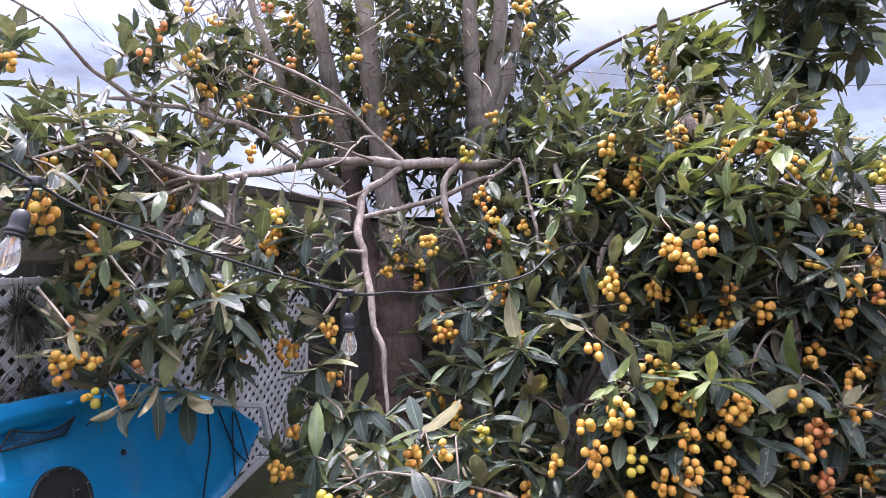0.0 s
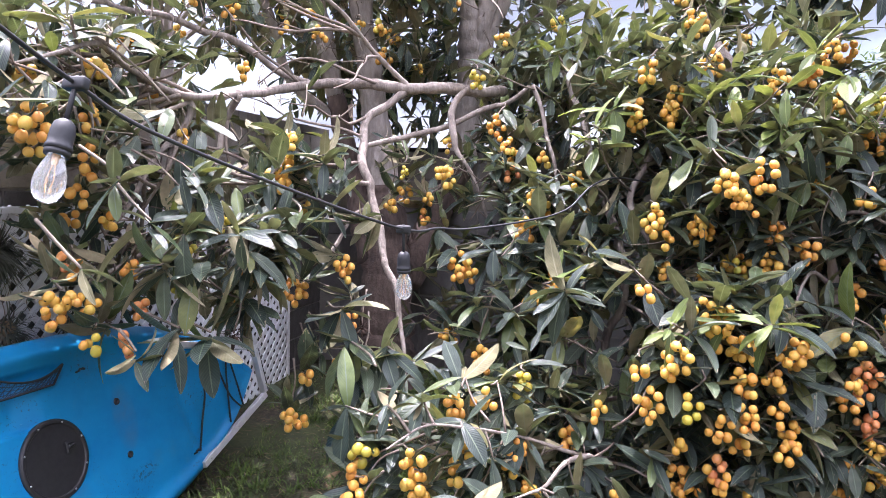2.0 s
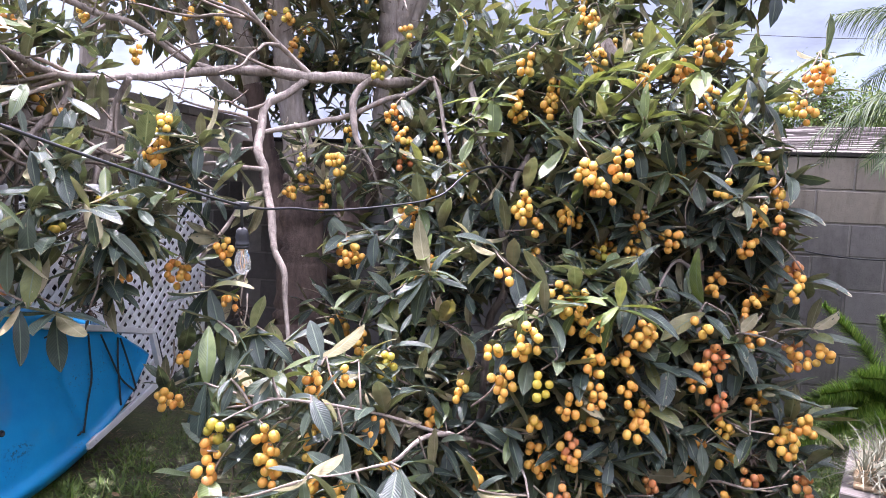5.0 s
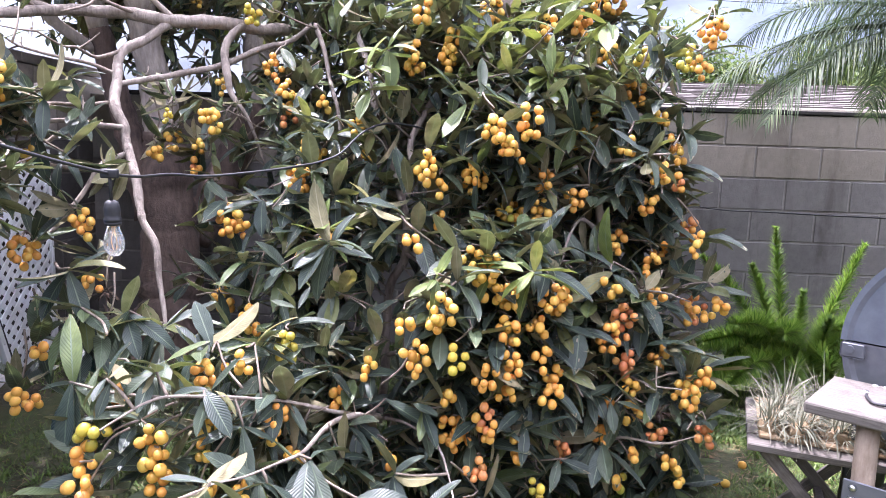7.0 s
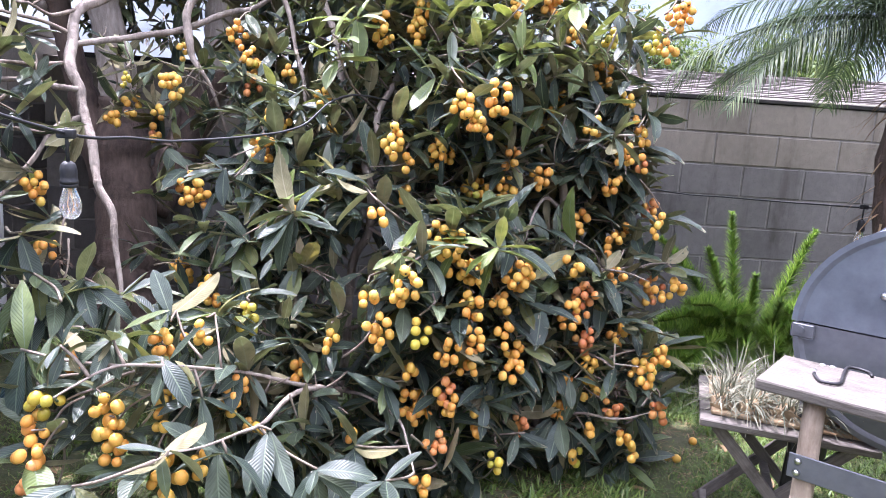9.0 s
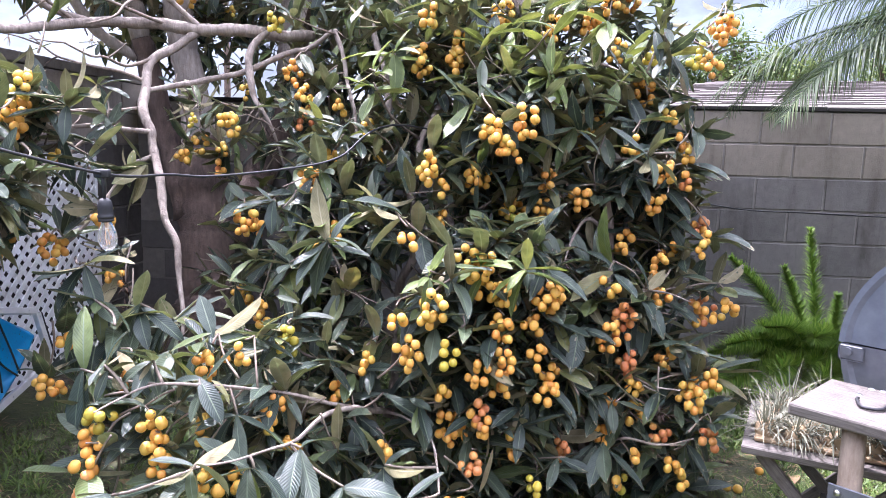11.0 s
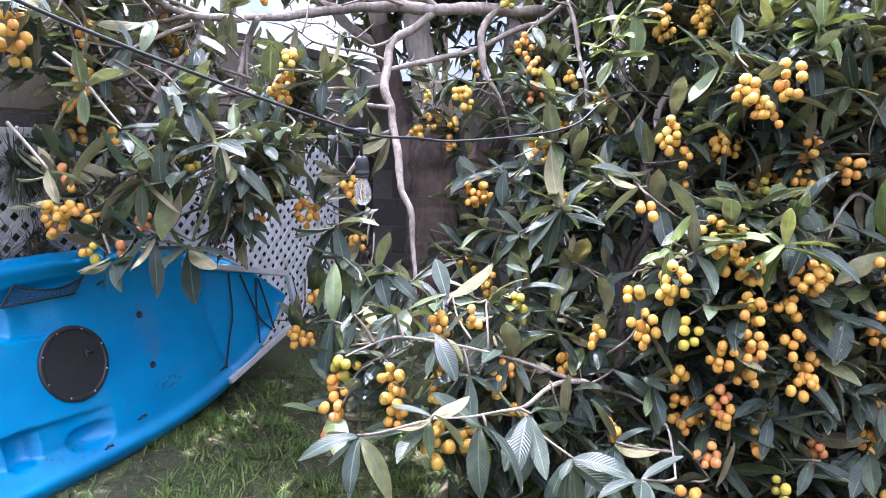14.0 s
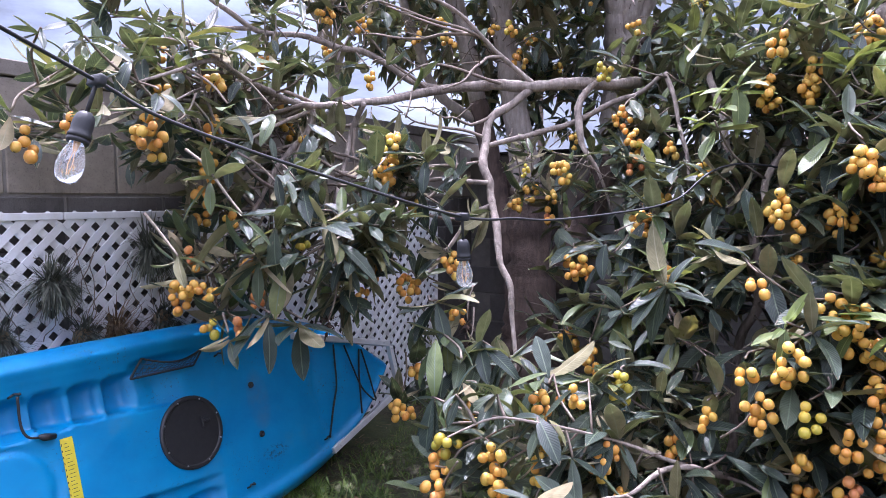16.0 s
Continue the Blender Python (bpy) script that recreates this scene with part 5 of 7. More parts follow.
    ("stem", [(-1.27, 4.45, 2.19, 0.0400), (-1.21, 4.48, 2.41, 0.0485), (-1.13, 4.49, 2.62, 0.0449), (-1.05, 4.48, 3.03, 0.0375)]),
]
BUSH_BOUGHS = [
    ("stem", [(0.06, 3.31, 1.99, 0.0328), (0.23, 3.10, 1.68, 0.0278), (0.37, 2.95, 1.45, 0.0216), (0.43, 2.84, 1.23, 0.0185), (0.48, 2.77, 0.97, 0.0182), (0.46, 2.72, 0.66, 0.0205), (0.44, 2.70, 0.38, 0.0209), (0.40, 2.56, 0.15, 0.0205)]),
    ("stem", [(-0.63, 3.39, 1.91, 0.0160), (-0.49, 3.15, 1.59, 0.0165), (-0.43, 3.03, 1.35, 0.0175), (-0.32, 2.83, 1.11, 0.0182), (-0.29, 2.76, 0.87, 0.0179), (-0.35, 2.78, 0.73, 0.0182), (-0.36, 2.77, 0.45, 0.0185), (-0.37, 2.67, 0.20, 0.0185)]),
    ("stem", [(0.06, 3.31, 1.99, 0.0246), (-0.10, 3.06, 1.70, 0.0199), (-0.22, 2.89, 1.45, 0.0162), (-0.28, 2.79, 1.27, 0.0134), (-0.15, 2.69, 1.04, 0.0129), (-0.05, 2.56, 0.83, 0.0103), (-0.02, 2.50, 0.59, 0.0083)]),
    ("branch", [(0.43, 2.84, 1.23, 0.0139), (0.53, 2.72, 1.26, 0.0112), (0.62, 2.65, 1.22, 0.0110), (0.66, 2.58, 1.29, 0.0086)]),
    ("branch", [(0.37, 2.95, 1.45, 0.0144), (0.21, 2.77, 1.47, 0.0134), (0.09, 2.68, 1.48, 0.0108), (-0.01, 2.58, 1.48, 0.0083)]),
    ("branch", [(0.23, 3.10, 1.68, 0.0151), (0.44, 2.92, 1.63, 0.0120), (0.56, 2.80, 1.56, 0.0093), (0.64, 2.76, 1.73, 0.0116), (0.78, 2.72, 1.67, 0.0093)]),
    ("branch", [(0.48, 2.77, 0.97, 0.0137), (0.37, 2.69, 1.03, 0.0110), (0.29, 2.54, 0.88, 0.0083), (0.27, 2.41, 0.76, 0.0079)]),
    ("branch", [(0.46, 2.72, 0.66, 0.0137), (0.54, 2.57, 0.78, 0.0108), (0.63, 2.45, 0.81, 0.0083), (0.70, 2.36, 0.80, 0.0061)]),
    ("branch", [(0.44, 2.70, 0.38, 0.0139), (0.52, 2.55, 0.48, 0.0110), (0.60, 2.37, 0.50, 0.0083), (0.66, 2.25, 0.53, 0.0079)]),
    ("branch", [(0.44, 2.70, 0.38, 0.0139), (0.26, 2.56, 0.51, 0.0108), (0.12, 2.43, 0.56, 0.0081), (-0.04, 2.39, 0.54, 0.0079)]),
    ("branch", [(0.40, 2.56, 0.15, 0.0137), (0.23, 2.46, 0.23, 0.0108), (0.05, 2.37, 0.35, 0.0081), (-0.07, 2.28, 0.40, 0.0078)]),
    ("branch", [(-0.29, 2.76, 0.87, 0.0112), (-0.14, 2.56, 0.83, 0.0103), (-0.02, 2.41, 0.84, 0.0078)]),
    ("branch", [(-0.43, 3.03, 1.35, 0.0147), (-0.58, 2.91, 1.27, 0.0118), (-0.69, 2.78, 1.20, 0.0091), (-0.76, 2.60, 1.01, 0.0086)]),
    ("branch", [(-0.36, 2.77, 0.45, 0.0139), (-0.16, 2.60, 0.56, 0.0108), (0.03, 2.43, 0.70, 0.0079)]),
    ("branch", [(-0.36, 2.78, 0.50, 0.0116), (-0.47, 2.60, 0.67, 0.0108), (-0.54, 2.52, 0.85, 0.0103), (-0.59, 2.48, 0.96, 0.0081)]),
    ("branch", [(0.40, 2.56, 0.15, 0.0114), (0.51, 2.43, 0.28, 0.0086), (0.62, 2.30, 0.32, 0.0083), (0.71, 2.23, 0.38, 0.0061)]),
    ("front_branch", [(-0.27, 2.51, 0.30, 0.0237), (-0.35, 2.26, 0.39, 0.0195), (-0.38, 2.12, 0.45, 0.0182), (-0.44, 2.01, 0.47, 0.0156), (-0.49, 1.88, 0.44, 0.0116), (-0.53, 1.76, 0.46, 0.0094), (-0.58, 1.64, 0.48, 0.0075), (-0.63, 1.58, 0.49, 0.0072), (-0.65, 1.52, 0.50, 0.0056)]),
    ("front_branch", [(-0.34, 2.31, 0.37, 0.0159), (-0.45, 2.12, 0.46, 0.0127), (-0.57, 2.01, 0.53, 0.0104), (-0.67, 1.84, 0.60, 0.0097), (-0.77, 1.71, 0.65, 0.0092), (-0.81, 1.64, 0.66, 0.0075), (-0.84, 1.56, 0.65, 0.0072), (-0.86, 1.51, 0.64, 0.0057)]),
    ("front_branch", [(-0.34, 2.31, 0.37, 0.0119), (-0.42, 2.34, 0.48, 0.0119), (-0.50, 2.35, 0.53, 0.0119), (-0.58, 2.29, 0.56, 0.0097), (-0.64, 2.29, 0.60, 0.0078)]),
    ("front_branch", [(-0.34, 2.36, 0.35, 0.0122), (-0.24, 2.27, 0.37, 0.0097), (-0.13, 2.11, 0.37, 0.0091), (-0.09, 1.98, 0.34, 0.0087), (-0.07, 1.86, 0.32, 0.0066)]),
]
# leafy shoots: x, y, z, leaves, leaf length, n dark / y young / p pale underside
SHOOTS_1 = [
    (-0.48, 2.16, 0.99, 12, 0.22, "n"),
    (-0.52, 2.24, 1.02, 8, 0.16, "y"),
    (-0.41, 2.51, 1.51, 7, 0.20, "y"),
    (-0.14, 1.74, 0.36, 8, 0.15, "n"),
    (0.54, 2.41, 1.29, 10, 0.18, "n"),
    (-0.14, 2.11, 0.91, 7, 0.13, "y"),
    (0.01, 2.17, 0.92, 6, 0.14, "y"),
    (0.15, 2.15, 0.92, 7, 0.15, "y"),
    (-0.30, 2.20, 0.48, 11, 0.22, "n"),
    (-0.41, 2.25, 0.53, 8, 0.18, "n"),
    (-0.90, 1.62, 0.72, 8, 0.13, "p"),
    (-0.82, 1.71, 0.71, 9, 0.14, "p"),
    (-0.73, 1.78, 0.64, 9, 0.16, "p"),
    (-0.64, 1.82, 0.53, 8, 0.18, "n"),
    (-0.60, 2.01, 0.56, 8, 0.19, "n"),
    (-0.63, 1.55, 0.51, 8, 0.16, "p"),
    (-0.54, 1.69, 0.44, 8, 0.18, "n"),
    (-0.46, 1.83, 0.44, 8, 0.19, "n"),
]
SHOOTS_2 = [
    (-1.15, 1.97, 0.80, 9, 0.20, "n"),
    (-1.06, 2.07, 0.77, 8, 0.20, "n"),
    (-1.11, 1.83, 0.63, 8, 0.20, "n"),
    (-0.99, 2.14, 0.71, 7, 0.18, "n"),
    (-0.83, 1.52, 0.43, 7, 0.17, "n"),
    (-0.33, 1.80, 0.35, 8, 0.19, "n"),
    (-0.24, 1.93, 0.36, 8, 0.18, "n"),
    (-1.52, 2.61, 1.50, 9, 0.17, "n"),
    (-1.43, 2.56, 1.35, 9, 0.17, "n"),
    (-1.40, 2.35, 1.23, 8, 0.17, "n"),
    (-0.79, 2.54, 1.08, 8, 0.17, "n"),
    (-0.70, 2.44, 0.86, 9, 0.18, "n"),
    (-0.40, 2.53, 0.76, 9, 0.19, "n"),
    (-0.45, 2.49, 0.62, 8, 0.18, "n"),
    (-0.57, 2.70, 1.33, 8, 0.17, "n"),
    (-1.34, 2.15, 1.42, 11, 0.19, "n"),
    (-1.32, 1.93, 1.22, 9, 0.17, "n"),
    (-1.41, 1.57, 0.89, 10, 0.20, "p"),
]
SHOOTS_3 = [
    (-1.44, 1.47, 0.92, 8, 0.18, "p"),
    (-1.51, 1.34, 1.31, 7, 0.19, "n"),
    (-1.47, 1.40, 1.21, 8, 0.17, "p"),
    (-1.48, 1.46, 1.09, 8, 0.17, "p"),
    (-1.53, 1.23, 1.10, 6, 0.15, "p"),
    (-1.51, 1.77, 1.29, 8, 0.17, "n"),
    (-1.60, 1.66, 1.54, 8, 0.17, "n"),
    (-1.62, 1.49, 1.54, 7, 0.17, "n"),
    (-1.39, 1.75, 1.06, 9, 0.18, "n"),
    (-1.44, 1.71, 1.18, 8, 0.16, "p"),
    (-1.38, 1.88, 1.15, 8, 0.17, "n"),
    (-1.54, 1.61, 1.30, 8, 0.16, "p"),
    (-1.48, 1.35, 0.88, 7, 0.16, "p"),
    (-1.19, 1.99, 0.91, 8, 0.18, "n"),
    (-1.15, 2.04, 0.71, 8, 0.19, "n"),
    (-1.02, 2.17, 0.70, 8, 0.17, "n"),
    (-1.79, 1.29, 1.65, 8, 0.16, "n"),
    (-1.76, 1.46, 1.75, 9, 0.16, "n"),
]
SHOOTS_4 = [
    (-1.77, 1.14, 1.69, 8, 0.15, "n"),
    (-1.74, 1.01, 1.68, 7, 0.15, "n"),
    (-1.76, 1.61, 1.74, 9, 0.16, "n"),
    (-1.78, 1.87, 1.74, 9, 0.16, "n"),
    (-1.78, 2.00, 1.72, 8, 0.15, "n"),
    (-1.92, 1.02, 1.49, 6, 0.17, "p"),
    (-1.60, 1.08, 1.49, 7, 0.15, "p"),
    (-1.67, 1.29, 1.56, 7, 0.15, "n"),
    (-0.36, 2.63, 1.63, 8, 0.19, "y"),
    (-0.43, 2.53, 1.56, 7, 0.17, "y"),
    (-0.88, 3.01, 1.83, 8, 0.18, "n"),
    (-0.42, 2.80, 1.78, 9, 0.22, "n"),
    (-0.70, 3.35, 1.95, 8, 0.15, "n"),
]
SHOOTS = SHOOTS_1 + SHOOTS_2 + SHOOTS_3 + SHOOTS_4

# ---- the loquat tree ----
def build_loquat():
    tree = Tree("loquat_tree", pose(-1.75, 3.7, 0.05), "loquat tree with grey trunk, glossy leaves and orange fruit bunches", "tree", 300, 300)
    inv = tree.root.matrix_world.inverted()
    nodes = []
    for name, ctrl in BOUGHS + BUSH_BOUGHS:
        big = name in ("trunk", "stem")
        pieces = [(name, ctrl)]
        if name == "stem" and ctrl[0][3] > 0.11:      # rough dark bark with canopy shade in its colour below, smooth pale bark above
            pieces = [("trunk", ctrl[:3]), (name, ctrl[2:])]
        for nm, run in pieces:
            # the diagonal limb gets the dark bark to paint its silhouette against the sky
            ob = tree.bough(nm, run, 18 if nm == "trunk" else 14 if big else 10, M_trunk if nm in ("trunk", "diagonal_limb") else M_bark_pale if nm == "stem" and run[0][0] < -1.0 else M_bark)
            ob.matrix_local = inv
        for p in smooth_path(ctrl, 4):
            nodes.append(Vector(p[:3]))
    bare = []
    for name, ctrl in BOUGHS:
        if name != "branch" and ctrl[0][3] > 0.0145 and ctrl[-1][0] < -0.5:
            free = 0.018
            bare += [(*p[:3], p[3] + free) for p in smooth_path(ctrl, 8)[(12 if name == "trunk" else 0):]]
    bare += [(*p[:3], p[3] + 0.012) for p in smooth_path(BUSH_BOUGHS[1][1][3:], 8)]
    tree.keep_in_view(bare, [(b[0], b[1], b[2], (0.032 if b[2] > 1.5 else 0.014) + 0.0018 * b[3]) for b in BUNCHES])
    view_eye = VIEW_EYE
    r = random.Random(23)
    order = sorted(BUNCHES, key=lambda b: (Vector(b[:3]) - view_eye).length)
    for i, (x, y, z, n, kind, size) in enumerate(order):
        p = Vector((x, y, z))
        out = (view_eye - p).normalized()
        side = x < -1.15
        # bunches away from the kayak side are pulled towards the camera
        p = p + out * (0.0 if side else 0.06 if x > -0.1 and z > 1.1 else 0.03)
        tree.cluster(p, max(4, round(n * 1.05)) if z < 1.5 or side else max(7, round(n * 1.4)), kind, size * 0.82, single=True, axis=(0.2 * r.uniform(-1, 1), -0.25, -1))
        back = p - out * r.uniform(0.05, 0.11) + Vector((r.uniform(-0.05, 0.05), 0, r.uniform(0.05, 0.10)))
        near = min(nodes, key=lambda q: (q - back).length)
        far = near
        if (near - back).length > 0.17:
            far = back + (near - back).normalized() * 0.17
        tree.twig(far, back, 0.0042, 0.0033)
        tree.twig(back, p + Vector((0, 0.01, 0.05)), 0.004, 0.003)
        axis = Vector((r.uniform(-0.8, 0.8), r.uniform(-0.5, 0.1), r.uniform(0.2, 1.0)))
        tree.rosette(back, axis, r.randint(7, 10), r.uniform(0.13, 0.17) if side else r.uniform(0.135, 0.19), r, near=i < 70, spread=(30, 100), avoid=(p - back).normalized(), flip=0.55 if side else 0.08)
    # more leafy shoots beside the bunches and behind them as the camera sees it
    for k in range(1450):
        x, y, z, n, kind, size = BUNCHES[r.randrange(len(BUNCHES))]
        side = x < -1.15
        if side and r.random() < 0.2:
            continue
        p = Vector((x, y, z))
        p = p - (view_eye - p).normalized() * r.uniform(0.06, 0.40) + Vector((r.gauss(0, 0.13), 0, r.gauss(0, 0.13)))
        p.z = max(0.06, p.z)
        if p.x > 0.78 or p.x < -0.78 and p.z < 0.62 or side and (p.z < 0.90 or (p.y < 1.9 and p.z < z - 0.02)):
            continue
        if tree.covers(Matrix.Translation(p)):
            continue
        near = min(nodes, key=lambda q: (q - p).length)
        tree.spur(near, p, r)
        axis = Vector((r.uniform(-0.8, 0.8), r.uniform(-0.9, 0.4), r.uniform(-0.3, 0.9)))
        tree.rosette(p, axis, r.randint(5, 8) if side else r.randint(6, 9), r.uniform(0.12, 0.165) if side else r.uniform(0.125, 0.18), r, flip=0.55 if side else 0.1)
    # small bunches high in the crown
    for k in range(46):
        p = Vector((r.uniform(-2.7, -0.7), r.uniform(2.9, 3.9), r.uniform(2.0, 3.2)))
        if tree.covers(Matrix.Translation(p)):
            continue
        tree.cluster(p, r.randint(4, 8), "yyrg", 0.033, axis=(0, -0.2, -1))
        tree.twig(p + Vector((0, 0, 0.10)), p + Vector((r.uniform(-0.2, 0.2), 0.2, 0.3)), 0.004, 0.006)
    # long bare side shoots that reach out over the kayak
    sr = random.Random(77)
    starts = [q for q in nodes if q.x < -1.45 and 1.1 < q.z < 2.1 and q.y < 3.4]
    for k in range(72):
        a = starts[sr.randrange(len(starts))]
        d = Vector((sr.uniform(-1.0, 0.1), sr.uniform(-0.9, 0.2), sr.uniform(-0.45, 0.45))).normalized()
        pts, q = [(*a, 0.0085)], a.copy()
        for i in range(5):
            q = q + d * sr.uniform(0.10, 0.17)
            d = (d + Vector((sr.gauss(0, 0.22), sr.gauss(0, 0.22), sr.gauss(0.03, 0.22)))).normalized()
            if q.x < -2.25 or q.y < 1.5 or q.z < 0.95:
                break
            pts.append((*q, 0.0074 - 0.0010 * i))
        if len(pts) < 3:
            continue
        path = smooth_path(pts, 4)
        tube(tree.twigs, [Vector(p[:3]) for p in path], [p[3] for p in path], 6)
        for j in range(3):
            b = Vector(path[sr.randrange(len(path) // 3, len(path))][:3])
            tree.twig(b, b + Vector((sr.uniform(-1, 0.6), sr.uniform(-1, 0.6), sr.uniform(-0.6, 0.7))) * 0.16, 0.0042, 0.0022)
        if sr.random() < 0.5:
            tree.rosette(Vector(path[-1][:3]), d, 4, sr.uniform(0.10, 0.14), sr, flip=0.3, droop=0.5)
    for x, y, z, n, ln, kind in SHOOTS:
        p = Vector((x, y, z))
        out = (view_eye - p).normalized()
        low = x > -1.3 and z < 1.0 and x < -0.25
        axis = out * 0.55 + Vector((r.uniform(-0.5, 0.5), 0, r.uniform(0.0, 0.6) if low else r.uniform(0.2, 0.9)))
        near = min(nodes, key=lambda q: (q - p).length)
        end = near if (near - p).length < 0.4 else p + (near - p).normalized() * 0.16
        tree.twig(end, p, 0.0048, 0.0035)
        if x < -1.15:
            n, ln = round(n * 0.9), ln * (0.95 if y > 1.35 else 0.7)
        else:
            n, ln = (round(n * 0.8) if z < 0.6 else n), ln * (0.78 if kind == "p" else 0.88)
        tree.rosette(p, axis, n, ln, r, near=True, young_lit=kind == "y", spread=(30, 100), flip=0.36 if kind == "p" else 0.06, droop=0.85 if low else 0.5 if kind == "p" else 0.3, bunches=False)
    # leafy volumes: shoots, centre, half size
    for cnt, cx, cy, cz, hx, hy, hz, ln, yg in LEAFY:
        for k in range(cnt):
            while True:
                a, b, c = r.uniform(-1, 1), r.uniform(-1, 1), r.uniform(-1, 1)
                if a * a + b * b + c * c < 1:
                    break
            p = Vector((cx + a * hx, cy + b * hy, max(0.06, cz + c * hz)))
            if tree.covers(Matrix.Translation(p)):
                continue
            axis = Vector((a + r.uniform(-0.6, 0.6), b - 0.3 + r.uniform(-0.6, 0.6), c + r.uniform(-0.3, 0.7)))
            near = min(nodes, key=lambda q: (q - p).length)
            tree.spur(near, p, r)
            tree.rosette(p, axis, r.randint(5, 8), ln * r.uniform(0.8, 1.15), r, young_lit=r.random() < yg)
    # withered flower heads left on the low shoots
    wr = random.Random(5)
    for x, y, z in ((-1.24, 2.28, 0.78), (-1.22, 2.25, 0.70), (-1.04, 1.76, 0.31), (-1.02, 1.80, 0.24), (-1.42, 1.70, 0.86), (0.62, 2.35, 0.42)):
        sh = Sheaf()
        for k in range(46):
            d = Vector((wr.gauss(0, 1), wr.gauss(0, 1), wr.gauss(-0.4, 0.8)))
            blade(sh, Vector((x, y, z)) + d * 0.012, d, wr.uniform(0.015, 0.045), 0.008, 0.5, 2)
        ob = part("withered_panicle", sh.mesh("withered_panicle", [M_withered]), None, tree.root, "dark brown withered flower head")
        ob.matrix_local = inv
        tree.twig(Vector((x, y, z)), Vector((x, y + 0.05, z + 0.14)), 0.003, 0.004)
    tree.close()
    return tree


LEAFY = [
    (190, 0.15, 2.95, 1.05, 0.62, 0.35, 0.85, 0.165, 0.05),
    (90, 0.28, 2.62, 0.35, 0.55, 0.30, 0.30, 0.165, 0.0),
    (50, -0.55, 2.75, 1.00, 0.28, 0.25, 0.45, 0.175, 0.02),
    (30, -0.48, 2.24, 0.32, 0.32, 0.25, 0.22, 0.16, 0.0),
    (70, -1.75, 2.20, 1.42, 0.40, 0.55, 0.30, 0.15, 0.0),
    (50, -1.47, 1.78, 1.14, 0.17, 0.32, 0.30, 0.15, 0.0),
    (55, -2.00, 1.95, 1.78, 0.32, 0.60, 0.24, 0.14, 0.02),
    (36, -2.10, 2.50, 2.05, 0.35, 0.60, 0.25, 0.14, 0.02),
    (290, -2.00, 3.50, 2.45, 0.75, 0.60, 0.55, 0.15, 0.03),
    (240, -1.70, 3.90, 3.05, 1.00, 0.80, 0.65, 0.15, 0.03),
    (150, -1.10, 4.10, 2.70, 0.45, 0.60, 0.85, 0.15, 0.03),
    (130, -1.65, 4.25, 2.00, 1.00, 0.30, 0.34, 0.16, 0.06),
    (70, -0.55, 4.15, 1.75, 0.70, 0.25, 0.30, 0.16, 0.12),
    (170, -1.55, 4.60, 2.60, 0.85, 0.30, 0.75, 0.15, 0.06),
    # more bright leaves up here, their colour standing for sunlit, glare-washed foliage
    (22, 0.38, 2.68, 1.68, 0.34, 0.24, 0.24, 0.15, 0.4),
    (34, 0.20, 2.72, 1.58, 0.48, 0.22, 0.26, 0.15, 0.25),
    (85, -0.50, 3.70, 1.98, 0.60, 0.50, 0.27, 0.16, 0.25),
    (36, 0.10, 3.30, 1.84, 0.50, 0.35, 0.22, 0.15, 0.25),
    (110, 0.67, 4.20, 2.78, 0.42, 0.36, 0.50, 0.20, 0.06),
    (34, 0.10, 3.85, 2.40, 0.18, 0.20, 0.22, 0.16, 0.9),
]
LOQUAT = build_loquat()

# ---- string lights ----
M_glass = Nodes("clear_glass")
M_glass.set(Base_Color=(1, 1, 1), Roughness=0.16, Transmission_Weight=0.90, IOR=1.30)
M_glass = M_glass.mat
M_filament = simple("filament", (0.55, 0.30, 0.12), (0.75, 0.45, 0.2), 80, 0.5, 0.2, 0)


def build_bulb(hub, tilt=0.0):
    b = thing("light_bulb", pose(*hub, tilt, 0, 0) @ Matrix.Diagonal((0.86, 0.86, 1, 1)), "unlit clear glass bulb in a black socket", "light bulb", "bulbs on the string")
    bm = bmesh.new()
    tube(bm, [(0, 0, 0.012), (0, 0, -0.062)], [0.0045, 0.0042], 8)
    box(bm, -0.022, 0.022, -0.009, 0.009, -0.010, 0.010, 0.004, 2)
    part("drop_cord", bm, M_rubber, b, "", True)
    bm = bmesh.new()
    tube(bm, [(0, 0, -0.058), (0, 0, -0.064), (0, 0, -0.076), (0, 0, -0.088), (0, 0, -0.096), (0, 0, -0.098), (0, 0, -0.104)],
         [0.010, 0.017, 0.0195, 0.0195, 0.0195, 0.0215, 0.0215], 18)
    tube(bm, [(0, 0, -0.1045), (0, 0, -0.112)], [0.0205, 0.0200], 18)
    part("socket", bm, M_rubber, b, "", True)
    bm = bmesh.new()
    prof = [(0.0135, -0.112), (0.0150, -0.118), (0.0195, -0.128), (0.0235, -0.140), (0.0250, -0.152), (0.0238, -0.164), (0.0190, -0.174), (0.0110, -0.180), (0.0002, -0.1815)]
    tube(bm, [(0, 0, z) for _, z in prof], [r for r, _ in prof], 20)
    g = part("glass", bm, M_glass, b, "clear glass globe", True)
    g.visible_shadow = False
    bm = bmesh.new()
    tube(bm, [(0, 0, -0.113), (0, 0, -0.128)], [0.005, 0.003], 8)
    for s in (-1, 1):
        tube(bm, [(s * 0.002, 0, -0.128), (s * 0.006, 0, -0.150), (s * 0.0025, 0, -0.166)], 0.0007, 5)
    part("filament", bm, M_filament, b)


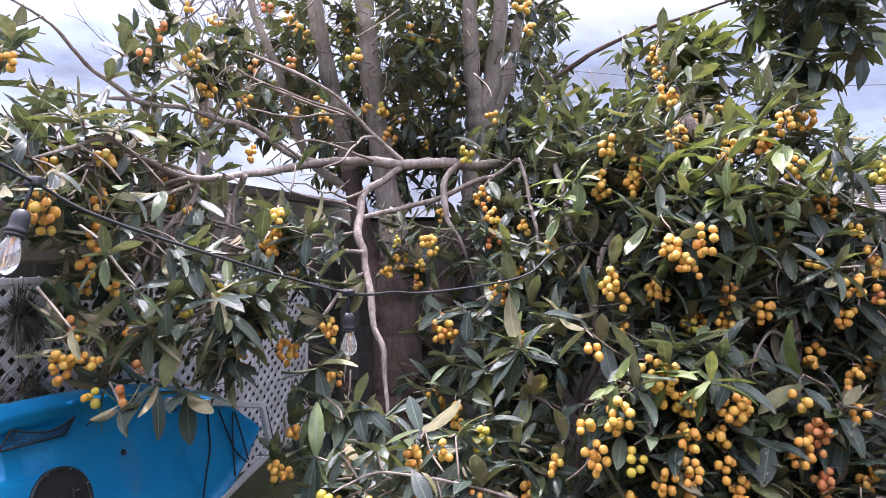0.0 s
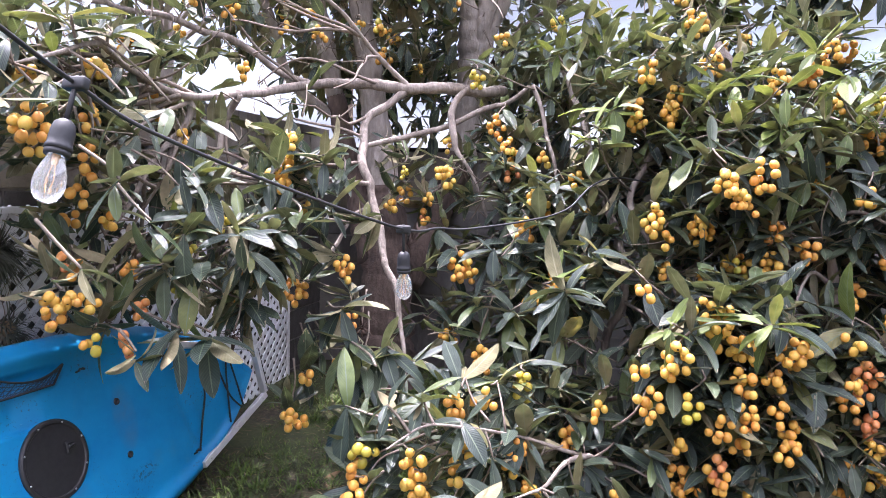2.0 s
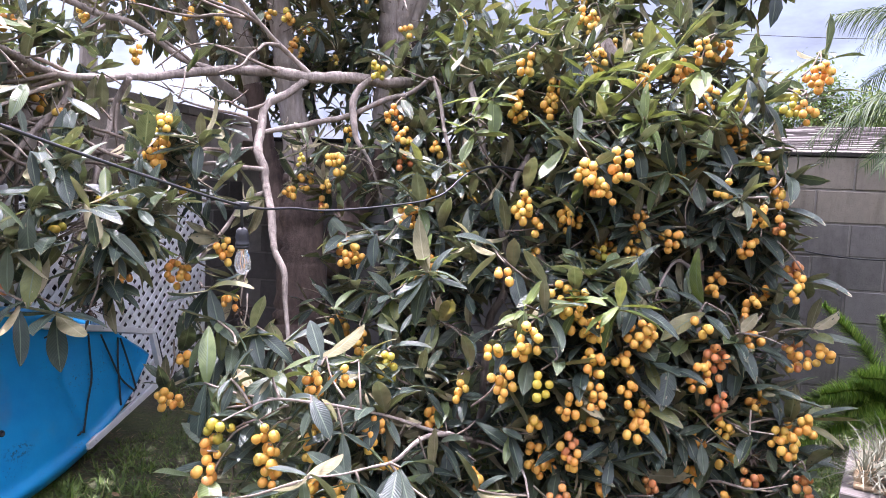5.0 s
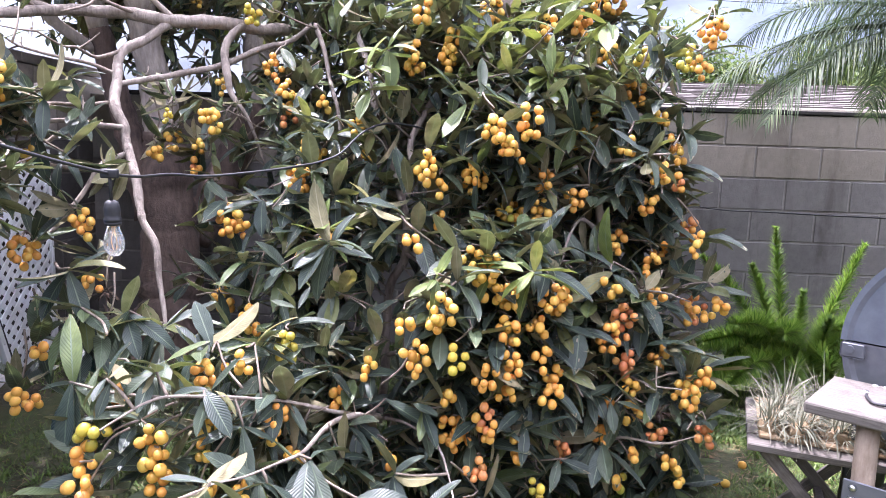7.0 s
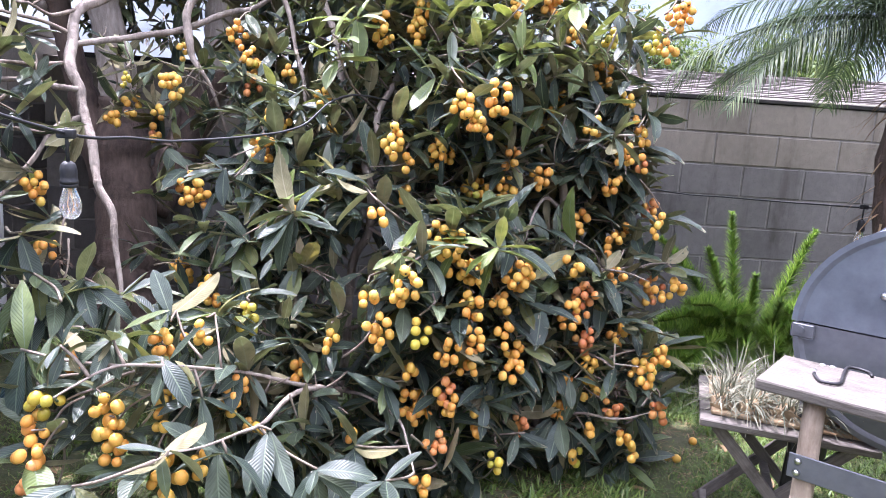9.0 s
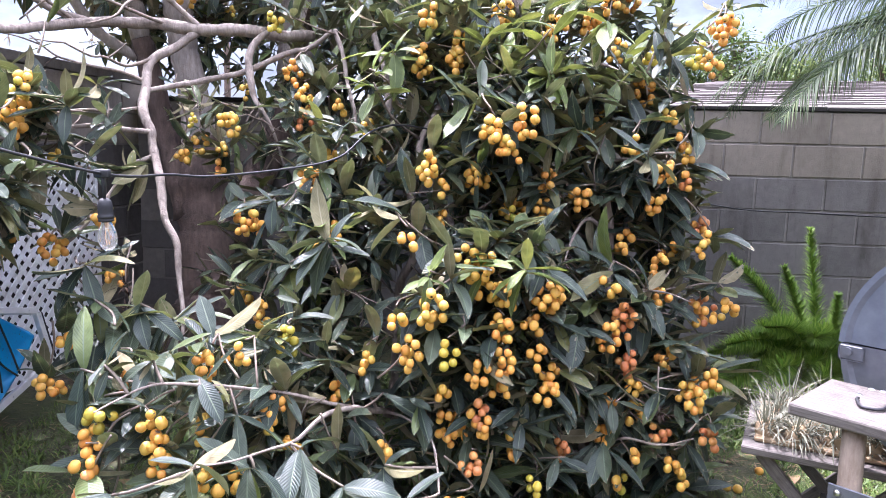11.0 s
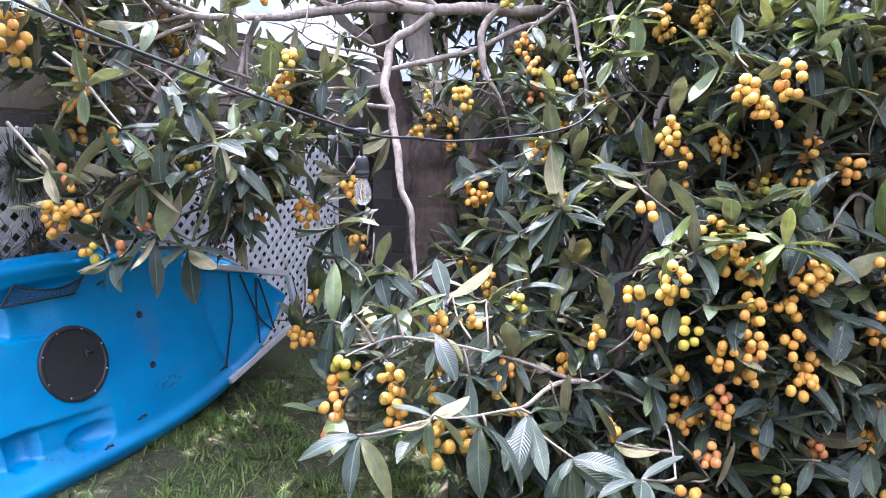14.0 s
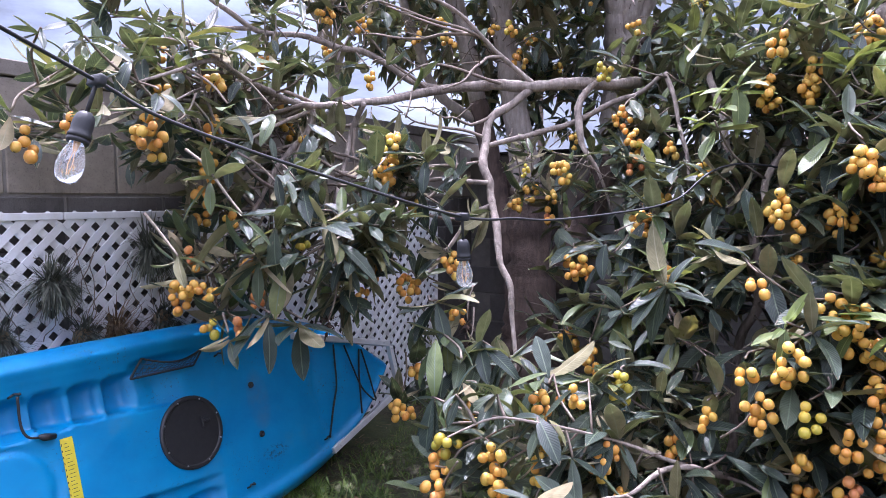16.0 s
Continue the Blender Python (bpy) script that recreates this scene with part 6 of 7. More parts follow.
def build_string():
    pts = WIRE
    bm = bmesh.new()
    path = [Vector(p) for p in smooth_path(pts, 8)]
    tube(bm, path, 0.0036, 8)
    cable = new("light_string_cable", data_from("light_string_cable", bm, M_rubber, True))
    tagged(cable, "black outdoor string light cable sagging between branches", "cable")
    for h, t in BULBS:
        build_bulb((h[0], h[1], h[2]), t)


WIRE = [(-0.60, -1.6, 1.95), (-0.78, -0.5, 1.68), (-0.895, 0.276, 1.547), (-0.928, 0.328, 1.545), (-1.016, 0.489, 1.518), (-1.07, 0.735, 1.445), (-1.036, 0.856, 1.386), (-0.952, 1.156, 1.299), (-0.84, 1.555, 1.203),
        (-0.831, 1.85, 1.192), (-0.772, 2.00, 1.185), (-0.618, 2.25, 1.208), (-0.507, 2.40, 1.244), (-0.309, 2.65, 1.368), (0.30, 3.40, 1.20), (1.175, 3.774, 1.026), (1.524, 3.578, 1.02), (1.816, 3.312, 1.032), (1.985, 3.084, 1.052), (2.236, 2.699, 1.129), (2.5, 1.2, 1.6)]
BULBS = [((-1.07, 0.735, 1.445), -20.0), ((-0.84, 1.555, 1.203), 4.0), ((1.93, 3.15, 1.045), 0.0)]
build_string()


# ---- air plants tied to the lattice ----
def tuft(sheaf, c, n, length, width, r, face=(1, 0, 0.2), wild=1.0, droop=0.5):
    f = Vector(face).normalized()
    for k in range(n):
        d = Vector((r.gauss(0, 1), r.gauss(0, 1), r.gauss(0, 1))).normalized() * wild + f * 0.8
        blade(sheaf, Vector(c) + Vector((r.uniform(-1, 1), r.uniform(-1, 1), r.uniform(-1, 1))) * 0.02, d, length * r.uniform(0.5, 1.15), width * r.uniform(0.6, 1.2), droop * r.uniform(-0.3, 1.3), 4)


def air_plant(name, c, n, length, mat, label, face=(1, 0, 0.15), width=0.007, wild=1.0, droop=0.5, seed=1, group="air plants on the lattice", cat="air plant"):
    r = random.Random(seed)
    sh = Sheaf()
    tuft(sh, (0, 0, 0), n, length, width, r, face, wild, droop)
    root = thing(name, pose(*c), label, cat, group)
    ob = part("foliage", sh.mesh("foliage", [mat]), None, root)
    bm = bmesh.new()
    bmesh.ops.create_icosphere(bm, subdivisions=2, radius=0.034)
    for vv in bm.verts:
        vv.co *= 1 + 0.3 * noise.noise(vv.co * 60)
    part("root_clump", bm, M_dry, root)
    return root


AX = XL + 0.075
for i, (y, z, n, ln, mt) in enumerate([(1.10, 1.005, 330, 0.115, M_air_green), (1.35, 0.955, 480, 0.115, M_air_green), (1.735, 1.05, 500, 0.125, M_air_green), (2.32, 0.93, 200, 0.12, M_air_green), (0.62, 0.98, 260, 0.13, M_air_green)]):
    air_plant("air_plant", (AX, y, z), round(n * 1.4), ln * 1.2, mt, "spiky grey-green air plant tied to white lattice", width=0.0085, droop=1.1, seed=40 + i)
for i, (y, z, n, ln) in enumerate([(1.05, 0.83, 220, 0.13), (1.17, 0.80, 220, 0.13), (1.45, 0.76, 240, 0.14), (1.58, 0.77, 240, 0.15), (1.78, 0.78, 200, 0.14), (2.05, 0.76, 120, 0.13)]):
    air_plant("hanging_plant", (AX, y, z), n, ln, M_dry if i == 3 else M_air_green, "withered strappy plant hanging on the lattice", seed=60 + i, droop=0.9, group="withered plants on the lattice", cat="plant")


def lattice_vine():
    r = random.Random(8)
    bm = bmesh.new()
    for k in range(16):
        y, z = r.uniform(1.1, 1.95), r.uniform(0.7, 0.85)
        pts = [(AX - 0.03, y, z)]
        for s in range(5):
            pts.append((AX - 0.02 + r.uniform(-0.01, 0.03), pts[-1][1] + r.uniform(-0.05, 0.05), pts[-1][2] + r.uniform(0.02, 0.09)))
        tube(bm, [Vector(p[:3]) for p in smooth_path(pts, 3)], 0.0016, 4)
    return tagged(new("vine", data_from("vine", bm, M_twig)), "thin wiry stems climbing the white lattice", "vine")


lattice_vine()


# ---- folding table with grey air plants ----
M_grey_wood = Nodes("weathered_wood")
_v = M_grey_wood.coords((3, 26, 26))
_g = M_grey_wood.noise(_v, 6, 6, 0.65)
_s = M_grey_wood.ramp(M_grey_wood.noise(M_grey_wood.coords(), 9, 5, 0.7), [(0.52, (1, 1, 1)), (0.68, (0.55, 0.53, 0.5))])
M_grey_wood.set(Base_Color=M_grey_wood.mix(1.0, M_grey_wood.ramp(_g, [(0.3, (0.068, 0.058, 0.050)), (0.7, (0.150, 0.132, 0.117))]), _s, "MULTIPLY"), Roughness=0.88)
M_grey_wood.bump(_g, 0.5, 0.003)
M_grey_wood = M_grey_wood.mat
M_brown_wood = bark_material("brown_wood", (0.16, 0.115, 0.08), (0.36, 0.29, 0.22), 40, 0.3)


def frame2(p, ax):
    """A pose at p with local x along ax on the flat."""
    a = Vector((ax[0], ax[1], 0)).normalized()
    return Matrix(((a.x, -a.y, 0, p[0]), (a.y, a.x, 0, p[1]), (0, 0, 1, p[2]), (0, 0, 0, 1)))


def build_table():
    W, D, H = 0.48, 0.43, 0.46
    t = thing("folding_table", frame2((TABLE[0], TABLE[1], 0), TABLE_AX), "weathered grey wooden folding side table with crossed legs", "table")
    n = 5
    for k in range(n):
        bm = bmesh.new()
        box(bm, 0, W, D * k / n + 0.002, D * (k + 1) / n - 0.002, H - 0.022, H, 0.003)
        part("top_slat", bm, M_grey_wood, t)
    for y in (0.05, D - 0.05):
        for s in (0, 1):
            bm = bmesh.new()
            a, b = Vector((0.05 if s == 0 else W - 0.05, y + 0.022 * s, H - 0.03)), Vector((W - 0.04 if s == 0 else 0.04, y + 0.022 * s, 0.005))
            L = (b - a).length
            box(bm, 0, L, -0.009, 0.009, -0.017, 0.017, 0.002)
            leg = part("leg", bm, M_grey_wood, t)
            d = (b - a).normalized()
            leg.matrix_local = Matrix.Translation(a) @ Matrix((d, Vector((0, 1, 0)), d.cross(Vector((0, 1, 0))))).transposed().to_4x4()
    for x, z in ((0.06, 0.05), (W - 0.06, 0.05), (W / 2, 0.20)):
        bm = bmesh.new()
        box(bm, x - 0.012, x + 0.012, 0.07, D - 0.055, z - 0.01, z + 0.01, 0.002)
        part("crossbar", bm, M_grey_wood, t)
    r = random.Random(5)
    for i, (x, y, s) in enumerate([(0.06, 0.10, 0.85), (0.14, 0.09, 0.8), (0.44, 0.16, 0.7), (0.43, 0.30, 0.9), (0.24, 0.10, 0.7), (0.33, 0.10, 0.75), (0.41, 0.11, 0.6), (0.08, 0.20, 1.0), (0.18, 0.19, 0.9), (0.28, 0.20, 0.9), (0.38, 0.22, 0.9), (0.11, 0.31, 1.1), (0.23, 0.31, 1.1), (0.35, 0.33, 1.2)]):
        p = t.matrix_world @ Vector((x, y, H + 0.028))
        air_plant("air_plant", p, 120, 0.155 * s, M_air, "silvery curling air plant in a tray", (0, -0.15, 0.7), 0.0062, 1.0, 1.3, 80 + i, "air plants on the table")
    bm = bmesh.new()
    box(bm, 0.03, 0.45, 0.05, 0.40, H + 0.002, H + 0.016, 0.004)
    for k in range(40):
        x, y = r.uniform(0.05, 0.43), r.uniform(0.04, 0.38)
        tube(bm, [(x, y, H + 0.012), (x + r.uniform(-0.05, 0.05), y + r.uniform(-0.05, 0.05), H + 0.024)], 0.003, 4)
    tr = new("tray", data_from("tray", bm, M_dry))
    tr.matrix_world = t.matrix_world
    tagged(tr, "shallow tray of dark dry debris on table", "tray")


TABLE, TABLE_AX = (0.781, 2.009), (0.93, -0.367)
build_table()


# ---- barrel grill with a wooden side shelf ----
M_grill = Nodes("grill_steel")
_v = M_grill.coords()
_n = M_grill.noise(_v, 7, 6, 0.65)
M_grill.set(Base_Color=M_grill.ramp(_n, [(0.35, (0.095, 0.107, 0.132)), (0.6, (0.145, 0.163, 0.195)), (0.8, (0.19, 0.197, 0.21))]), Metallic=0.25,
            Roughness=M_grill.ramp(M_grill.noise(_v, 22, 4), [(0.3, (0.35, 0.35, 0.35)), (0.7, (0.6, 0.6, 0.6))]))
M_grill.bump(_n, 0.15, 0.003)
M_grill = M_grill.mat
M_dark_steel = simple("dark_steel", (0.022, 0.022, 0.025), (0.06, 0.058, 0.06), 40, 0.5, 0.5, 0.2)
M_grey_steel = simple("painted_steel", (0.09, 0.095, 0.11), (0.15, 0.155, 0.17), 30, 0.5, 0.4, 0.15)


def half_drum(bm, r, length, top, lip=0.006):
    """Half a closed barrel along +y, end plate at y = 0."""
    seg = 28
    a0 = 0 if top else math.pi
    arcs = []
    for y, rr in ((0.010, 0.0001), (0.010, r * 0.5), (0.010, r * 0.93), (0.0, r * 0.97), (0.0, r + lip), (0.014, r + lip), (0.016, r), (length - 0.016, r), (length - 0.014, r + lip), (length, r + lip), (length, 0.0001)):
        arcs.append([bm.verts.new((rr * math.cos(a0 + math.pi * k / seg), y, rr * math.sin(a0 + math.pi * k / seg))) for k in range(seg + 1)])
    for p, q in zip(arcs, arcs[1:]):
        for k in range(seg):
            bm.faces.new((p[k], p[k + 1], q[k + 1], q[k]))
    return bm


def build_grill():
    ax = Vector((GRILL_AX[0], GRILL_AX[1], 0)).normalized()      # along the barrel, away from the shelf
    side = Vector((ax.y, -ax.x, 0))
    g = thing("barrel_grill", Matrix(((side.x, ax.x, 0, GRILL[0]), (side.y, ax.y, 0, GRILL[1]), (0, 0, 1, 0), (0, 0, 0, 1))), "blue-grey steel barrel grill with weathered wooden shelf", "grill")
    zc, r = GRILL[2], 0.315
    bm = half_drum(bmesh.new(), r, 0.75, True)
    lid = part("lid", bm, M_grill, g, "dented blue-grey steel lid")
    lid.location = (0.066, 0, zc + 0.002)
    bm = half_drum(bmesh.new(), r - 0.006, 0.75, False)
    tank = part("firebox", bm, M_grey_steel, g)
    tank.location = (0.066, 0, zc - 0.002)
    for x, z, par in ((-0.10, 0.115, lid), (-0.05, -0.03, tank), (0.08, 0.10, lid), (0.10, -0.03, tank)):
        bm = bmesh.new()
        tube(bm, [(x, 0.012, z), (x, -0.002, z), (x, -0.006, z)], [0.011, 0.010, 0.006], 10)
        part("bolt", bm, M_screw, par, "", True)
    bm = bmesh.new()
    box(bm, -r - 0.004, -r + 0.06, -0.004, 0.004, -0.045, 0.002, 0.006)
    tube(bm, [(-r + 0.022, -0.012, -0.018), (-r + 0.022, 0.004, -0.018)], 0.011, 10)
    part("hinge", bm, M_grey_steel, tank)
    bm = bmesh.new()
    box(bm, -0.25, 0.55, -0.341, -0.045, BOARD_Z - 0.030, BOARD_Z, 0.006, 2)
    shelf = part("shelf_board", bm, M_grey_wood, g, "weathered grey wooden shelf board")
    bm = bmesh.new()
    pts = [(-0.145, -0.175, 0.004), (-0.140, -0.20, 0.006), (-0.116, -0.243, 0.006), (-0.078, -0.225, 0.006), (-0.082, -0.14, 0.007), (-0.086, -0.055, 0.007), (-0.062, -0.040, 0.007), (-0.034, -0.050, 0.006), (-0.024, -0.075, 0.004)]
    hook = [Vector((x, y, z + BOARD_Z)) for x, y, z in pts]
    tube(bm, [Vector(p[:3]) for p in smooth_path([tuple(h) for h in hook], 4)], 0.0042, 8)
    part("wire_handle", bm, M_dark_steel, shelf, "bent dark wire handle", True)
    for x, y in ((-0.146, -0.06), (-0.121, -0.055), (-0.155, -0.135)):
        bm = bmesh.new()
        tube(bm, [(x, y, BOARD_Z), (x, y, BOARD_Z + 0.003)], [0.009, 0.006], 10)
        part("screw_head", bm, M_screw, shelf)
    for x, y in ((-0.113, -0.29), (0.42, -0.29)):
        bm = bmesh.new()
        tube(bm, [(x, y, 0.0), (x + 0.004, y, 0.3), (x, y, BOARD_Z - 0.034)], [0.026, 0.027, 0.026], 12)
        part("post", bm, M_brown_wood, g, "worn round wooden post", True)
    bm = bmesh.new()
    box(bm, -0.148, 0.45, -0.324, -0.318, 0.44, 0.505, 0.002)
    rail = part("brace", bm, M_grey_steel, g, "grey steel brace strip")
    for x in (-0.125,):
        for z in (0.457, 0.488):
            bm = bmesh.new()
            tube(bm, [(x, -0.324, z), (x, -0.332, z)], [0.009, 0.007], 8)
            part("bolt", bm, M_screw, rail, "", True)
    for x, y in ((-0.22, 0.06), (0.22, 0.06), (-0.22, 0.68), (0.22, 0.68)):
        bm = bmesh.new()
        tube(bm, [(x, y, 0.0), (x * 0.9, y, zc - 0.16)], 0.017, 10)
        part("leg", bm, M_dark_steel, g, "", True)


BOARD_Z = 0.68
GRILL, GRILL_AX = (1.214, 1.86, 0.775), (0.66, 0.75)
build_grill()


# ---- foxtail fern by the back wall ----
def plume(sheaf, base, tip, bend, r, n=520, thick=0.042):
    a, b = Vector(base), Vector(tip)
    mid = (a + b) / 2 + Vector(bend)
    path = [Vector(p[:3]) for p in smooth_path([tuple(a), tuple(mid), tuple(b)], 14)]
    for k in range(n):
        t = r.random() ** 0.85
        i = min(len(path) - 2, int(t * (len(path) - 1)))
        f = t * (len(path) - 1) - i
        p = path[i].lerp(path[i + 1], f)
        d = (path[i + 1] - path[i]).normalized()
        out = Vector((r.gauss(0, 1), r.gauss(0, 1), r.gauss(0, 1)))
        out = (out - d * out.dot(d)).normalized()
        w = thick * (0.35 + 1.1 * min(1.0, t * 4)) * max(0.05, (1 - t)) ** 0.42
        blade(sheaf, p, (out + d * 0.7), w * r.uniform(0.75, 1.15) + 0.008, 0.0075, 0.0, 2)


def build_fern():
    r = random.Random(6)
    root = thing("foxtail_fern", pose(*FERN), "bright green foxtail fern with upright fluffy plumes", "fern")
    base = Vector((0, 0, 0.02))
    tips = [(-0.58, 0.02, 0.74), (-0.30, 0.02, 0.70), (-0.14, 0.12, 0.90), (-0.06, -0.1, 0.58), (0.30, 0.0, 0.84), (0.52, 0.0, 0.73), (0.22, -0.2, 0.55),
            (-0.55, -0.35, 0.28), (-0.35, -0.45, 0.22), (-0.10, -0.50, 0.26), (0.15, -0.50, 0.30), (0.38, -0.45, 0.30), (-0.70, -0.15, 0.25), (0.60, -0.30, 0.35), (-0.30, -0.30, 0.38), (0.05, -0.30, 0.42), (0.28, -0.25, 0.45), (-0.48, -0.2, 0.42), (-0.75, -0.4, 0.12), (0.5, -0.5, 0.15), (-0.68, -0.38, 0.36), (-0.52, -0.38, 0.46), (-0.28, -0.40, 0.42), (-0.05, -0.38, 0.50), (-0.60, -0.55, 0.20), (-0.35, -0.60, 0.16), (-0.12, -0.6, 0.2)]
    for tp in tips:
        sh = Sheaf()
        b = base + Vector((tp[0] * 0.08 - 0.02, tp[1] * 0.2, 0))
        low = tp[2] < 0.5
        plume(sh, b, tp, (tp[0] * 0.05, tp[1] * 0.1, 0.16 if low else 0.06 * abs(tp[0]) / 0.3), r, 1300, 0.095 if low else 0.072)
        part("plume", sh.mesh("plume", [M_fern]), None, root)


FERN = (1.86, 3.88, 0.0)
build_fern()


# ---- palm beside the back wall ----
def frond(root, base, az, rise, length, r, droop):
    """A feather frond: arching rib with long narrow leaflets."""
    d = Vector((math.cos(az) * math.cos(rise), math.sin(az) * math.cos(rise), math.sin(rise)))
    p, pts = Vector(base), []
    n = 26
    for k in range(n + 1):
        pts.append(p.copy())
        p = p + d * (length / n)
        d = (d + Vector((0, 0, -droop / n * (0.6 + 1.8 * k / n)))).normalized()
    bm = bmesh.new()
    tube(bm, pts, [0.008 * (1 - 0.85 * k / n) for k in range(n + 1)], 5)
    rib = part("frond", bm, M_palm, root, "", True)
    sh = Sheaf()
    for k in range(2, n + 1):
        for half in (0, 0.33, 0.67):
            q = pts[k - 1].lerp(pts[k], half)
            d = (pts[k] - pts[k - 1]).normalized()
            s = d.cross(Vector((0, 0, 1))).normalized()
            up = s.cross(d)
            ln = 0.29 * math.sin(math.pi * min(1.0, 0.12 + 0.86 * k / n)) ** 0.6 + 0.03
            for sg in (-1, 1):
                dr = s * sg * 0.85 + d * 0.75 + up * r.uniform(0.0, 0.25)
                blade(sh, q, dr, ln * r.uniform(0.85, 1.1), 0.0075, r.uniform(0.7, 1.8), 5, 0, up)
    part("feather", sh.mesh("feather", [M_palm]), None, rib)


def build_palm(loc, top, label, count=16, size=1.15, seed=9):
    r = random.Random(seed)
    root = thing("palm", pose(*loc), label, "palm tree")
    bm = bmesh.new()
    n = 16
    tube(bm, [(0.02 * math.sin(k), 0, top * k / n) for k in range(n + 1)], [0.045 + 0.010 * (k % 2) for k in range(n + 1)], 12)
    part("trunk", bm, M_trunk, root)
    sh = Sheaf()
    for k in range(150):
        a, z = r.uniform(0, 6.28), r.uniform(0.35, top)
        blade(sh, (0.05 * math.cos(a), 0.05 * math.sin(a), z), (math.cos(a), math.sin(a), r.uniform(-0.9, 0.4)), r.uniform(0.06, 0.22), 0.010, 0.6, 3)
    ob = part("dry_fibres", sh.mesh("dry_fibres", [M_dry]), None, root, "dry brown fibres and leaf stubs")
    tagged(ob, kind="stuff")
    for k in range(count):
        az = 2 * math.pi * k / count + r.uniform(-0.12, 0.12)
        frond(root, (0, 0, top), az, r.uniform(0.0, 0.9), size * r.uniform(0.8, 1.05), r, r.uniform(0.4, 1.2))
    return root


build_palm((1.99, 3.1, 0.0), 1.84, "small feather palm with arching green fronds", 38, 1.25, 9)


# ---- neighbour's house, far trees, overhead line ----
M_shingle = simple("shingle", (0.06, 0.049, 0.043), (0.13, 0.109, 0.096), 40, 0.9, 0, 0.5, 0.004, 3.0)
M_fascia = simple("cream_fascia", (0.36, 0.31, 0.24), (0.46, 0.41, 0.33), 8, 0.7, 0, 0.1)
M_stucco = simple("stucco", (0.42, 0.38, 0.32), (0.55, 0.50, 0.43), 90, 0.95, 0, 0.4)


def build_house():
    h = thing("neighbour_house", pose(1.5, 7.0, 0, 0, 0, -7) @ pose(-1.5, -7.0, 0), "low neighbouring house with brown shingle roof and cream fascia", "house")
    x0, x1, y0, ez = 0.2, 13.0, 7.0, HOUSE_EAVE
    bm = bmesh.new()
    box(bm, x0 + 0.5, x1 - 0.5, y0 + 0.5, y0 + 8, -1.0, ez - 0.05)
    part("wall", bm, M_stucco, h)
    rows, rise, run = 16, 0.50, 2.6
    bm = bmesh.new()
    pts = [(x0, y0 + 0.02, ez - 0.02), (x1, y0 + 0.02, ez - 0.02), (x1 - 2, y0 + run, ez + rise - 0.03), (x0 + 2.2, y0 + run, ez + rise - 0.03), (x0, y0 + 2 * run, ez - 0.02), (x1, y0 + 2 * run, ez - 0.02)]
    vv = [bm.verts.new(p) for p in pts]
    for f in ((0, 1, 2, 3), (3, 2, 5, 4), (0, 3, 4), (1, 5, 2), (0, 4, 5, 1)):
        bm.faces.new([vv[i] for i in f])
    roof = part("roof", bm, M_shingle, h, "brown asphalt shingle roof")
    r = random.Random(2)
    for k in range(rows):
        a, b = k / rows, (k + 1.15) / rows
        xa, xb = x0 + 2.2 * a, x1 - 2 * a
        bm = bmesh.new()
        x = xa
        while x < xb:
            w = r.uniform(0.28, 0.36)
            x2 = min(xb, x + w)
            lift = r.uniform(0.010, 0.022)
            q = [bm.verts.new(p) for p in ((x, y0 + run * a, ez + rise * a), (x2, y0 + run * a, ez + rise * a), (x2, y0 + run * a, ez + rise * a + lift), (x, y0 + run * a, ez + rise * a + lift),
                                           (x2, y0 + run * b, ez + rise * b + 0.003), (x, y0 + run * b, ez + rise * b + 0.003))]
            bm.faces.new((q[0], q[1], q[2], q[3]))
            bm.faces.new((q[3], q[2], q[4], q[5]))
            x = x2
        part("shingle_course", bm, M_shingle, roof)
    bm = bmesh.new()
    box(bm, x0 - 0.02, x1, y0 - 0.03, y0 + 0.0, ez - 0.15, ez + 0.012, 0.004)
    part("fascia", bm, M_fascia, h, "cream painted fascia board")


HOUSE_EAVE = 1.765
build_house()


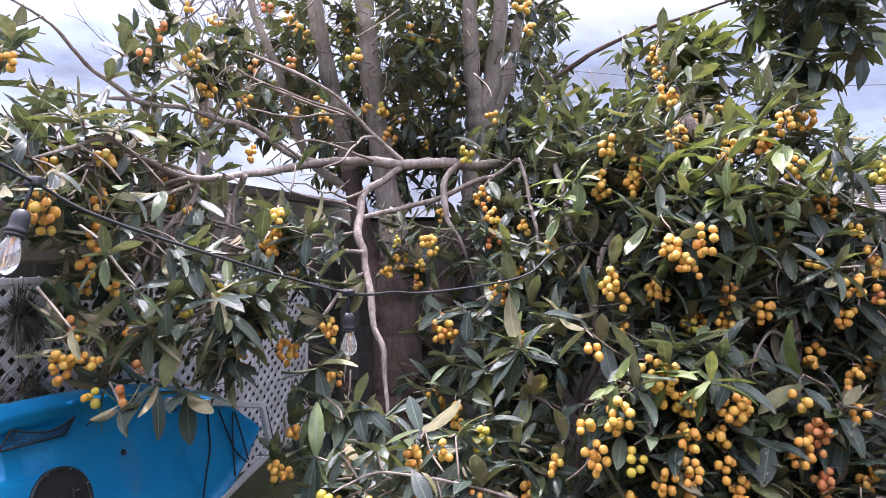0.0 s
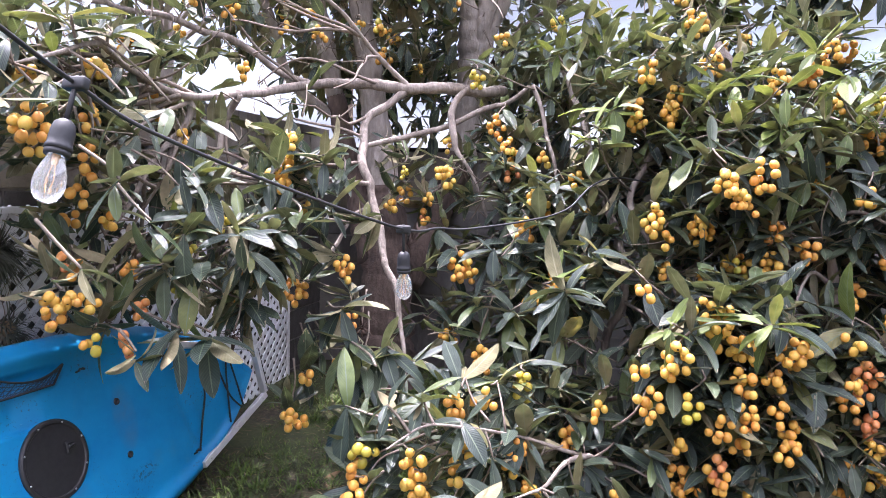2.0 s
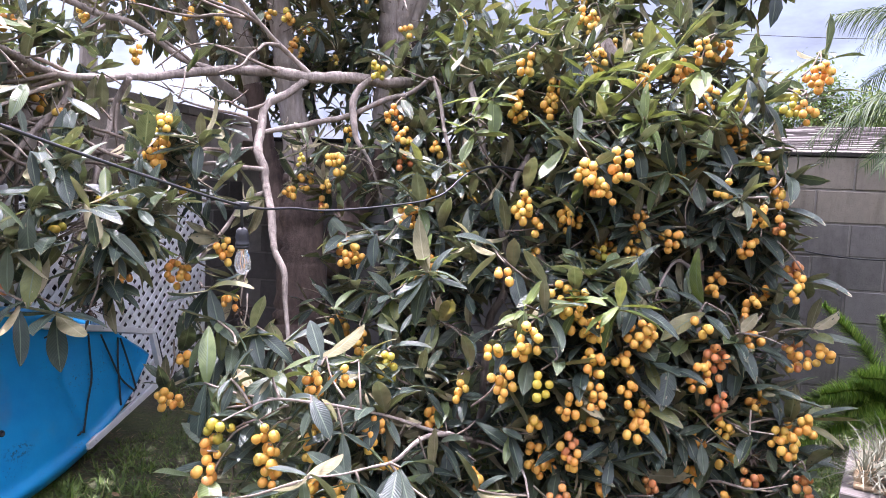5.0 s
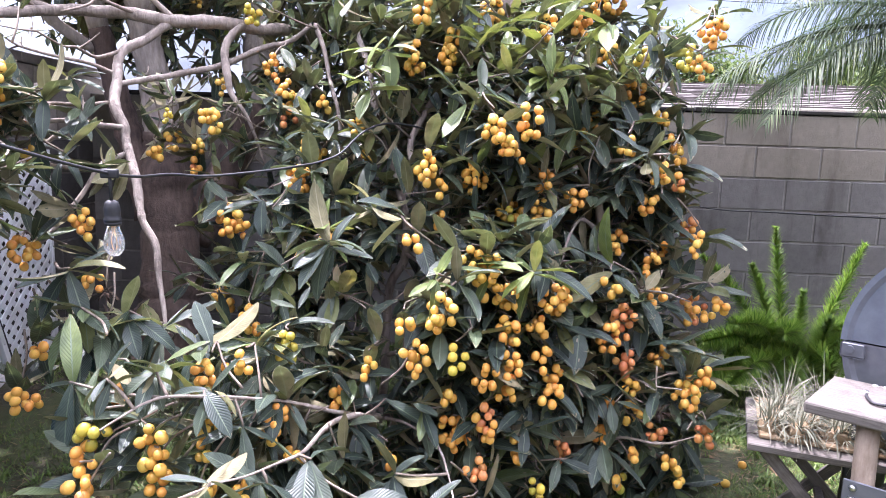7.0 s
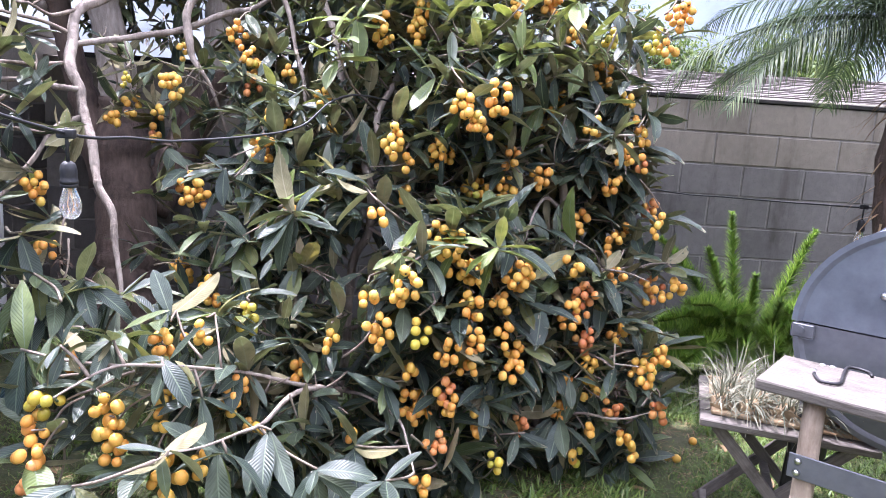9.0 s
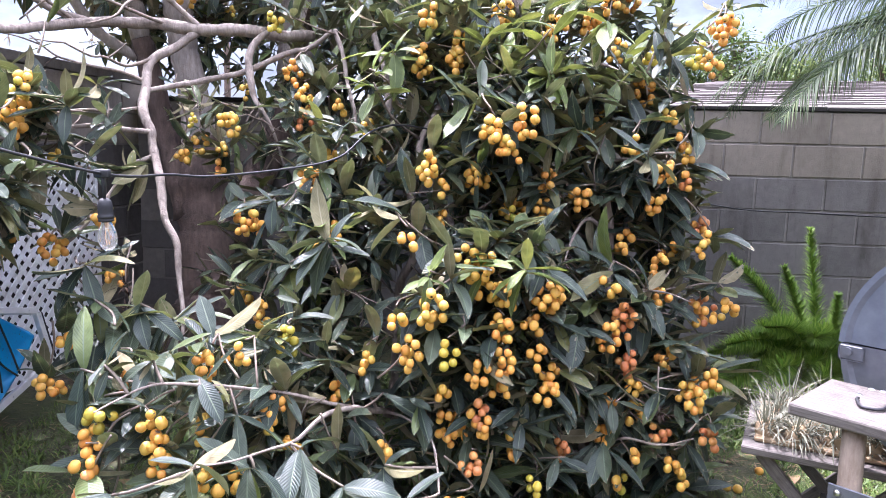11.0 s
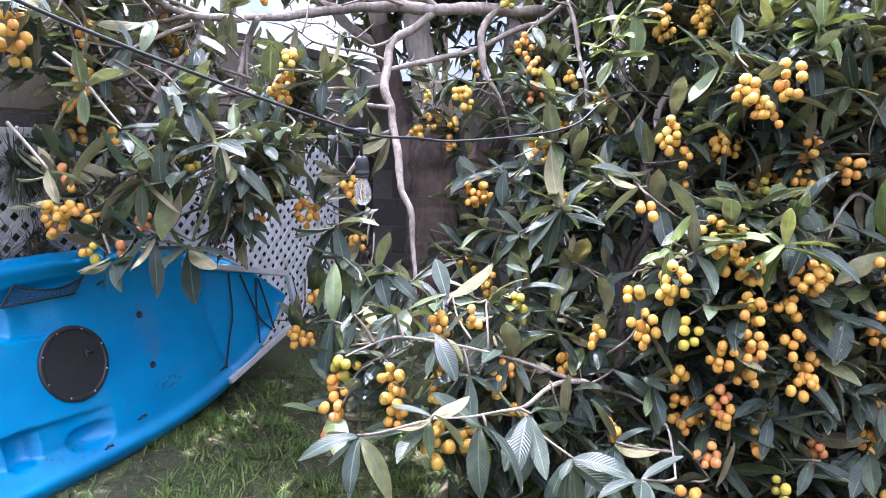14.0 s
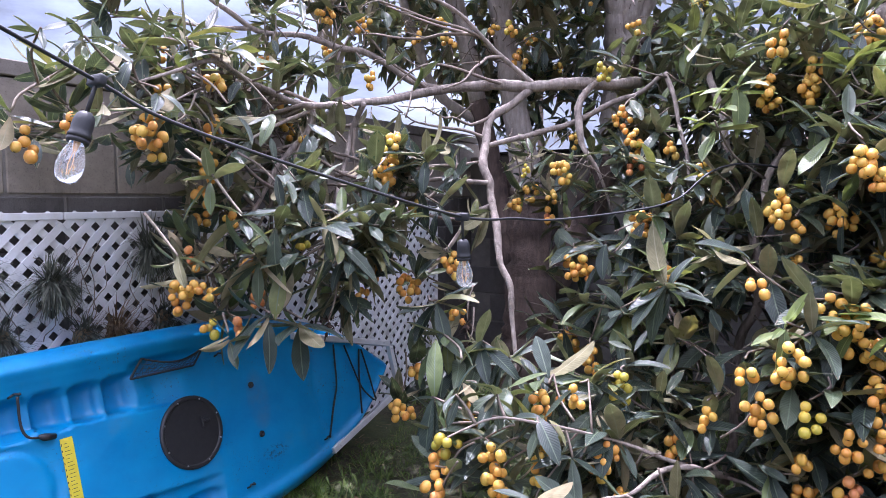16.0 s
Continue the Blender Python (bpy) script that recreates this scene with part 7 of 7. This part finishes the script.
def far_tree(loc, height, spread, seed, label, bare=False):
    r = random.Random(seed)
    root = thing("far_tree", pose(*loc), label, "tree", "trees beyond the wall")
    bm = bmesh.new()
    tips = []
    tube(bm, [(0, 0, 0), (0.1, 0, height * 0.4), (0.05, 0.1, height * 0.6)], [0.18, 0.13, 0.09], 8)
    for k in range(12):
        a, e = r.uniform(0, 6.28), r.uniform(0.3, 1.2)
        d = Vector((math.cos(a) * math.cos(e), math.sin(a) * math.cos(e), math.sin(e)))
        p0 = Vector((0.07, 0.05, height * r.uniform(0.35, 0.6)))
        p1 = p0 + d * spread * r.uniform(0.5, 1.0)
        tube(bm, [p0, p0.lerp(p1, 0.5) + Vector((0, 0, 0.1)), p1], [0.06, 0.035, 0.012], 6)
        tips.append((p0, p1))
        for j in range(4):
            q = p0.lerp(p1, r.uniform(0.4, 0.95))
            q2 = q + Vector((r.gauss(0, 1), r.gauss(0, 1), r.gauss(0.2, 0.7))).normalized() * spread * 0.45
            tube(bm, [q, q.lerp(q2, 0.5) + Vector((0, 0, 0.04)), q2], [0.018, 0.011, 0.004], 5)
            tips.append((q, q2))
    part("trunk", bm, M_twig_bare if bare else M_trunk, root)
    if not bare:
        sh = Sheaf()
        for k in range(8000):
            a, b = tips[r.randrange(len(tips))]
            p = a.lerp(b, r.uniform(0.5, 1.1)) + Vector((r.gauss(0, 1), r.gauss(0, 1), r.gauss(0, 1))) * spread * 0.11
            blade(sh, p, (r.gauss(0, 1), r.gauss(0, 1), r.gauss(0, 0.6)), r.uniform(0.10, 0.2) * spread * 0.5, 0.06 * spread * 0.5, 0.3, 2)
        ob = part("crown", sh.mesh("crown", [M_far_leaf]), None, root, "loose light green foliage")
        tagged(ob, kind="stuff")
    return root


far_tree((5.6, 15.5, -0.5), 4.8, 1.7, 3, "light green garden tree beyond the roof")
far_tree((3.9, 16, -0.5), 5.4, 1.7, 4, "light green garden tree beyond the roof")
far_tree((7.4, 15, -0.5), 4.9, 1.8, 5, "light green garden tree beyond the roof")
far_tree((9.6, 17, -0.5), 4.4, 2.0, 6, "light green garden tree beyond the roof")


def bare_branches():
    """Leafless tree next door whose thin twigs reach over the side wall."""
    r = random.Random(14)
    root = thing("bare_tree", pose(-3.9, 4.6, 0.0), "leafless pale grey tree beyond the wall", "tree")
    bm = bmesh.new()
    tube(bm, [(0, 0, 0), (0.05, 0, 1.6), (0.15, -0.1, 2.6)], [0.10, 0.08, 0.05], 8)
    part("trunk", bm, M_twig_bare, root)

    def grow(bm, p, d, ln, rad, depth):
        q = p + d * ln
        mid = p.lerp(q, 0.5) + Vector((r.uniform(-1, 1), r.uniform(-1, 1), r.uniform(-1, 1))) * ln * 0.08
        tube(bm, [p, mid, q], [rad, rad * 0.8, rad * 0.6], 5, False)
        if depth == 0:
            return
        for k in range(3 if depth > 1 else 2):
            nd = (d + Vector((r.gauss(0, 0.5), r.gauss(0, 0.5), r.gauss(0.0, 0.4)))).normalized()
            grow(bm, p.lerp(q, r.uniform(0.5, 1.0)), nd, ln * r.uniform(0.6, 0.8), rad * 0.55, depth - 1)

    for d in ((0.75, -0.35, 0.55), (0.55, -0.75, 0.40), (0.2, -0.7, 0.6), (0.8, 0.1, 0.5), (0.1, -0.3, 0.9), (0.5, -0.5, 0.75)):
        bm = bmesh.new()
        grow(bm, Vector((0.12, -0.08, 2.3)), Vector(d).normalized(), 0.75, 0.026, 4)
        part("limb", bm, M_twig_bare, root)


bare_branches()


def overhead_line():
    bm = bmesh.new()
    pts = [(-13.0, 30, 10.7), (-5.0, 30, 9.5), (4.8, 30, 8.1), (20, 30, 7.9), (45.2, 30, 9.5)]
    tube(bm, [Vector(p[:3]) for p in smooth_path(pts, 6)], 0.014, 5)
    tagged(new("overhead_cable", data_from("overhead_cable", bm, M_rubber)), "thin black overhead cable against the sky", "cable")
    for x in (-13.0, 45.2):
        bm = bmesh.new()
        tube(bm, [(x, 30, -0.2), (x, 30, 11.2)], [0.16, 0.11], 10)
        tagged(new("utility_pole", data_from("utility_pole", bm, M_trunk)), "tall brown wooden utility pole", "pole", "utility poles")


overhead_line()
far_palm = build_palm((-6.6, 4.3, 0.0), 2.35, "feather palm beyond the side wall", 56, 0.70, 21)


# ---- ground cover and litter ----
def build_grass():
    r = random.Random(17)
    sh = Sheaf()
    tufts = 0
    while tufts < 3100:
        x, y = r.uniform(-2.3, 3.2), r.uniform(0.9, 4.4)
        if tufts > 2200:
            x, y = r.uniform(0.6, 2.2), r.uniform(1.4, 3.4)
        g = noise.noise((x * 1.6, y * 1.6, 5)) + 0.6 * noise.noise((x * 5, y * 5, 2))
        if g < r.uniform(-0.35, 0.40):
            continue
        tufts += 1
        tall, wide = r.uniform(0.03, 0.085), r.uniform(0.015, 0.06)
        for k in range(r.randint(10, 30)):
            a, u = r.uniform(0, 6.28), r.gauss(0, wide)
            px, py = x + math.cos(a) * u, y + math.sin(a) * u
            blade(sh, (px, py, hump(px, py) - 0.003), (math.cos(a) * 0.7, math.sin(a) * 0.7, r.uniform(0.4, 1.4)), tall * r.uniform(0.6, 1.3), r.uniform(0.004, 0.008), r.uniform(0.3, 1.1), 3)
    for k in range(5200):
        x, y = (r.uniform(-2.1, -0.7), r.uniform(1.1, 3.2)) if k % 5 < 3 else (r.uniform(0.3, 2.0), r.uniform(1.5, 3.5))
        if k > 3800:
            x, y = r.uniform(0.5, 1.5), r.uniform(1.9, 3.1)
        if noise.noise((x * 3.1, y * 3.1, 9)) < r.uniform(-0.5, 0.2):
            continue
        for j in range(r.randint(6, 11)):
            a, u = r.uniform(0, 6.28), abs(r.gauss(0, 0.022))
            px, py = x + math.cos(a) * u, y + math.sin(a) * u
            blade(sh, (px, py, hump(px, py) - 0.002), (math.cos(a), math.sin(a), r.uniform(0.4, 1.6)), r.uniform(0.018, 0.05), r.uniform(0.0022, 0.0045), r.uniform(0.2, 1.0), 2)
    g = new("grass", sh.mesh("grass", [M_grass]))
    tagged(g, "thin uneven patches of green and straw grass", "grass", kind="stuff")
    sh = Sheaf()
    for k in range(8500):
        x, y = (r.uniform(-2.2, 2.6), r.uniform(1.1, 4.0)) if k < 6000 else (r.uniform(0.4, 1.6), r.uniform(1.7, 3.1))
        a = r.uniform(0, 6.28)
        blade(sh, (x, y, hump(x, y) + 0.004), (math.cos(a), math.sin(a), r.uniform(-0.05, 0.2)), r.uniform(0.015, 0.07), r.uniform(0.002, 0.006), 0.1, 2)
    tagged(new("straw_litter", sh.mesh("straw_litter", [M_dry])), "scattered straw and broken twigs on soil", "litter", kind="stuff")


build_grass()


def build_litter():
    r = random.Random(31)
    sh = Sheaf()
    sh.add(*LEAVES_FINE[1])
    me = sh.mesh("fallen_leaf", [M_dry, M_dry], True)
    spots = [(0.88, 2.66), (1.10, 2.45), (-1.35, 2.35), (-1.15, 2.0), (-1.5, 2.7), (1.05, 2.9), (0.55, 2.2), (0.3, 2.15), (-1.7, 2.2), (1.25, 2.75), (-0.9, 1.7), (0.9, 2.05), (-1.3, 1.75), (-1.05, 1.55), (-1.45, 2.05), (-0.75, 1.5), (-1.0, 2.4), (1.3, 2.45), (0.8, 2.4)]
    for x, y in spots:
        ob = new("fallen_leaf", me)
        s = r.uniform(0.10, 0.16)
        ob.matrix_world = Matrix.Translation((x, y, hump(x, y) + 0.012)) @ Matrix.Rotation(r.uniform(0, 6.28), 4, "Z") @ Matrix.Rotation(r.uniform(-0.2, 0.2), 4, "X") @ Matrix.Diagonal((s, s, s, 1))
        tagged(ob, "curled brown dry leaf lying on grass", "leaf", "fallen leaves")
    for k, (x, y) in enumerate([(0.965, 2.67), (1.003, 2.655), (1.14, 2.83)]):
        ob = new("fallen_fruit", FRUIT["y"][k % 2])
        s = 0.036
        ob.matrix_world = Matrix.Translation((x, y, hump(x, y) + 0.017)) @ Matrix.Rotation(1.2, 4, "X") @ Matrix.Diagonal((s, s, s, 1))
        tagged(ob, "yellow loquat fruit fallen on the grass", "fruit", "fallen fruit")


build_litter()
